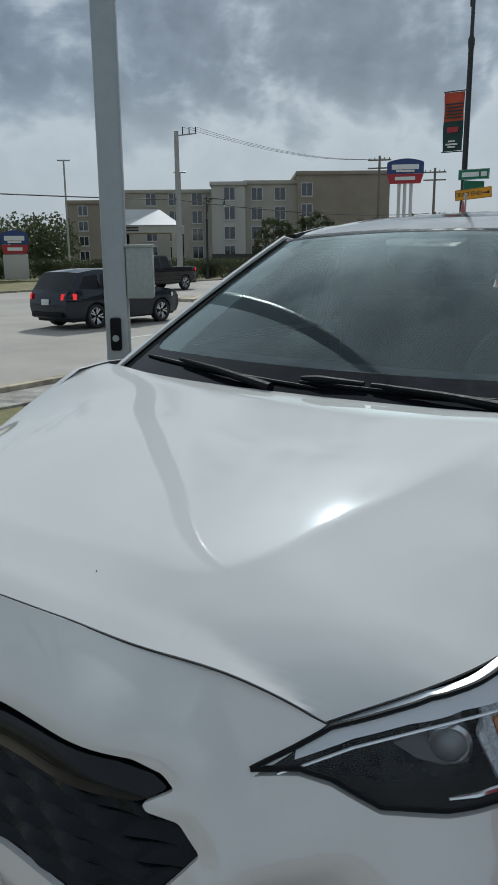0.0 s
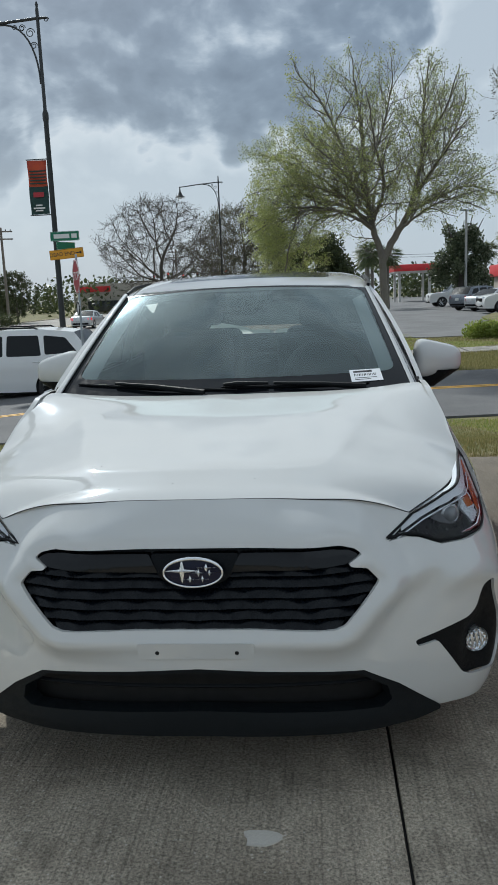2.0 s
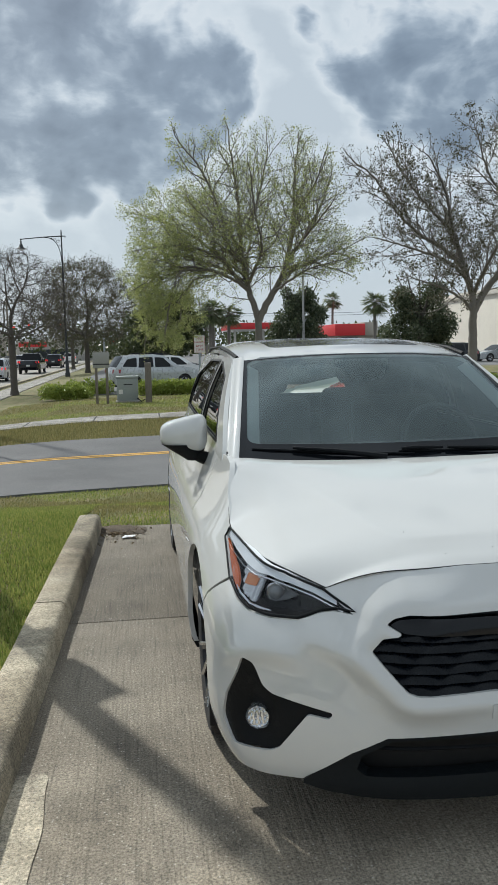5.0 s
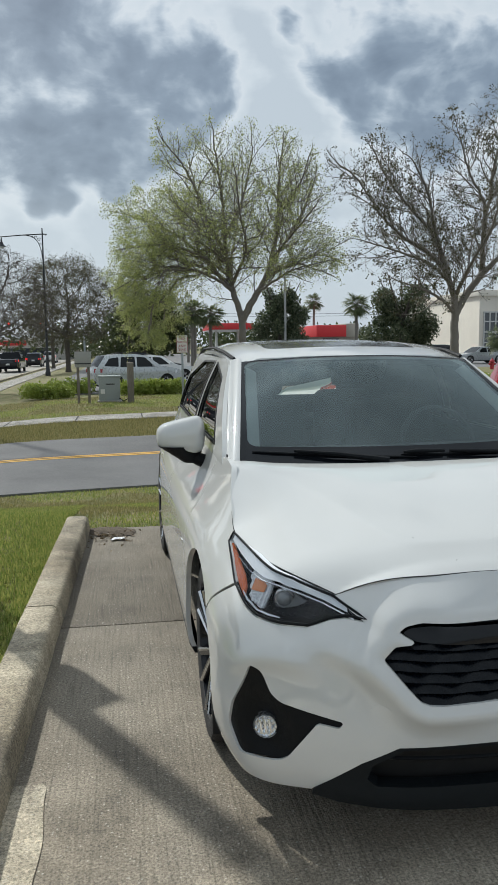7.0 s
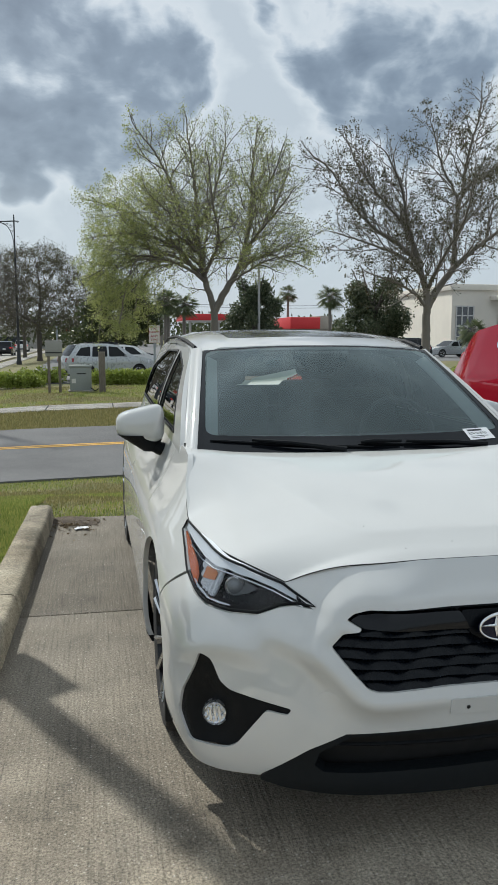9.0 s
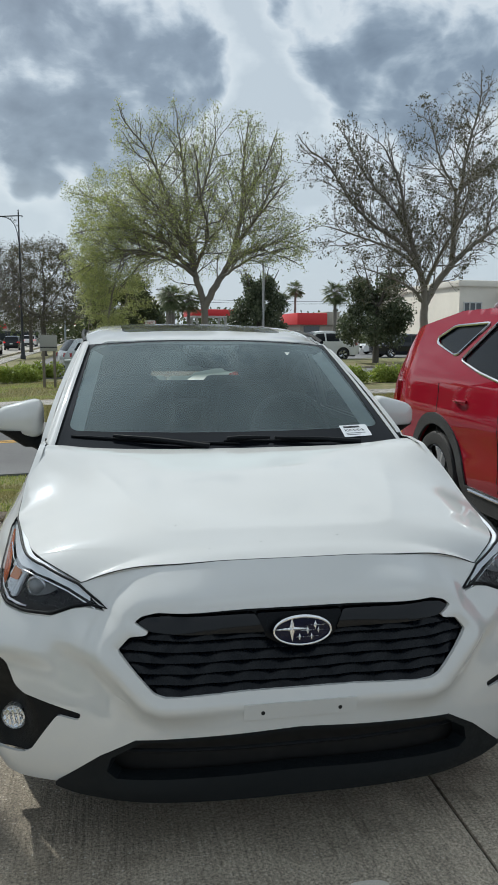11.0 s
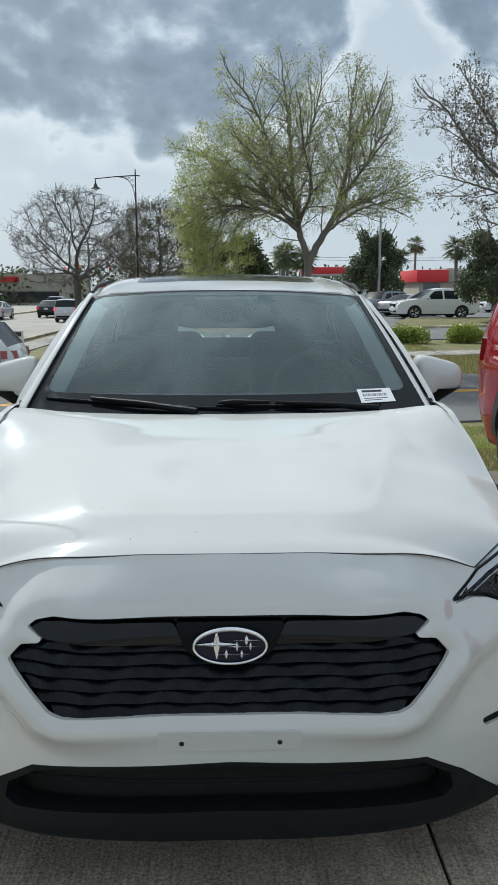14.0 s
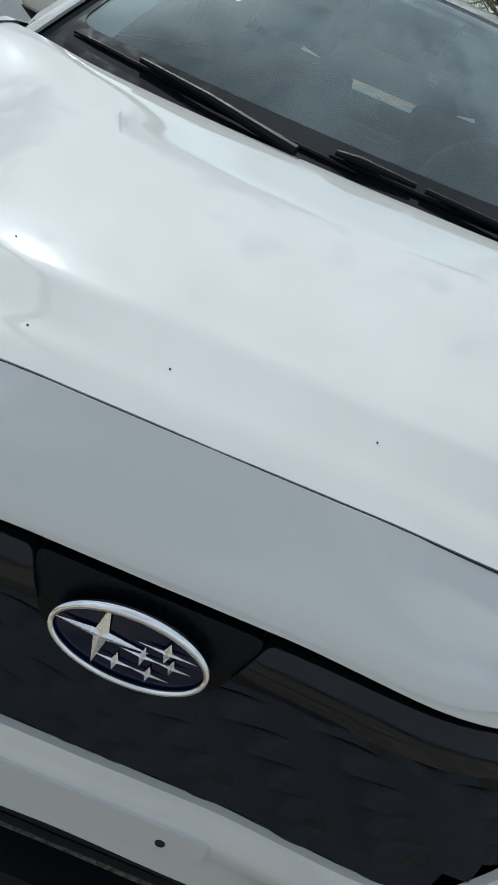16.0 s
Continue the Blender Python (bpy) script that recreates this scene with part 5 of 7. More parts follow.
            part("crease_trim", tube([(flip * (half(y, .37) + .016), y, .37) for y in np.linspace(axles[0] + .55, axles[1] - .55, 9)], .012, 6), M_CHROME, sd)
        mx = half(1.55, belt) + .10
        part("mirror", box(flip * mx - .09, 1.60 if shape != "pickup" else 1.85, belt + .03, flip * mx + .09, 1.72 if shape != "pickup" else 1.97, belt + .16, .04), mat, sd)
    # the skin that runs from bumper over roof to tail
    runs, cur = [], [sil[0]]
    for a, b in zip(sil, sil[1:]):
        cur.append(b)
        if b[2] != a[2] or b is sil[-1]:
            runs.append((a[2], cur))
            cur = [b]
    n = 10
    for kind, pts in runs:
        line = []
        for (y0, z0, _), (y1, z1, _) in zip(pts, pts[1:]):
            k = max(1, int(math.hypot(y1 - y0, z1 - z0) / (.10 if detail else .25)))
            line += [(y0 + (y1 - y0) * i / k, z0 + (z1 - z0) * i / k) for i in range(k)]
        line.append(pts[-1][:2])
        bm = bmesh.new()
        rows = []
        for y, z in line:
            h = half(y, z)
            rows.append([bm.verts.new((h * (2 * i / n - 1) * (1.0 if kind == "p" else .985),
                                       y - .10 * (1 - step(0, .9, y)) * (1 - (2 * i / n - 1) ** 2) + .06 * (1 - step(0, .5, L - y)) * (1 - (2 * i / n - 1) ** 2),
                                       z + .025 * (1 - (2 * i / n - 1) ** 2) * step(.9, 1.1, z))) for i in range(n + 1)])
        for p, q in zip(rows, rows[1:]):
            for i in range(n):
                bm.faces.new((p[i], p[i + 1], q[i + 1], q[i]))
        part("screen" if kind == "g" else "body_shell", bm, M_CARGLASS if kind == "g" else mat, car, smooth=50)
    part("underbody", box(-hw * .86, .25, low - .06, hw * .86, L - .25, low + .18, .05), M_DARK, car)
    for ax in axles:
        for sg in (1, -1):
            # solid near-black boxes stand for the shaded hollows round the wheels
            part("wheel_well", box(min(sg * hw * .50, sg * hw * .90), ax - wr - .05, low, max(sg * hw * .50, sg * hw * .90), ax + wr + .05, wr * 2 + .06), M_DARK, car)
            wheel(car, (sg * (hw - .115), ax, wr), wr, wr * .70, 5 if not detail else 5, (M_SILVER if not detail else M_GLOSS, M_GLOSS, M_WHEELGREY if detail else M_SILVER), sg, .22, None, .66 if detail else 1.0)
    for sg in (1, -1):
        hz = belt - .22
        bm = grid_surface(lambda u, v: (sg * (half(.05 + .42 * u * u, hz) * (1.006) - .30 * (1 - u)), .03 + .45 * u * u - .05 * (1 - u), hz - .055 + .12 * v), 8, 3, -.03)
        part("headlight", bm, M_HEADL, car)
        tz = belt - .12
        bm = grid_surface(lambda u, v: (sg * (half(L - .02 - .40 * u * u, tz) * 1.008 - .16 * (1 - u)), L + .025 - .36 * u * u - .03 * v, tz - .08 + .17 * v), 8, 3, -.03)
        part("tail_light", bm, M_BRAKE if group == "traffic" else M_REDLENS, car)
    part("grille_panel", box(-hw * .5, -.07, belt - .42, hw * .5, .03, belt - .22, .02), M_BLACK, car)
    part("lower_grille", box(-hw * .55, -.05, .36, hw * .55, .06, .52, .02), M_BLACK, car)
    part("number_plate", box(-.16, L + .04, .70, .16, L + .075, .86, .005), M_PLATE, car)
    part("rear_bumper_trim", box(-hw * .72, L - .10, .36, hw * .72, L + .055, .50, .03), M_BLACK, car)
    if rails:
        for sg in (1, -1):
            rl = tube([(sg * hw * .70, 2.1, H - .06), (sg * hw * .70, 2.2, H + .03), (sg * hw * .70, 3.2, H + .02), (sg * hw * .70, 3.35, H - .06)], .022, 8)
            part("roof_rail", rl, rails, car)
    if shape == "pickup":
        # solid near-black slab on the closed bed stands for its shaded hollow
        part("bed_shade_slab", box(-hw * .80, 3.78, 1.0, hw * .80, 5.7, 1.272, .02), M_DARK, car)
    return car


# parked beside the white car, nose the same way
side_car("wagon_car", "crimson red wagon car with charcoal wheel-arch cladding, parked", "wagon", M_RED, pose(2.83, -.14, 0), cladding=M_CHARCOAL, detail=True, rails=M_SILVERP)
# on the side street and in the lots
side_car("suv_car", "silver-white sport utility car waiting on the side street", "suv", M_WHITEP, at_land(-9.2, 16.1, .0, -88), rails=M_BLACK)
side_car("suv_car", "silver sport utility car parked by the hedge", "suv", M_SILVERP, at_land(1.45, 34.9, .02, 107) @ Matrix.Diagonal((.92, .88, .98, 1)), rails=M_BLACK)
side_car("sedan_car", "white sedan parked in the filling-station lot", "sedan", M_WHITEP, at_land(2.9, 40.0, .02, 100))
side_car("sedan_car", "black sedan parked in the filling-station lot", "sedan", M_DARKP, at_land(2.3, 44.5, .02, 100))
side_car("suv_car", "white sport utility car parked in the filling-station lot", "suv", M_WHITEP, at_land(10.35, 47.2, .02, -84) @ Matrix.Diagonal((1.12, 1.12, 1.10, 1)), "cars in the lot")
side_car("suv_car", "grey-blue sport utility car parked in the filling-station lot", "suv", M_GREYP, at_land(14.0, 57.1, .02, 127), "cars in the lot")
side_car("sedan_car", "pale sedan parked in the filling-station lot", "sedan", M_SILVERP, at_land(14.6, 53.6, .02, 124), "cars in the lot")
side_car("pickup_truck", "white pickup truck parked in the filling-station lot", "pickup", M_WHITEP, at_land(10.2, 68, .02, -84))
side_car("suv_car", "black sport utility car parked under the trees", "suv", M_DARKP, at_land(18.4, 52.0, .02, -82), "cars in the lot")
side_car("sedan_car", "silver sedan parked before the white building", "sedan", M_SILVERP, at_land(27.2, 62.0, .02, -82), "cars in the lot")
side_car("sedan_car", "white sedan parked behind the trees", "sedan", M_WHITEP, at_land(20.0, 60.0, .02, -85), "cars in the lot")
side_car("suv_car", "silver sport utility car parked behind the trees", "suv", M_SILVERP, at_land(16.5, 66.0, .02, -85), "cars in the lot")
side_car("suv_car", "black sport utility car far back in the lot", "suv", M_DARKP, at_land(17.5, 74.0, .02, -85), "cars in the lot")
# traffic on the main road
side_car("suv_car", "dark navy sport utility car driving on the main road", "suv", M_NAVY, at_land(-16.45, 19.3, .02, 177), "traffic")
side_car("pickup_truck", "black pickup truck driving on the main road", "pickup", M_DARKP, at_land(-28.6, 29.5, .02, 0), "traffic")
side_car("suv_car", "black sport utility car by the far kerb of the main road", "suv", M_DARKP, at_land(-24.3, 46.5, .02, 0), "traffic")
for kind, lab, mt, x, y, d in (("pickup", "black pickup truck in the far traffic", M_DARKP, -11.4, 79, 180), ("suv", "black sport utility car in the far traffic", M_DARKP, -11.4, 99, 180),
                               ("suv", "silver sport utility car in the far traffic", M_SILVERP, -11.6, 61, 180), ("suv", "white sport utility car in the far traffic", M_WHITEP, -15.0, 96, 180),
                               ("sedan", "black sedan in the far traffic", M_DARKP, -15.2, 71, 180), ("sedan", "white sedan in the far traffic", M_WHITEP, -15.0, 84, 180),
                               ("suv", "grey sport utility car in the far traffic", M_GREYP, -18.6, 90, 180), ("sedan", "silver sedan in the far traffic", M_SILVERP, -18.6, 66, 180),
                               ("suv", "white sport utility car in the far traffic", M_WHITEP, -11.5, 122, 180), ("sedan", "black sedan in the far traffic", M_DARKP, -18.6, 112, 180)):
    side_car({"pickup": "pickup_truck", "suv": "suv_car", "sedan": "sedan_car"}[kind], lab, kind, mt, at_land(x, y, .02, d), "traffic")


# ---------------------------------------------------------------- poles, lamps and signs
M_GALV = material("galvanised_steel", (0.36, 0.395, 0.42), 0.45, 0.4, grain=0.08, scale=1.5, second=(0.33, 0.36, 0.385), bump=0.05, bump_scale=80)
M_POLEBLK = material("black_pole_paint", (0.018, 0.020, 0.021), 0.4, grain=0.2, scale=8, bump=0.1)
M_POLECON = material("pale_concrete_pole", (0.36, 0.355, 0.34), 0.85, grain=0.2, scale=3)
M_WOOD = material("weathered_timber", (0.20, 0.175, 0.145), 0.9, grain=0.4, scale=5, bump=0.5, stretch=(1, 1, .15))
M_GREEN = material("sign_green", (0.006, 0.16, 0.085), 0.45, grain=0.08)
M_ORANGE = material("sign_yellow", (0.72, 0.33, 0.01), 0.45, grain=0.08)
M_SIGNRED = material("sign_red", (0.38, 0.02, 0.03), 0.45, grain=0.08)
M_SIGNWHITE = material("sign_white", (0.72, 0.72, 0.70), 0.5, grain=0.08)
M_SIGNBLUE = material("sign_blue", (0.025, 0.05, 0.18), 0.45, grain=0.1)
M_BANNER_A = material("banner_orange_red", (0.50, 0.07, 0.02), 0.7, grain=0.15, scale=3, second=(0.36, 0.045, 0.03))
M_BANNER_B = material("banner_dark_green", (0.012, 0.045, 0.04), 0.7, grain=0.15)
M_UTIL = material("utility_green_grey", (0.32, 0.35, 0.34), 0.6, grain=0.2, scale=4)


def street_lamp(m, label, k=1.0, base_only=False):
    """A black cast street lamp with a scrolled bracket and a bell lantern on a long arm towards -x."""
    t = thing("street_lamp", m, label, "street lamp", "street lamps")
    H = 9.3 * k
    part("pole", lathe([(.20, 0), (.20, .25), (.15, .35), (.13, 1.0), (.10, 1.1), (.085, 3.0 * k), (.075, 6.4 * k), (.095, 6.5 * k), (.095, 6.62 * k), (.055, 6.7 * k), (.05, H - .25),
                        (.03, H - .2), (.05, H - .12), (.0001, H)], 14), M_POLEBLK, t)
    arm = part("arm", tube([(.25 * k, 0, H - .42 * k), (0, 0, H - .42 * k), (-1.3 * k, 0, H - .50 * k), (-2.55 * k, 0, H - .62 * k)], [.03, .045, .04, .035], 8), M_POLEBLK, t)
    sc = [(-.06 - .95 * k * (1 - math.cos(a)), 0, H - (.52 + 1.45 * (1 - math.sin(a)) ** 1.2) * k) for a in np.linspace(0, math.pi / 2, 12)]
    part("bracket", tube(sc, .03, 6), M_POLEBLK, arm)
    for cx, cz, r in ((-.22, -.75, .12), (-.42, -.62, .085), (-.15, -1.05, .09), (-.62, -.60, .06), (.22, -.46, .06)):
        part("scroll", tube([((cx + r * (1 - a / 14) * math.cos(a)) * k, 0, H + (cz + r * (1 - a / 14) * math.sin(a)) * k) for a in np.linspace(0, 9, 22)], .014, 5), M_POLEBLK, arm)
    lan = part("lantern", moved(lathe([(.0001, .30), (.03, .30), (.035, .22), (.05, .20), (.05, .05), (.10, 0), (.12, -.10), (.15, -.16), (.30, -.25), (.31, -.27), (.0001, -.27)], 18),
                                Matrix.LocRotScale((-2.5 * k, 0, H - .95 * k), None, (k, k, k))), M_POLEBLK, t)
    part("bowl", moved(lathe([(.17, -.27), (.15, -.33), (.08, -.38), (.0001, -.395)], 16), Matrix.LocRotScale((-2.5 * k, 0, H - .95 * k), None, (k, k, k))), M_HEADL, lan)
    return t


street_lamp(at_land(-7.70, 22.95), "black cast street lamp with scrolled bracket at the street corner", 1.19)
street_lamp(at_land(-6.6, 59.4), "black cast street lamp with scrolled bracket along the main road", 1.18)
street_lamp(at_land(-36.2, 47.2, 0, 180), "black cast street lamp on the far side of the main road", .66)


def plate(name, w, h, m, mat, label, category, border=None, thick=.012, lettering=(), bars=(), back=M_GALV):
    """A flat sign facing -y, its centre at the pose."""
    t = thing(name, m, label, category)
    part("panel", moved(flat(rounded([(-w / 2, -h / 2), (w / 2, -h / 2), (w / 2, h / 2), (-w / 2, h / 2)], min(w, h) * .08, 3), 0.0, thick, "xz"), pose(0, 0, 0)), mat, t, smooth=0)
    if border:
        o = rounded([(-w * .485, -h * .46), (w * .485, -h * .46), (w * .485, h * .46), (-w * .485, h * .46)], min(w, h) * .07, 3)
        part("border", tube([(a, -.003, b) for a, b in o + o[:1]], min(w, h) * .012, 4, caps=False), border, t)
    for body, size, x, z, mat2 in lettering:
        text_mesh(body, size, mat2, Matrix.Translation((x, -.004, z)) @ pose(0, 0, 0, 90, 0, 0), t)
    for x, z, bw, bh, mat2 in bars:
        part("bar", box(x - bw / 2, -.005, z - bh / 2, x + bw / 2, -.001, z + bh / 2), mat2, t, smooth=0)
    return t


# signs on the corner lamp's pole
plate("street_name_sign", .92, .29, pose(-7.36, 22.80, 3.37, 0, 0, 0), M_GREEN, "green street name sign with a pale bar of lettering", "sign", M_SIGNWHITE,
      bars=[(-.10, .0, .50, .13, M_SIGNWHITE), (.30, 0, .17, .13, M_SIGNWHITE)])
plate("street_name_sign", .80, .25, pose(-7.40, 22.98, 3.08, 0, 0, 62), M_GREEN, "pale green street name sign seen edge-on", "sign", M_SIGNWHITE)
plate("dead_end_sign", 1.09, .30, pose(-7.34, 22.79, 2.83, 0, -4, 0), M_ORANGE, "yellow dead end sign with black letters and arrow", "sign", M_INK,
      lettering=[("DEAD END", .165, -.14, 0, M_INK)], bars=[(.38, 0, .17, .03, M_INK), (.45, .02, .06, .035, M_INK), (.45, -.02, .06, .035, M_INK)])
ban = thing("banner", pose(-8.10, 22.95, 4.88) @ Matrix.Diagonal((1.30, 1.2, 1.22, 1)), "orange and dark green street banner on the lamp pole", "banner")
part("upper_cloth", grid_surface(lambda u, v: (-.24 + .46 * u, .02 * math.sin(v * 5 + u * 3), .02 + .64 * v), 8, 8, .006), M_BANNER_A, ban)
part("lower_cloth", grid_surface(lambda u, v: (-.24 + .46 * u, .02 * math.sin((v - 1) * 5 + u * 3), -.66 + .68 * v), 8, 8, .006), M_BANNER_B, ban)
for z in (.68, -.68):
    part("banner_rod", tube([(-.26, 0, z), (.30, 0, z)], .014, 6), M_POLEBLK, ban)
for k in range(5):
    part("stripe", box(-.20, -.028, .08 + k * .075, .20, -.018, .11 + k * .075), M_BANNER_B, ban, smooth=0)
for z, w in ((-.44, .16), (-.51, .28), (-.57, .18)):
    part("bar", box(-.02 - w / 2, -.032, z - .018, -.02 + w / 2, -.022, z + .018), M_SIGNWHITE, ban, smooth=0)
part("emblem", box(-.14, -.030, -.24, .12, -.022, -.12, .0), M_SIGNRED, ban, smooth=0)

# stop sign, seen nearly edge-on
st = thing("stop_sign", pose(-4.75, 15.1, -.10, 0, 0, -62), "red octagonal stop sign on a steel post beside the street", "sign")
part("post", box(-.03, -.02, -.9, .03, .02, 2.45, .006), M_GALV, st)
octo = [(.38 * math.cos(radians(22.5 + 45 * k)), 1.98 + .38 * math.sin(radians(22.5 + 45 * k))) for k in range(8)]
part("panel", flat(octo, -.03, .004, "xz"), M_SIGNRED, st, smooth=0)
part("border", tube([(a, -.032, b) for a, b in [(x * .94, 1.98 + (z - 1.98) * .94) for x, z in octo + octo[:1]]], .008, 4, caps=False), M_SIGNWHITE, st)
text_mesh("STOP", .26, M_SIGNWHITE, Matrix.Translation((0, -.034, 1.98)) @ pose(0, 0, 0, 90), st)
part("round_panel", moved(lathe([(.0001, 0), (.17, 0), (.17, .004), (.0001, .004)], 24, "y"), pose(0, -.032, 1.30)), M_SIGNWHITE, st)
part("round_rim", moved(tube([(.14 * math.cos(a), -.002, .14 * math.sin(a)) for a in np.linspace(0, 2 * math.pi, 25)], .015, 5, caps=False), pose(0, -.033, 1.30)), M_INK, st)
# yard sign with unreadable print
ya = plate("yard_sign", .50, .36, at_land(-7.05, 24.6, .62, 8) @ Matrix.Diagonal((1.6, 1.6, 1.6, 1)), M_SIGNWHITE, "small white yard sign with dark print on wire legs", "sign",
           bars=[(.04, .11, .34, .09, M_INK), (0, -.11, .40, .07, M_INK), (-.08, 0, .12, .10, M_INK), (.12, 0, .12, .10, M_GALV)])
for x in (-.18, .18):
    part("wire_leg", tube([(x, .008, -.36), (x, .008, .1)], .005, 5), M_GALV, ya)

# no-parking sign
np_post = plate("no_parking_sign", .30, .46, pose(1.17, 27.9, 1.50, 0, 0, -4) @ Matrix.Diagonal((1.38, 1.38, 1.42, 1)), M_SIGNWHITE, "white no parking any time sign with red letters on a post", "sign", M_SIGNRED,
                lettering=[("NO", .10, 0, .15, M_SIGNRED), ("PARKING", .066, 0, .05, M_SIGNRED), ("ANY", .10, 0, -.055, M_SIGNRED), ("TIME", .10, 0, -.155, M_SIGNRED)])
part("post", box(-.03, .012, -1.6, .03, .04, .24, .006), M_GALV, np_post)

# service box, board and timber post on the verge
ub = thing("utility_box", at_land(-1.56, 27.0) @ Matrix.Diagonal((1.32, 1.32, 1.34, 1)), "grey-green metal utility box with a white label", "utility box")
part("cabinet", box(-.29, 0, .02, .29, .42, .66, .02), M_UTIL, ub)
part("lid", box(-.31, -.02, .64, .31, .44, .70, .015), M_UTIL, ub)
part("label_plate", box(-.24, -.004, .22, -.13, 0, .34), M_SIGNWHITE, ub, smooth=0)
part("bar", box(-.10, -.004, .46, .14, 0, .49), M_INK, ub, smooth=0)
part("plinth", box(-.34, -.05, -.05, .34, .47, .03, .01), M_WALK, ub)
br = thing("notice_board", at_land(-2.45, 26.6) @ Matrix.Diagonal((1.32, 1.32, 1.38, 1)), "weathered notice board on two timber posts", "notice board")
for x in (-.14, .14):
    part("post", box(x - .035, -.03, -.05, x + .035, .04, 1.35, .008), M_WOOD, br)
part("board", box(-.22, -.05, .92, .22, -.03, 1.32, .004), material("faded_board", (.34, .34, .32), .7, grain=.2), br)
part("strap", box(-.22, -.056, 1.00, .22, -.05, 1.03), M_INK, br)
po = thing("timber_post", at_land(-.80, 26.75) @ Matrix.Diagonal((1.3, 1.3, 1.38, 1)), "weathered square timber post on the verge", "post")
part("shaft", box(-.09, -.09, -.1, .09, .09, 1.03, .02), M_WOOD, po)
part("cable", tube([(-.1, 0, .08), (-.2, .05, .02), (-.32, .1, .10)], .015, 6), M_BLACK, po)
hy = thing("fire_hydrant", at_land(22.3, 45.3) @ Matrix.Diagonal((1.1, 1.1, 1.1, 1)), "dark red cast fire hydrant on the verge", "fire hydrant")
part("barrel", lathe([(.16, 0), (.16, .05), (.11, .06), (.11, .48), (.15, .50), (.15, .54), (.13, .60), (.07, .68), (.03, .70), (.03, .76), (.0001, .76)], 16), M_SIGNRED, hy)
part("nozzle", tube([(-.19, 0, .40), (.19, 0, .40)], .06, 10), M_SIGNRED, hy)

# signal pole beside the bay, with its control box and push button
sp = thing("signal_pole", pose(-2.13, 2.61, .07, 0, 0, 38), "tall grey steel signal pole with a control box", "pole")
bm = bmesh.new()
ringv = []
for z, w in ((.55, .064), (7.2, .060)):
    q = rounded([(-w, -w), (w, -w), (w, w), (-w, w)], .02, 2)
    ringv.append([bm.verts.new((a, b, z)) for a, b in q])
for i in range(len(ringv[0])):
    j = (i + 1) % len(ringv[0])
    bm.faces.new((ringv[0][i], ringv[0][j], ringv[1][j], ringv[1][i]))
bm.faces.new(ringv[1])
part("shaft", bm, M_GALV, sp)
part("foot_plate", box(-.15, -.15, .515, .15, .15, .55, .006), M_BLACK, sp)
part("pedestal", moved(lathe([(.0001, -.2), (.27, -.2), (.27, .44), (.255, .462), (.22, .47), (.0001, .472)], 40), pose(-.0655, .127, 0)), material("blue_painted_concrete", (.02, .035, .11), .7, grain=.3, scale=6, second=(.05, .07, .15), bump=.4, bump_scale=60), sp, "blue painted concrete pedestal")
for a, b in ((-.12, -.05), (.11, -.06), (.11, .12), (-.12, .12)):
    bolt = part("anchor_bolt", lathe([(.0001, 0), (.012, 0), (.012, .115), (.009, .12), (.0001, .12)], 10), M_BLACK, sp)
    bolt.location = (a, b, .465)
    nut = part("nut", lathe([(.014, .09), (.03, .09), (.03, .118), (.014, .118)], 6), M_BLACK, bolt)
part("control_box", box(.064, -.07, 1.00, .205, .09, 1.28, .008), M_UTIL, sp)
part("box_lid", box(.060, -.078, 1.27, .21, .098, 1.288, .004), M_UTIL, sp)
part("push_button", box(-.035, -.095, .72, .025, -.062, .90, .012), M_BLACK, sp)
part("button", moved(lathe([(.0001, 0), (.018, 0), (.018, .012), (.0001, .014)], 14, "y"), pose(-.005, -.108, .79)), M_GALV, sp)

# poles across the main road, with their wires
pl = thing("utility_pole", at_land(-34.9, 42.4), "pale concrete utility pole with three insulators on an arm", "utility pole")
part("shaft", lathe([(.21, 0), (.15, 9.9), (.0001, 9.95)], 12), M_POLECON, pl)
part("crossarm", tube([(0, 0, 9.6), (1.1, .8, 9.75)], .05, 6), M_GALV, pl)
for k in (.35, .7, 1.05):
    part("insulator", tube([(k, k * .727, 9.7), (k, k * .727, 10.15)], .035, 6), M_POLEBLK, pl)
for x, y, h, lab in ((-59.5, 54.8, 10.6, "slim grey parking-lot light pole"), (-50.3, 61.2, 9.4, "slim grey parking-lot light pole"), (11.9, 60, 7.2, "parking-lot light pole behind the trees")):
    t = thing("light_pole", at_land(x, y, 0, 35), lab, "light pole", "lot lights")
    part("shaft", lathe([(.12, 0), (.08, h), (.0001, h)], 10), M_POLECON, t)
    part("head", box(-.6, -.12, h, .6, .12, h + .12, .03), M_GALV, t)
for x, y, h in ((-37.2, 78, 11.5), (-33.5, 84, 10.5), (-20.5, 120, 9.5), (-4, 150, 9), (9, 130, 9)):
    t = thing("utility_pole", at_land(x, y, 0, 20), "weathered timber utility pole with crossarms", "utility pole", "timber poles")
    part("shaft", lathe([(.17, 0), (.12, h), (.0001, h)], 10), M_WOOD, t)
    for dz in (.5, 1.3):
        part("crossarm", box(-1.2, -.07, h - dz, 1.2, .07, h - dz + .14), M_WOOD, t)
    for q in (-1.0, -.5, .5, 1.0):
        part("insulator", tube([(q, 0, h - .38), (q, 0, h - .18)], .04, 6), M_POLEBLK, t)


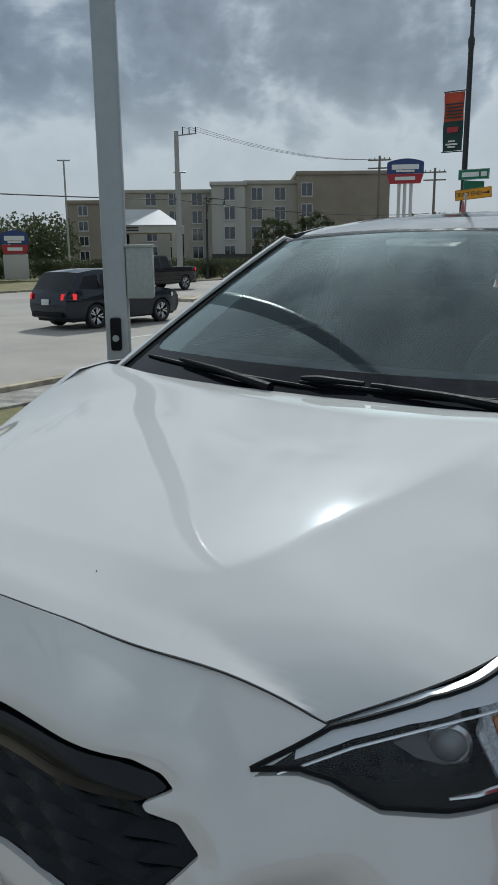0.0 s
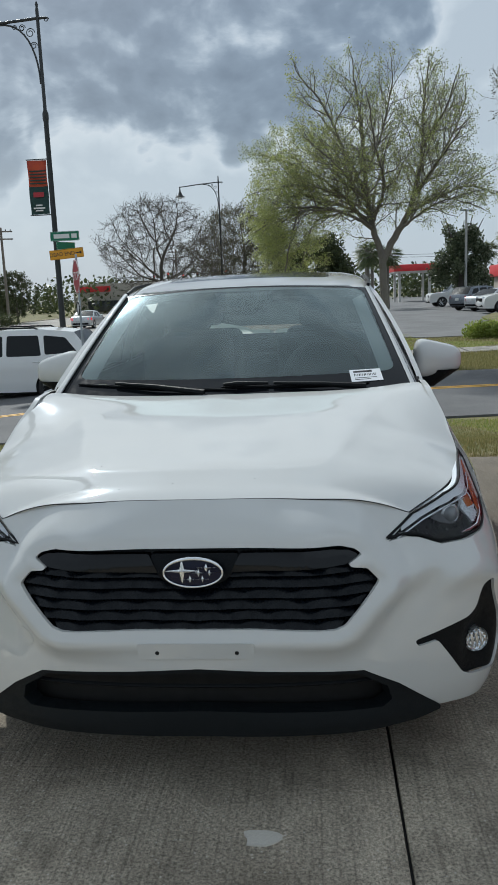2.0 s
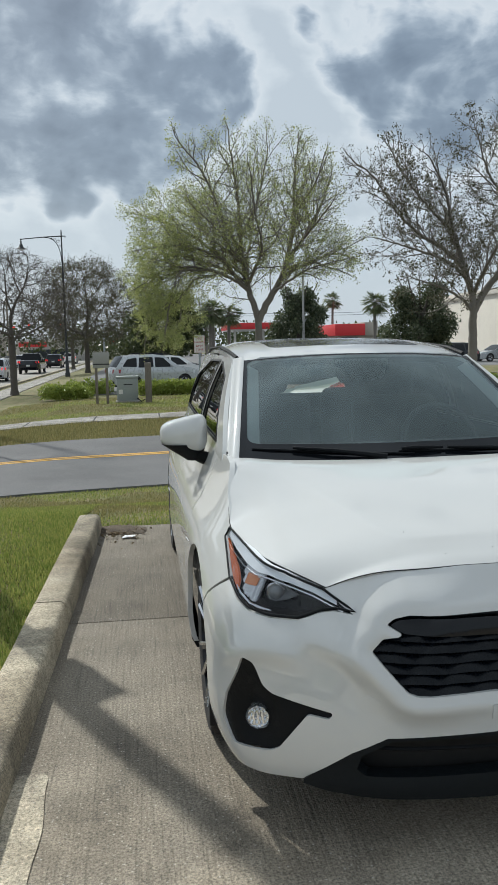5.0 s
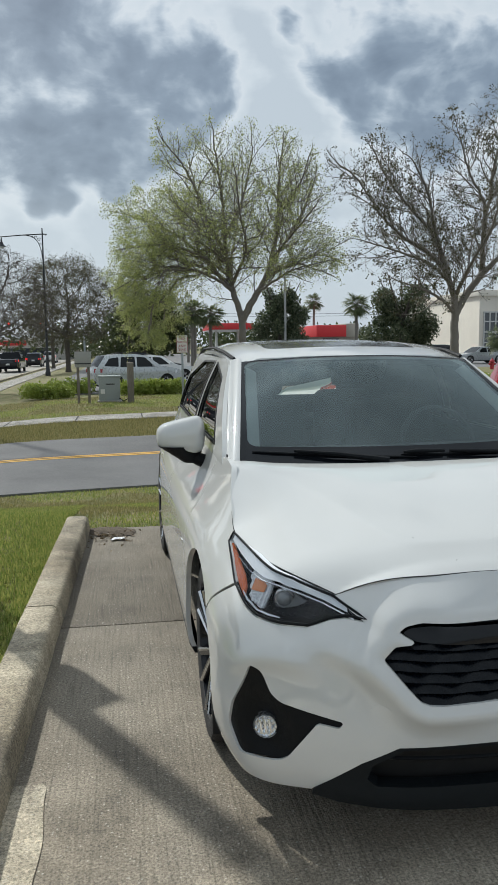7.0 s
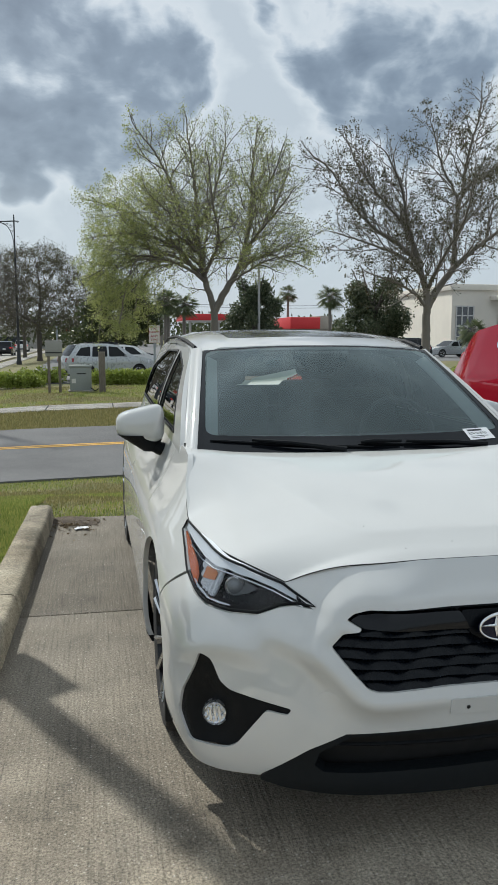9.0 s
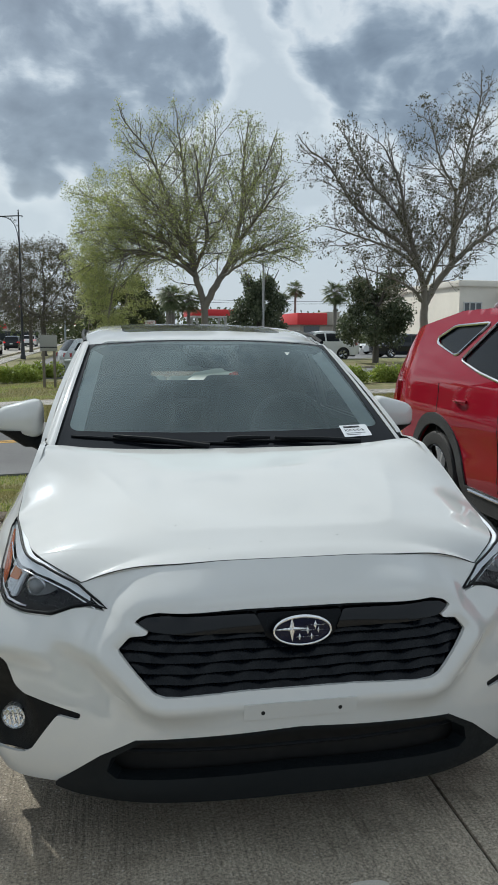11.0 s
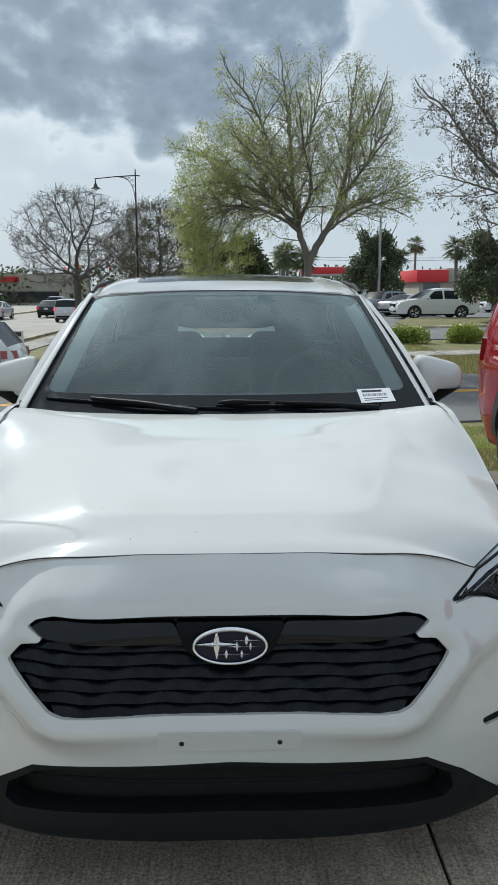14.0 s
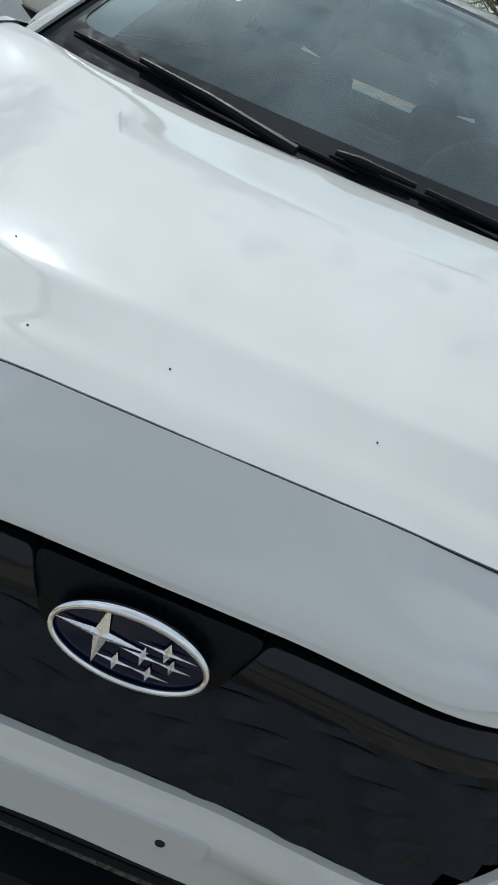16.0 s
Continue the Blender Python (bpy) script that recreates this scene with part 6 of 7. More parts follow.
def wire(a, b, sag, r=.018):
    a, b = Vector(a), Vector(b)
    pts = [a.lerp(b, k / 16) - Vector((0, 0, sag * 4 * (k / 16) * (1 - k / 16))) for k in range(17)]
    t = thing("overhead_wire", pose(0, 0, 0), "thin dark overhead wire between poles", "wire", "wires")
    part("strand", tube(pts, r, 4), M_INK, t)


for dz, dx in ((10.15, .35), (10.15, .7), (10.15, 1.05)):
    wire((-34.9 + dx, 42.4 + dx * .73, dz - .9), (-37.2 + dx, 78, 10.3), .8, .012)
wire((-34.9, 42.4, 4.6), (-34, 84, 4.9), .5, .035)
wire((-34.9, 42.4, 4.6), (-37, -30, 5.4), .7, .035)
for h in (8.9, 8.4):
    wire((-20.5, 120, h), (-4, 150, h - .4), .5, .03)
    wire((-4, 150, h - .4), (60, 165, h - .4), .8, .03)

# far traffic signals over the crossing
for y, x0, x1 in ((132, -7, -27), (138, -35, -14)):
    t = thing("traffic_signal", at_land(x0, y), "traffic signal mast with hanging signal heads", "traffic signal", "signals")
    d = x1 - x0
    part("shaft", lathe([(.18, 0), (.14, 6.3), (.0001, 6.4)], 10), M_GALV, t)
    part("mast_arm", tube([(0, 0, 6.0), (d, 0, 6.3)], [.12, .07], 8), M_GALV, t)
    for k in (.35, .6, .85):
        hd = part("signal_head", box(d * k - .2, -.2, 5.3, d * k + .2, .1, 6.3, .04), M_POLEBLK, t)
        part("red_light", moved(lathe([(.0001, 0), (.13, 0), (.13, .05), (.0001, .05)], 12, "y"), pose(d * k, -.25, 6.08)), material("red_signal", (.9, .03, .02), .3, emit=2.0), hd)

# ---------------------------------------------------------------- buildings
M_STUCCO = [material("stucco_" + n, c, .9, grain=.12, scale=.4, second=c2, detail_scale=20, bump=.2, bump_scale=40) for n, c, c2 in
            (("tan", (.30, .255, .205), (.265, .225, .18)), ("beige", (.42, .39, .335), (.37, .345, .295)), ("pale", (.48, .465, .43), (.43, .415, .385)), ("white", (.78, .73, .64), (.72, .67, .59)))]
M_WIN = material("window_glass", (.03, .035, .042), .08, coat=1.0, grain=.1)
M_WINFRAME = material("pale_window_frame", (.55, .54, .52), .6, grain=.1)
M_ROOFW = material("pale_metal_roof", (.58, .59, .60), .35, .3, grain=.1)
M_REDROOF = material("red_fascia", (.60, .03, .035), .5, grain=.1, scale=2)


def wall_block(parent, x0, x1, y0, y1, h, mat, cols, rows, first, rise, ww=1.5, wh=1.7, cornice=.35):
    """A block of a building with framed windows set into its front."""
    wl = part("wall", box(x0, y0, -1.2, x1, y1, h), mat, parent, smooth=0)
    part("cornice", box(x0 - .25, y0 - .25, h - cornice, x1 + .25, y1 + .25, h + .18, .05), mat, wl)
    for c in cols:
        for r in range(rows):
            z = first + rise * r
            wn = part("window", box(c - ww / 2, y0 - .06, z, c + ww / 2, y0 + .1, z + wh), M_WIN, wl, smooth=0)
            for a, b, d, e in ((-ww / 2 - .1, -ww / 2, -.1, wh + .1), (ww / 2, ww / 2 + .1, -.1, wh + .1), (-ww / 2 - .1, ww / 2 + .1, -.16, 0), (-ww / 2 - .1, ww / 2 + .1, wh, wh + .1), (-.04, .04, 0, wh)):
                part("frame", box(c + a, y0 - .13, z + d, c + b, y0 - .03, z + e), M_WINFRAME, wn, smooth=0)
    return wl


F = Vector((-.578, .816, 0))
hotel = thing("hotel", pose(.98 + F.x * 120, -.57 + F.y * 120, -1.0, 0, 0, 35.3), "four-storey tan and beige hotel with rows of windows", "building")
wall_block(hotel, 7.9, 21.2, -1.5, 14, 12.9, M_STUCCO[0], (9.2, ), 4, 1.0, 2.9)
wall_block(hotel, .3, 7.9, 0, 14, 11.8, M_STUCCO[1], (2.0, 5.4), 4, 1.0, 2.75)
wall_block(hotel, -4.6, .3, -1.0, 14, 11.6, M_STUCCO[2], (-2.0, ), 4, 1.0, 2.75)
wall_block(hotel, -18.5, -4.6, 4, 18, 10.9, M_STUCCO[1], (-7, -10.5, -14), 4, 1.0, 2.6)
wall_block(hotel, -26.5, -18.5, 3, 18, 9.4, M_STUCCO[0], (-24.2, ), 4, .8, 2.2, 1.3, 1.3)
part("base_course", box(-4.7, -2.2, 0, 21.4, -1.2, 1.6), material("dark_plinth", (.06, .055, .05), .8, grain=.2), hotel)
porch = thing("hotel_porch", pose(.98 + F.x * 88, -.57 + F.y * 88, 0, 0, 0, 35.3), "hotel entrance porch with a pale pitched roof", "porch")
bm = bmesh.new()
pv = [bm.verts.new(p) for p in ((-14.5, 0, 3.9), (-7.0, 0, 3.9), (-14.5, 9, 3.9), (-7.0, 9, 3.9), (-13.6, 1.0, 5.6), (-9.5, 4, 5.7), (-13.6, 8, 5.6))]
for f in ((0, 1, 5, 4), (1, 3, 5), (3, 2, 6, 5), (2, 0, 4, 6), (4, 5, 6), (0, 2, 3, 1)):
    bm.faces.new([pv[i] for i in f])
part("roof", bm, M_ROOFW, porch, smooth=0)
part("fascia", box(-14.4, .15, 3.1, -7.1, 8.9, 3.88), M_STUCCO[2], porch, smooth=0)
for x in (-14, -7.5):
    for y in (.5, 8.5):
        # rear columns are near-black, the shade under the porch roof put into the colour
        part("column", box(x - .35, y - .35, -1.0, x + .35, y + .35, 3.1, .03), M_DARK if y > 1 else M_STUCCO[1], porch)
for k in (0, 1):
    part("bar", box(-13.2, .10, 3.55 - .28 * k, -11.4, .14, 3.72 - .28 * k), M_INK, porch, smooth=0)


def blob_sign(name, m, w, h, poles, label):
    t = thing(name, m, label, "sign")
    top = [(-w / 2, -h * .1), (-w / 2, h * .34)] + [(-w * .42 + w * .84 * k / 8, h * (.40 + .10 * math.sin(math.pi * k / 8))) for k in range(9)] + [(w / 2, h * .34), (w / 2, -h * .1)]
    part("upper_panel", flat(top[::-1], 0, .5, "xz"), M_SIGNBLUE, t, smooth=0)
    part("lower_panel", flat([(-w * .42, -h * .5), (w * .42, -h * .5), (w * .5, -h * .12), (-w * .5, -h * .12)], .02, .46, "xz"), M_SIGNRED, t, smooth=0)
    for z, bw, bh in ((.16, .74, .20), (.0, .5, .08), (-.30, .55, .14)):
        part("bar", box(-w * bw / 2, -.06, h * (z - bh / 2), w * bw / 2, 0, h * (z + bh / 2)), M_SIGNWHITE, t, smooth=0)
    for x in poles:
        part("leg", tube([(x, .25, -m.translation.z - .95), (x, .25, -h * .3)], .16, 8), M_WINFRAME, t)
    return t


blob_sign("pylon_sign", pose(-32.3, 73.6, 8.5, 0, 0, 22), 3.5, 2.3, (-.55, .0, .6), "blue and red hotel pylon sign on three legs")
blob_sign("monument_sign", pose(-47.6, 38.6, 1.95, 0, 0, 50), 1.95, 1.7, (), "blue and red hotel monument sign on a pale base")
part("base", box(-.9, 0, -2.7, .9, .5, -.9, .05), M_STUCCO[2], bpy.data.objects["monument_sign"])

store = thing("white_store", at_land(30.6, 80) @ Matrix.Diagonal((1.28, 1.28, 1.28, 1)), "pale stucco store with tall paned windows", "building")
wall_block(store, 5.7, 30, 0, 20, 5.7, M_STUCCO[3], (), 0, 0, 0)
for c in (6.9, 10.9, 13.4, 16):
    wn = part("window", box(c - .8, -.08, .5, c + .8, .1, 4.0), M_WIN, store, smooth=0)
    for a in (-.8, -.27, .27, .8):
        part("frame", box(c + a - .05, -.14, .5, c + a + .05, -.04, 4.0), M_WINFRAME, wn, smooth=0)
    for z in (.5, 1.4, 2.3, 3.2, 4.0):
        part("frame", box(c - .85, -.145, z - .05, c + .85, -.045, z + .05), M_WINFRAME, wn, smooth=0)
part("canopy", box(9.2, -1.6, 4.5, 18, 0, 4.9, .05), M_STUCCO[3], store)
kiosk = thing("kiosk_building", at_land(23.3, 95) @ Matrix.Diagonal((1.08, 1.5, 1.33, 1)), "low tan kiosk with a bright red roof fascia", "building")
part("wall", box(.4, .4, 0, 5.0, 6, 2.2), M_STUCCO[1], kiosk, smooth=0)
part("red_roof", box(0, 0, 2.05, 3.6, 6.5, 3.15, .05), M_REDROOF, kiosk)
part("parapet", box(3.6, .2, 2.0, 5.2, 6.5, 3.3, .05), M_STUCCO[1], kiosk)
part("window", box(.9, .32, .9, 2.8, .44, 1.9), M_WIN, kiosk, smooth=0)
can = thing("fuel_canopy", at_land(10.3, 98) @ Matrix.Diagonal((.62, 1.5, 1.26, 1)), "red-edged filling-station canopy on steel columns", "canopy")
part("deck", box(0, 0, 3.0, 9.0, 7, 3.65, .05), M_REDROOF, can)
part("soffit", box(.1, .1, 2.92, 8.9, 6.9, 3.0), M_SIGNWHITE, can, smooth=0)
for x in (1.5, 7.5):
    for y in (1.5, 5.5):
        part("column", box(x - .2, y - .2, 0, x + .2, y + .2, 2.95), M_WINFRAME, can, smooth=0)
for x, y, w, h, mt in ((-24, 150, 14, 4, 2), (-8, 175, 18, 4.5, 1), (-40, 130, 16, 5, 1)):
    t = thing("far_shop", at_land(x, y), "low pale shop far along the road", "building", "far shops")
    part("wall", box(0, 0, 0, w, 10, h), M_STUCCO[mt], t, smooth=0)
    part("sign_band", box(.5, -.15, h - 1.3, w * .4, 0, h - .4), M_REDROOF, t, smooth=0)
    part("window", box(w * .15, -.1, .4, w * .8, 0, 2.2), M_WIN, t, smooth=0)


# ---------------------------------------------------------------- trees, hedges, grass
def leaf_material(name, a, b):
    m = material(name, a, .45, grain=.0, scale=.6)
    nt = m.node_tree
    bs = nt.nodes["Principled BSDF"]
    g = nt.nodes.new("ShaderNodeNewGeometry")
    c = mix(nt, g.outputs["Random Per Island"], a, b)
    nt.links.new(c, bs.inputs["Base Color"])
    tr = nt.nodes.new("ShaderNodeBsdfTranslucent")
    nt.links.new(c, tr.inputs[0])
    mx = nt.nodes.new("ShaderNodeMixShader")
    mx.inputs[0].default_value = .35
    out = nt.nodes["Material Output"]
    nt.links.new(bs.outputs[0], mx.inputs[1])
    nt.links.new(tr.outputs[0], mx.inputs[2])
    nt.links.new(mx.outputs[0], out.inputs[0])
    return m


M_BARK = material("grey_bark", (.21, .19, .165), .9, grain=.4, scale=6, bump=.8, bump_scale=60)
M_BARKD = material("dark_bark", (.10, .088, .075), .9, grain=.4, scale=6, bump=.8, bump_scale=60)
M_LEAF_Y = leaf_material("spring_leaves", (.27, .32, .09), (.50, .52, .21))
M_LEAF_D = leaf_material("sparse_olive_leaves", (.05, .055, .022), (.11, .095, .045))
M_LEAF_G = leaf_material("glossy_dark_leaves", (.025, .045, .018), (.17, .19, .11))
M_LEAF_B = leaf_material("bright_hedge_leaves", (.20, .27, .04), (.38, .43, .10))
M_LEAF_O = leaf_material("oak_leaves", (.035, .05, .018), (.085, .10, .035))
M_PALM = leaf_material("palm_fronds", (.085, .12, .055), (.20, .22, .11))


class Sheet:
    """Vertices and faces gathered for one mesh."""
    def __init__(self):
        self.v, self.f = [], []

    def tube(self, pts, radii, n):
        base, ref = len(self.v), None
        for i, p in enumerate(pts):
            d = (pts[min(i + 1, len(pts) - 1)] - pts[max(i - 1, 0)]).normalized()
            ref = ref or (Vector((0, 0, 1)) if abs(d.z) < .9 else Vector((1, 0, 0)))
            a = d.cross(ref).normalized()
            b = a.cross(d)
            ref = b
            for k in range(n):
                t = 2 * math.pi * k / n
                self.v.append(p + (a * math.cos(t) + b * math.sin(t)) * radii[i])
        for i in range(len(pts) - 1):
            for k in range(n):
                self.f.append((base + i * n + k, base + i * n + (k + 1) % n, base + (i + 1) * n + (k + 1) % n, base + (i + 1) * n + k))

    def leaf(self, p, size, rng, up=.3):
        d = Vector((rng.gauss(0, 1), rng.gauss(0, 1), rng.gauss(0, 1) - up)).normalized()
        s = d.orthogonal().normalized()
        s.rotate(Matrix.Rotation(rng.random() * 6.28, 3, d))
        k = len(self.v)
        self.v += [p, p + d * size * .5 + s * size * .28, p + d * size, p + d * size * .5 - s * size * .28]
        self.f.append((k, k + 1, k + 2, k + 3))


def leaf_cloud(points, size, rs, up=.3):
    """Many small four-cornered leaves at points, each turned its own way; gives vertices and faces."""
    n = len(points)
    d = rs.normal(size=(n, 3)) - (0, 0, up)
    d /= np.linalg.norm(d, axis=1)[:, None]
    s = np.cross(d, rs.normal(size=(n, 3)))
    s /= np.linalg.norm(s, axis=1)[:, None]
    z = (size * rs.uniform(.6, 1.3, n))[:, None]
    v = np.stack([points, points + d * z * .5 + s * z * .28, points + d * z, points + d * z * .5 - s * z * .28], 1)
    return v.reshape(-1, 3).tolist(), np.arange(4 * n).reshape(-1, 4).tolist()


def tree(name, label, m, seed, top, low, half, fork, trunk_r, marks, stride, leaf_mat, leaf_n, leaf_size, bark, droop=.1, twig=.45, bias=None, lean=0.0,
         squash=1.0, group="", shell=.5):
    """A broad tree whose branches grow towards points strewn through its crown, with twigs and leaves on the thin ends."""
    rs = np.random.RandomState(seed)
    # the crown: a lopsided dome between low and top
    goal = []
    while len(goal) < marks:
        h, a, q = rs.random_sample(), rs.random_sample() * 2 * math.pi, rs.random_sample() ** shell
        w = half * math.sin(math.pi * (.16 + .76 * h)) ** .75 * (1 + .34 * noise.noise((math.cos(a) * 1.3 + seed, math.sin(a) * 1.3, h * 2.6)))
        goal.append((lean * 2 + w * q * math.cos(a), w * q * math.sin(a) * squash, low + (top - low) * h - droop * 2.5 * q * q * (1 - h)))
    goal = np.array(goal)
    pos = [np.array((lean * fork * k / 6 / 2, 0.0, fork * k / 6)) for k in range(7)]
    par = [-1] + list(range(6))
    kids = [1] * 6 + [0]
    near, best = np.full(len(goal), 9e9), np.zeros(len(goal), int)

    def meet(i0):
        p = np.array(pos[i0:])
        dd = np.linalg.norm(goal[:, None] - p[None], axis=2)
        k = dd.argmin(1)
        v = dd[np.arange(len(goal)), k]
        ok = v < near
        near[ok], best[ok] = v[ok], k[ok] + i0
    meet(5)
    live = np.ones(len(goal), bool)
    for turn in range(140):
        pull = {}
        for g in np.nonzero(live & (near < (9 if turn < 8 else stride * 7)))[0]:
            v = goal[g] - pos[best[g]]
            pull.setdefault(best[g], []).append(v / (np.linalg.norm(v) + 1e-6))
        start = len(pos)
        for i, vs in pull.items():
            if kids[i] > 2:
                continue
            v = np.mean(vs, 0) + rs.normal(size=3) * .08 + (pos[i] - pos[par[i]]) / stride * (.75 if i > 6 else .1)
            pos.append(pos[i] + v / (np.linalg.norm(v) + 1e-6) * stride)
            par.append(i)
            kids.append(0)
            kids[i] += 1
        if len(pos) == start:
            break
        meet(start)
        live &= near > stride * 1.15
    n = len(pos)
    flow = np.zeros(n)
    for i in range(n - 1, 0, -1):
        flow[i] = max(flow[i], 1.0)
        flow[par[i]] += flow[i]
    rad = np.maximum(trunk_r * (flow / flow[1]) ** .53, .0065)
    rad[0] = trunk_r * 1.4
    P = [Vector(p) for p in pos]
    wood = Sheet()
    main = {}
    for i in range(1, n):
        if par[i] not in main or flow[i] > flow[main[par[i]]]:
            main[par[i]] = i
    for i in range(n):
        if i == 0 or main[par[i]] != i:
            chain = [par[i], i] if i else [0]
            while chain[-1] in main:
                chain.append(main[chain[-1]])
            if len(chain) > 1:
                rr = [rad[k] for k in chain]
                rr[0] = min(rr[0], rr[1] * 1.25) if i else rr[0]
                wood.tube([P[k] for k in chain], rr, 10 if rr[0] > .09 else 6 if rr[0] > .03 else 4)
    # twigs on the thin wood, and the leaves along them
    thin = [i for i in range(7, n) if rad[i] < .022]
    mid = Vector((lean * 2, 0, (low + top) / 2))
    spots = []
    for i in thin:
        for _ in range(3 if kids[i] else 5):
            out = (P[i] - P[par[i]]).normalized() * .8 + Vector(rs.normal(size=3) * .55) + Vector((0, 0, -droop))
            tip = P[i] + out.normalized() * twig * rs.uniform(.5, 1.2)
            bend = P[i].lerp(tip, .5) + Vector(rs.normal(size=3) * .03)
            wood.tube([P[i], bend, tip], [.0065, .0055, .0035], 3)
            spots += [P[i].lerp(bend, .7), bend, bend.lerp(tip, .5), tip]
    t = thing(name, m, label, "tree", group)
    raw("trunk", [tuple(v) for v in wood.v], wood.f, bark, t, smooth=True)
    if leaf_n:
        sp = np.array(spots)
        pick = sp[rs.randint(0, len(sp), leaf_n)]
        if bias:
            pick = pick[rs.random_sample(len(pick)) < np.array([bias(p) for p in pick])]
        lv, lf = leaf_cloud(pick + rs.normal(size=pick.shape) * .09, leaf_size, rs)
        raw("crown", lv, lf, leaf_mat, t)
    return t


def clump(name, label, m, seed, blobs, leaf_mat, n, size, trunk=None, category="tree", group=""):
    """A dense crown or bush: leaves thick on and under the skin of several overlapping lobes."""
    rng = random.Random(seed)
    leaves = Sheet()
    tot = sum(r * r for *_, r in blobs)
    for cx, cy, cz, r in blobs:
        for _ in range(int(n * r * r / tot)):
            d = Vector((rng.gauss(0, 1), rng.gauss(0, 1), rng.gauss(0, 1))).normalized()
            q = Vector((cx, cy, cz)) + d * r * (rng.random() ** .30) * (1 + .22 * noise.noise(d * 2.3 + Vector((seed, cx, cz))))
            if q.z > .02:
                leaves.leaf(q, size * rng.uniform(.6, 1.3), rng, -.1)
    t = thing(name, m, label, category, group)
    if trunk:
        w = Sheet()
        r, h = trunk
        w.tube([Vector((0, 0, -.1)), Vector((.03, 0, h * .5)), Vector((0, 0, h))], [r * 1.3, r, r * .8], 8)
        for k in range(5):
            a = 6.28 * k / 5
            w.tube([Vector((0, 0, h * .85)), Vector((math.cos(a) * h * .2, math.sin(a) * h * .2, h * 1.2)), Vector((math.cos(a) * h * .4, math.sin(a) * h * .4, h * 1.6))], [r * .5, r * .35, r * .15], 6)
        raw("trunk", [tuple(v) for v in w.v], w.f, M_BARKD, t, smooth=True)
    raw("crown" if category == "tree" else "leaves", [tuple(v) for v in leaves.v], leaves.f, leaf_mat, t)
    return t


def palm(m, seed, h, label="cabbage palm with a ragged round head of fronds"):
    rng = random.Random(seed)
    w, lv = Sheet(), Sheet()
    w.tube([Vector((.02 * math.sin(k), 0, h * k / 8 - .1)) for k in range(9)], [.15 + .02 * math.sin(k * 2.7) for k in range(9)], 9)
    for k in range(64):
        a, el = rng.random() * 6.28, rng.uniform(-1.0, 1.25)
        d = Vector((math.cos(a) * math.cos(el), math.sin(a) * math.cos(el), math.sin(el)))
        p = Vector((0, 0, h))
        L = rng.uniform(.5, .9)
        mid = p + d * L
        s = d.cross(Vector((0, 0, 1)))
        s = s.normalized() if s.length > .05 else Vector((1, 0, 0))
        up = s.cross(d)
        for j in range(11):
            ang = (j - 5) * .24
            e = d * math.cos(ang) + s * math.sin(ang)
            tip = mid + e * .75 + Vector((0, 0, -.22 - .2 * abs(j - 5) / 5))
            q = len(lv.v)
            o = up * .025 + s * .05
            lv.v += [mid - o, mid + o, tip]
            lv.f.append((q, q + 1, q + 2))
        w.tube([p, mid], [.02, .012], 3)
    t = thing("palm_tree", m, label, "palm tree", "palms")
    raw("trunk", [tuple(v) for v in w.v], w.f, M_BARK, t, smooth=True)
    raw("crown", [tuple(v) for v in lv.v], lv.f, M_PALM, t)
    return t


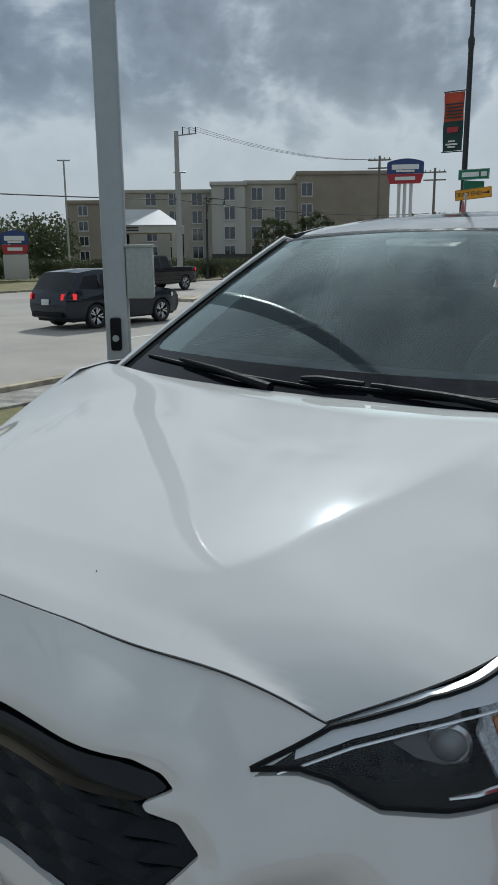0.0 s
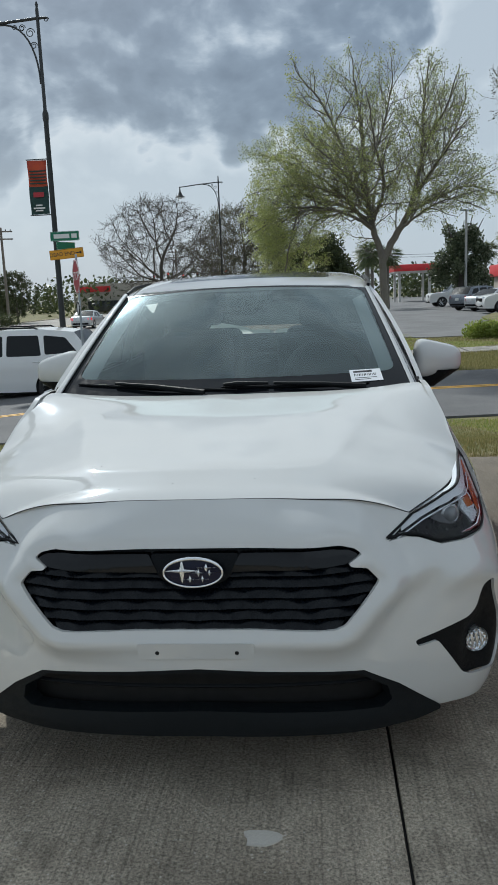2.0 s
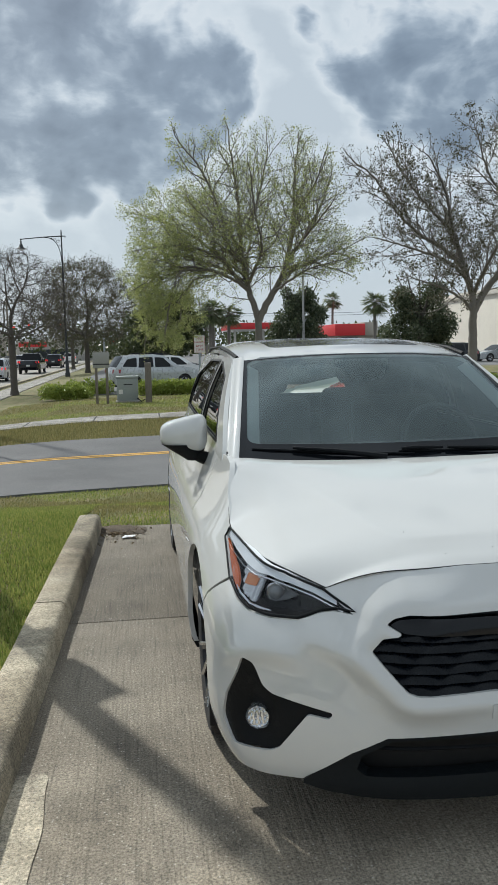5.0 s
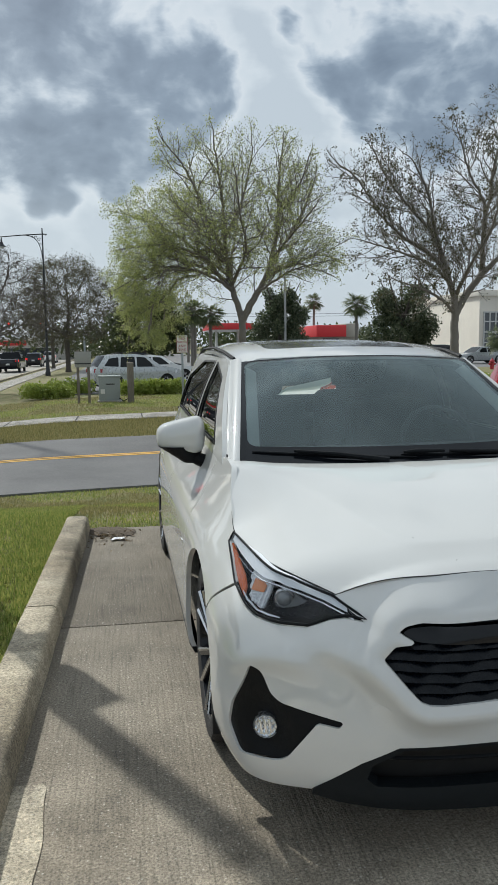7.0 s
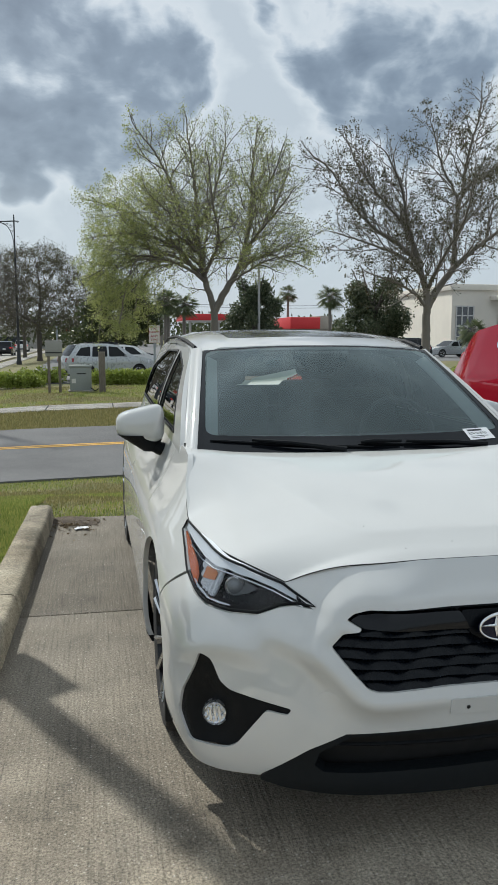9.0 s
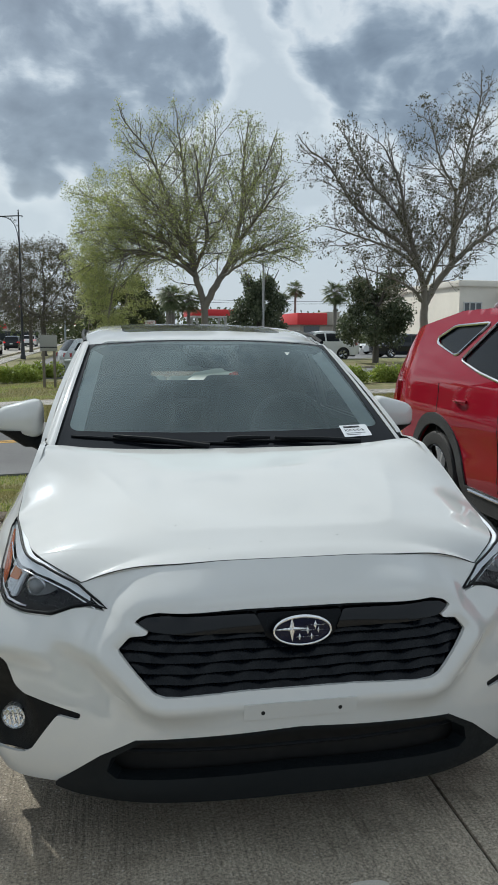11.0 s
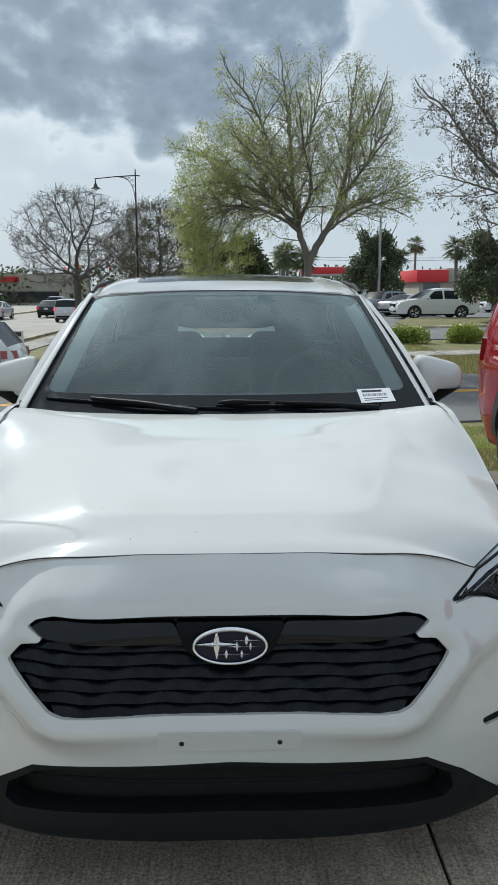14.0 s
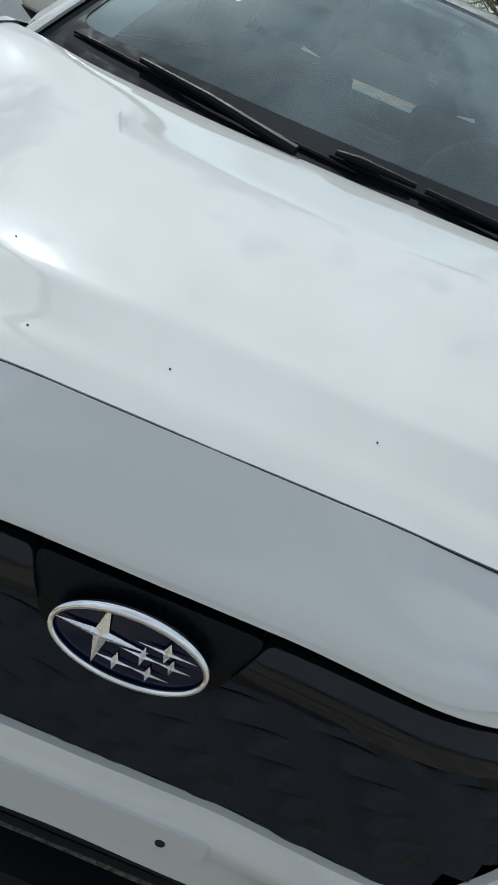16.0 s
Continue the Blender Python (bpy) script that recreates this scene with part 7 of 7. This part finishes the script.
def limbed_tree(name, label, m, seed, limbs, trunk_r, shape, leaf_mat, leaf_n, leaf_size, bark, rise=.3, bias=None, tuft=1, reach=1.0, twig=.42):
    """A tree with drawn main limbs, from which branches, side branches and twigs grow within the crown's shape."""
    q = random.Random(seed)
    wood, spots = Sheet(), []
    gap = (.175, .135, .105)
    jolt = lambda k: Vector((q.gauss(0, k), q.gauss(0, k), q.gauss(0, k)))

    def sides(pts, rr, level, length, start):
        way, want = 0.0, max(start * length, gap[level] * .6)
        turn = q.random() * 6.28
        for k in range(1, len(pts)):
            way += (pts[k] - pts[k - 1]).length
            if way < want or way > length * .985:
                continue
            want = way + gap[level] * q.uniform(.6, 1.4)
            d = (pts[k] - pts[k - 1]).normalized()
            turn += 2.4 + q.uniform(-.5, .5)
            s = d.orthogonal().normalized()
            s.rotate(Matrix.Rotation(turn, 3, d))
            an = q.uniform(.5, 1.0)
            e = d * math.cos(an) + s * math.sin(an)
            left = 1 - way / length
            ln = (2.3, 1.0, twig)[level] * reach * (.40 + .60 * left ** .6) * q.uniform(.6, 1.2)
            grow(pts[k], e, ln, min(rr[k] * .62, (.028, .012, .0062)[level]), level + 1)
        if level < 2:
            grow(pts[-1], (pts[-1] - pts[-2]).normalized(), (.8, .45)[level] * reach, rr[-1], level + 1)

    def grow(p, d, length, r, level):
        n = max(3, int(length / .13))
        pts, rr = [p], [r]
        for k in range(n):
            d = (d + jolt(.13) + Vector((0, 0, rise * (.16 if level < 3 else .05)))).normalized()
            p = p + d * (length / n)
            if not shape(p, q) and len(pts) > 2:
                break
            pts.append(p)
            rr.append(max(r * (1 - .72 * (k + 1) / n), .0042))
        wood.tube(pts, rr, 5 if level == 1 else 4 if level == 2 else 3)
        if level < 3:
            sides(pts, rr, level, length, .16)
        else:
            spots.append(pts)

    for i, (r0, r1, line) in enumerate(limbs):
        ctl = [Vector(c) for c in line]
        ctl = [ctl[0] * 2 - ctl[1]] + ctl + [ctl[-1] * 2 - ctl[-2]]
        pts = []
        for k in range(1, len(ctl) - 2):
            p0, p1, p2, p3 = ctl[k - 1:k + 3]
            n = max(3, int((p2 - p1).length / .13))
            for j in range(n):
                t = j / n
                pts.append(.5 * (2 * p1 + (p2 - p0) * t + (2 * p0 - 5 * p1 + 4 * p2 - p3) * t * t + (3 * p1 - p0 - 3 * p2 + p3) * t ** 3) + jolt(.012))
        pts.append(ctl[-2])
        rr = [trunk_r * (r0 + (r1 - r0) * (k / len(pts)) ** .8) for k in range(len(pts))]
        if i == 0:
            rr[:4] = [rr[k] * (1.35 - .09 * k) for k in range(4)]
        wood.tube(pts, rr, 12 if i == 0 else 8)
        total = sum((a - b).length for a, b in zip(pts, pts[1:]))
        sides(pts, rr, 0, total, .42 if i == 0 else .12)
    t = thing(name, m, label, "tree")
    raw("trunk", [tuple(v) for v in wood.v], wood.f, bark, t, smooth=True)
    at = []
    while len(at) < leaf_n:
        tw = q.choice(spots)
        p = tw[q.randrange(1, len(tw))]
        if bias and q.random() > bias(p):
            continue
        at += [p + jolt(.05 if tuft > 1 else .07) for _ in range(tuft)]
    lv, lf = leaf_cloud(np.array(at), leaf_size, np.random.RandomState(seed))
    raw("crown", lv, lf, leaf_mat, t)
    return t


def outline_shape(left, right, depth):
    """A crown's shape: its reach to either side by height (height, metres), and its depth as a share of that."""
    fl, fr = curve1(*zip(*left)), curve1(*zip(*right))

    def ok(p, q):
        a, b = fl(p.z), fr(p.z)
        c, h = (a + b) / 2, (b - a) / 2
        if h <= .05 or p.z > left[-1][0] or p.z < left[0][0]:
            return False
        return ((p.x - c) / h) ** 2 + (p.y / (h * depth)) ** 2 < 1 + q.uniform(-.12, .12)
    return ok


SPRING = [(1.0, .12, [(0, 0, -.1), (.02, 0, 1.5), (-.03, 0, 3.0), (-.08, 0, 3.8), (-.36, .1, 4.7), (-.6, .15, 6.2), (-.72, 0, 8.0), (-1.0, 0, 10.0)]),
          (.72, .10, [(-.05, 0, 3.6), (.38, -.1, 4.4), (.9, -.1, 5.3), (1.3, 0, 6.9), (1.4, .1, 8.5), (1.55, .1, 9.9)]),
          (.36, .10, [(-.36, .1, 4.7), (-1.2, -.3, 5.2), (-2.4, -.5, 5.5), (-3.5, -.6, 5.4), (-4.3, -.5, 4.9)]),
          (.42, .10, [(-.3, .1, 4.6), (-1.4, .3, 5.9), (-2.6, .6, 6.9), (-4.2, .6, 7.5)]),
          (.42, .10, [(-.55, .15, 5.9), (-1.3, -.4, 7.2), (-2.0, -.6, 8.7), (-2.9, -.6, 9.9)]),
          (.36, .10, [(-.4, .1, 5.0), (-.2, 1.4, 6.1), (.2, 2.6, 7.3), (.3, 3.4, 8.3)]),
          (.36, .10, [(-.4, .1, 4.9), (-.1, -1.4, 6.0), (-.5, -2.6, 7.2), (-.7, -3.3, 8.2)]),
          (.34, .10, [(.9, -.1, 5.2), (1.9, -.2, 5.7), (2.9, -.2, 6.0), (3.6, 0, 5.8)]),
          (.36, .10, [(1.0, -.1, 5.6), (2.0, .4, 7.0), (2.6, .6, 8.1), (2.9, .5, 9.0)]),
          (.32, .10, [(1.1, -.1, 5.9), (1.7, -1.2, 6.7), (2.2, -2.2, 7.4)]),
          (.30, .10, [(1.1, 0, 6.0), (1.5, 1.3, 7.0), (1.7, 2.3, 7.8)]),
          (.30, .10, [(-.62, .1, 6.6), (-.1, -.6, 7.8), (.25, -.9, 9.4)]),
          (.30, .10, [(-.5, .1, 5.6), (-1.5, -1.2, 6.6), (-2.5, -1.9, 7.4)]),
          (.30, .10, [(-.5, .1, 5.6), (-1.5, 1.3, 6.7), (-2.4, 2.0, 7.7)]),
          (.28, .10, [(1.35, .05, 7.4), (2.0, -.6, 8.4), (2.3, -.8, 9.3)]),
          (.28, .10, [(.5, -.1, 4.6), (1.5, -1.0, 5.3), (2.6, -1.5, 5.6)]),
          (.30, .10, [(-.45, .1, 5.2), (-1.6, -.5, 5.9), (-2.9, -.9, 6.2), (-4.2, -1.0, 6.1)]),
          (.30, .10, [(-.4, .1, 5.0), (-1.5, .9, 5.7), (-2.8, 1.3, 6.1), (-3.9, 1.4, 6.2)]),
          (.22, .10, [(-1.9, -.4, 5.4), (-2.9, -.9, 5.3), (-3.3, -1.0, 4.4), (-3.5, -1.0, 3.3)]),
          (.22, .10, [(-2.6, -.5, 5.5), (-3.7, -.2, 5.0), (-4.1, 0, 4.0), (-4.2, 0, 3.1)]),
          (.18, .10, [(-1.6, .2, 5.3), (-2.4, .7, 5.1), (-2.8, .9, 4.2), (-2.9, .9, 3.4)])]
limbed_tree("spring_tree", "broad tree with fresh yellow-green leaves on arching branches", at_land(2.20, 19.5) @ Matrix.Diagonal((.734, .734, .734, 1)), 11, SPRING, .205,
            outline_shape([(2.9, -4.35), (4.0, -4.5), (5.2, -4.65), (6.2, -4.8), (8.0, -4.4), (9.0, -3.5), (9.9, -2.5), (10.6, -1.2)], [(2.9, -2.2), (4.4, .6), (5.0, 3.0), (6.1, 3.85), (7.4, 3.6), (9.0, 2.7), (9.9, 2.1), (10.6, 1.1)], .8),
            M_LEAF_Y, 96000, .058, M_BARK, .14,
            lambda p: .24 + .42 * step(-1.6, -4.2, p.x) * (1 - .4 * step(8, 10.5, p.z)) + .55 * step(5.4, 4.0, p.z) * step(-1.2, -2.6, p.x) + .12 * step(7.2, 5.4, p.z))
SPARSE = [(1.0, .12, [(0, 0, -.1), (0, 0, 1.6), (0, 0, 3.0), (-.1, 0, 3.9), (-.4, .1, 4.9), (-.8, .2, 6.3), (-1.1, .1, 7.5), (-1.7, .1, 8.7)]),
          (.34, .10, [(-.02, 0, 3.1), (-.6, -.2, 3.6), (-1.5, -.4, 4.0), (-2.5, -.5, 4.3)]),
          (.46, .10, [(-.3, .05, 4.6), (-1.0, .2, 5.4), (-2.0, .3, 6.0), (-2.9, .3, 6.8), (-3.8, .2, 8.0), (-4.6, .2, 8.6)]),
          (.36, .10, [(-.15, 0, 4.2), (-1.2, -.5, 4.9), (-2.5, -.8, 5.3), (-3.9, -.8, 5.7)]),
          (.74, .14, [(0, 0, 3.1), (.5, 0, 3.9), (1.3, -.2, 4.9), (2.6, -.3, 5.9), (3.9, -.3, 6.4)]),
          (.56, .12, [(1.0, -.1, 4.5), (1.15, .1, 6.0), (1.4, .2, 7.4), (2.3, .2, 8.2), (3.4, .1, 9.0)]),
          (.36, .10, [(1.2, .1, 6.2), (.9, -.3, 7.3), (.3, -.4, 8.2), (-.1, -.4, 9.5)]),
          (.36, .10, [(1.4, .2, 7.4), (1.5, .1, 8.6), (1.9, .1, 10.2), (1.95, 0, 11.0)]),
          (.36, .10, [(0, 0, 3.8), (.2, 1.5, 4.8), (.4, 2.9, 6.0), (.3, 3.7, 7.4)]),
          (.36, .10, [(0, 0, 3.8), (0, -1.4, 4.9), (.2, -2.6, 6.1), (.1, -3.4, 7.5)]),
          (.32, .10, [(-.7, .2, 6.0), (-1.7, .6, 7.2), (-2.6, .8, 8.4), (-3.0, .8, 9.2)]),
          (.30, .10, [(2.2, -.3, 5.6), (2.9, .5, 7.0), (3.9, .6, 7.8)])]
limbed_tree("sparse_tree", "broad tree with sparse dark leaves on grey branches", at_land(11.62, 27.0), 23, SPARSE, .23,
            outline_shape([(3.0, -2.4), (4.0, -4.2), (5.6, -5.0), (7.5, -5.2), (8.6, -5.0), (9.4, -3.8), (9.9, -1.6), (11.4, .9)], [(3.0, 2.0), (4.4, 3.8), (6.0, 4.9), (8.0, 4.9), (9.4, 4.3), (10.4, 3.4), (11.4, 2.4)], .8),
            M_LEAF_D, 24000, .078, M_BARK, .20, lambda p: .25 + .75 * (noise.noise(p * .9) > -.05), 4, 1.0, .40)
tree("bare_tree", "small bare street tree with a dark trunk", at_land(-7.3, 38.2), 5, 6.9, 2.6, 3.3, 1.9, .17, 1000, .21, M_LEAF_D, 900, .06, M_BARKD, .02, .5)
tree("street_tree", "street tree with fine dark foliage by the main road", at_land(-5.3, 62.9), 7, 8.6, 2.6, 4.6, 2.0, .2, 900, .32, M_LEAF_D, 34000, .105, M_BARKD, .05, .8)
tree("street_tree", "bare street tree with fine twigs near the main road", at_land(-8.2, 84), 8, 7.6, 2.4, 3.8, 2.0, .19, 450, .4, M_LEAF_D, 5000, .12, M_BARKD, .05, .7)
for k, (x, y, h) in enumerate(((-43, 75, 5.4), (-38, 78, 5.0), (-47, 73, 5.0), (-34, 88, 5.5))):
    tree("roadside_tree", "dark bushy roadside tree across the main road", at_land(x, y, 0, k * 70), 40 + k, h, 1.2, 2.6, 1.0, .15, 260, .4, M_LEAF_O, 22000, .13, M_BARKD, .1, .5, group="roadside trees")


def lobes(seed, n, h0, h1, w, r):
    """Uneven lobes of a crown that is widest low down."""
    q = random.Random(seed)
    out = []
    for k in range(n):
        u = (k + .5) / n
        a, d = q.random() * 6.28, w * (1 - .45 * u) * q.uniform(.35, 1.0)
        out.append((math.cos(a) * d, math.sin(a) * d, h0 + (h1 - h0) * u, r * q.uniform(.5, 1.2) * (1 - .25 * u)))
    return out


clump("magnolia_tree", "dense dark green magnolia with glossy leaves", at_land(11.88, 62, .0) @ Matrix.Scale(1.33, 4), 3, lobes(3, 34, 1.4, 4.5, 1.7, .62), M_LEAF_G, 13000, .17, (.14, 3.2), group="magnolias")
clump("magnolia_tree", "dense dark green magnolia behind the sparse tree", at_land(15.0, 42, .0), 4, lobes(8, 40, 1.4, 5.0, 2.3, .75), M_LEAF_G, 18000, .17, (.16, 3.6), group="magnolias")
clump("dark_oak_tree", "dark rounded tree behind the yellow-green one", at_land(.3, 46), 9, lobes(12, 34, 1.5, 4.5, 2.7, .85), M_LEAF_O, 16000, .2, (.14, 2.2))
for k, (x, y, h) in enumerate(((4.9, 65, 4.6), (6.6, 66, 4.4), (5.6, 70, 4.8), (19.3, 65, 5.2), (30.3, 60, 2.2), (6.0, 82, 5.0), (24.2, 100, 7.4), (18.0, 82, 5.2))):
    palm(at_land(x, y, 0, k * 50), 60 + k, h)
for k, (x, y, w) in enumerate(((-4.0, 30.4, 1.0), (-3.3, 32.6, .9), (-.4, 31.2, .8), (.9, 31.2, .7), (6.7, 27.8, .75), (9.0, 28.0, .6), (11.0, 28.6, .8), (13.4, 29.4, .9), (16.5, 32.0, 1.6))):
    clump("hedge_bush", "low clipped bright green hedge bush on the verge", at_land(x, y), 80 + k, [(q * w / 4, .05 * (-1) ** q, .24 + .05 * math.sin(q * 2.1 + k), .36 + .06 * math.sin(q * 1.7 + 2 * k)) for q in range(-3, 4)], M_LEAF_B, 4200, .11, None, "bush", "hedge bushes")
rng0 = random.Random(2)
for k in range(9):
    o = Vector((.98, -.57, 0)) + F * 61 + Vector((.816, .578, 0)) * (-21 + k * 4.1)
    clump("clipped_hedge", "long clipped dark green hedge across the main road", at_land(o.x, o.y, 0, 35.3), 120 + k, [(q * .55, rng0.uniform(-.12, .12), .80, .80) for q in range(-4, 5)], M_LEAF_O, 11000, .11,
          None, "hedge", "clipped hedge")
# woods at the horizon
rng0 = random.Random(5)
far_leaves = Sheet()
for k in range(150):
    a = radians(rng0.uniform(-64, 42))
    d = rng0.uniform(125, 210)
    r = rng0.uniform(2.2, 4.2) * (1.25 if a < radians(-28) else 1)
    c = Vector((math.sin(a) * d, math.cos(a) * d, r * .75 - .8))
    for _ in range(260):
        q = Vector((rng0.gauss(0, 1), rng0.gauss(0, 1), rng0.gauss(0, 1))).normalized() * r * rng0.random() ** .3
        far_leaves.leaf(c + Vector((q.x * 1.4, q.y, q.z)), .85, rng0, -.1)
tagged(raw("far_woods", [tuple(v) for v in far_leaves.v], far_leaves.f, M_LEAF_O), "dark band of distant trees along the horizon", "woods", kind="stuff")
near_woods = Sheet()
for k in range(26):
    o = Vector((.98, -.57, 0)) + F * rng0.uniform(82, 98) + Vector((.816, .578, 0)) * rng0.uniform(-44, -20)
    r = rng0.uniform(2.0, 3.4)
    for _ in range(800):
        q = Vector((rng0.gauss(0, 1), rng0.gauss(0, 1), rng0.gauss(0, 1))).normalized() * r * rng0.random() ** .3
        near_woods.leaf(o + Vector((q.x, q.y, q.z + r * 1.0 - .9)), .4, rng0, -.1)
tagged(raw("wood_edge", [tuple(v) for v in near_woods.v], near_woods.f, M_LEAF_O), "edge of dark green trees beside the hotel", "woods", kind="stuff")

# grass blades on the banks nearest the camera
M_GRASS = leaf_material("grass_blades", (.15, .23, .04), (.44, .43, .14))
rng0 = random.Random(9)
gr, dry = Sheet(), Sheet()


def blade(x, y, z, h, w=.004, to=None):
    to = to or gr
    a = rng0.random() * 6.28
    dx, dy, ln = math.cos(a) * w, math.sin(a) * w, rng0.uniform(-.5, .5)
    k = len(to.v)
    to.v.extend([(x - dx, y - dy, z), (x + dx, y + dy, z), (x + dy * 6 * ln, y - dx * 6 * ln + ln * h * .5, z + h)])
    to.f.append((k, k + 1, k + 2))


for _ in range(120000):
    y = rng0.uniform(.2, 7.5)
    x = KX(min(y, 4.4)) - .175 - rng0.random() ** 1.6 * 3.0
    blade(x, y, land(x, y) + bank(x, y) - .025, rng0.uniform(.016, .044), .006)
for _ in range(110000):
    x, y = rng0.uniform(-5.5, 4.2), 4.42 + rng0.random() * 5.2
    if y < 9.43 + ST * x and (x > -1.5 or y > 4.6 + .25 * (-1.5 - x)):
        blade(x, y, land(x, y) - .022, rng0.uniform(.016, .04), .005, gr if noise.noise((x * .8, y * .8, 5)) > .05 else dry)
for _ in range(60000):
    x = rng0.uniform(-6, 7)
    y = 22.0 + .28 * x + rng0.random() * 8.5
    if x < 4.2 or y < 28.8:
        blade(x, y, land(x, y) - .025, rng0.uniform(.03, .08), .006, gr if noise.noise((x * .5, y * .5, 1)) > 0 else dry)
for _ in range(60000):
    x = rng0.uniform(-5, 9)
    y = 15.8 + ST * x + rng0.random() * (4.3 + .12 * x)
    blade(x, y, land(x, y) - .025, rng0.uniform(.04, .11), .007, dry)
tagged(raw("grass", gr.v, gr.f, M_GRASS), "short mown grass with yellowish blades", "grass", kind="stuff")
tagged(raw("grass", dry.v, dry.f, leaf_material("dry_grass_blades", (.15, .155, .05), (.37, .32, .15))), "dry yellow-brown grass along the street verge", "grass", kind="stuff")

# dry leaves and grit gathered at the end of the kerb
lit = Sheet()
rng0 = random.Random(31)
for _ in range(260):
    r, a = abs(rng0.gauss(0, .16)), rng0.random() * 6.28
    lit.leaf(Vector((-1.28 + r * math.cos(a) * 1.1, 4.12 + r * math.sin(a) * 1.2, .006)), rng0.uniform(.015, .05), rng0, -.05)
lit.v = [(v[0], v[1], max(.003, min(v[2], .02))) for v in lit.v]
tagged(raw("leaf_litter", lit.v, lit.f, leaf_material("dry_leaves", (.09, .065, .035), (.26, .20, .13))), "dry brown leaves and grit swept against the kerb", "litter", kind="stuff")
dirt = []
for k in range(26):
    a = 2 * math.pi * k / 26
    r = 1 + .25 * noise.noise((math.cos(a) * 2, math.sin(a) * 2, 4))
    dirt.append((-1.25 + .20 * r * math.cos(a) - .05 * math.sin(a), 4.26 + .17 * r * math.sin(a), .004))
dm = [(-1.29 + .62 * (x + 1.29), 4.28 + .62 * (y - 4.28), .016) for x, y, z in dirt]
tagged(raw("soil", dirt + dm + [(-1.30, 4.29, .024)], [(k, (k + 1) % 26, 26 + (k + 1) % 26, 26 + k) for k in range(26)] + [(26 + k, 26 + (k + 1) % 26, 52) for k in range(26)],
           material("dark_soil", (.075, .055, .038), .95, grain=.5, scale=14, second=(.13, .10, .07), detail_scale=160, bump=1.0, bump_scale=120), smooth=True), "dark soil washed over the end of the bay", "soil", kind="stuff")


def scrap(u, v):
    x, y = .10 * (u - .5), .055 * (v - .5)
    return x, y + .012 * math.sin(u * 5), .012 + .010 * noise.noise((u * 4, v * 4, 2)) + .006 * u


ps = thing("paper_scrap", pose(-1.19, 3.98, 0, 0, 0, 14), "crumpled pale scrap of paper lying on the concrete", "litter")
part("sheet", grid_surface(scrap, 10, 6, .001), M_PAPER, ps)
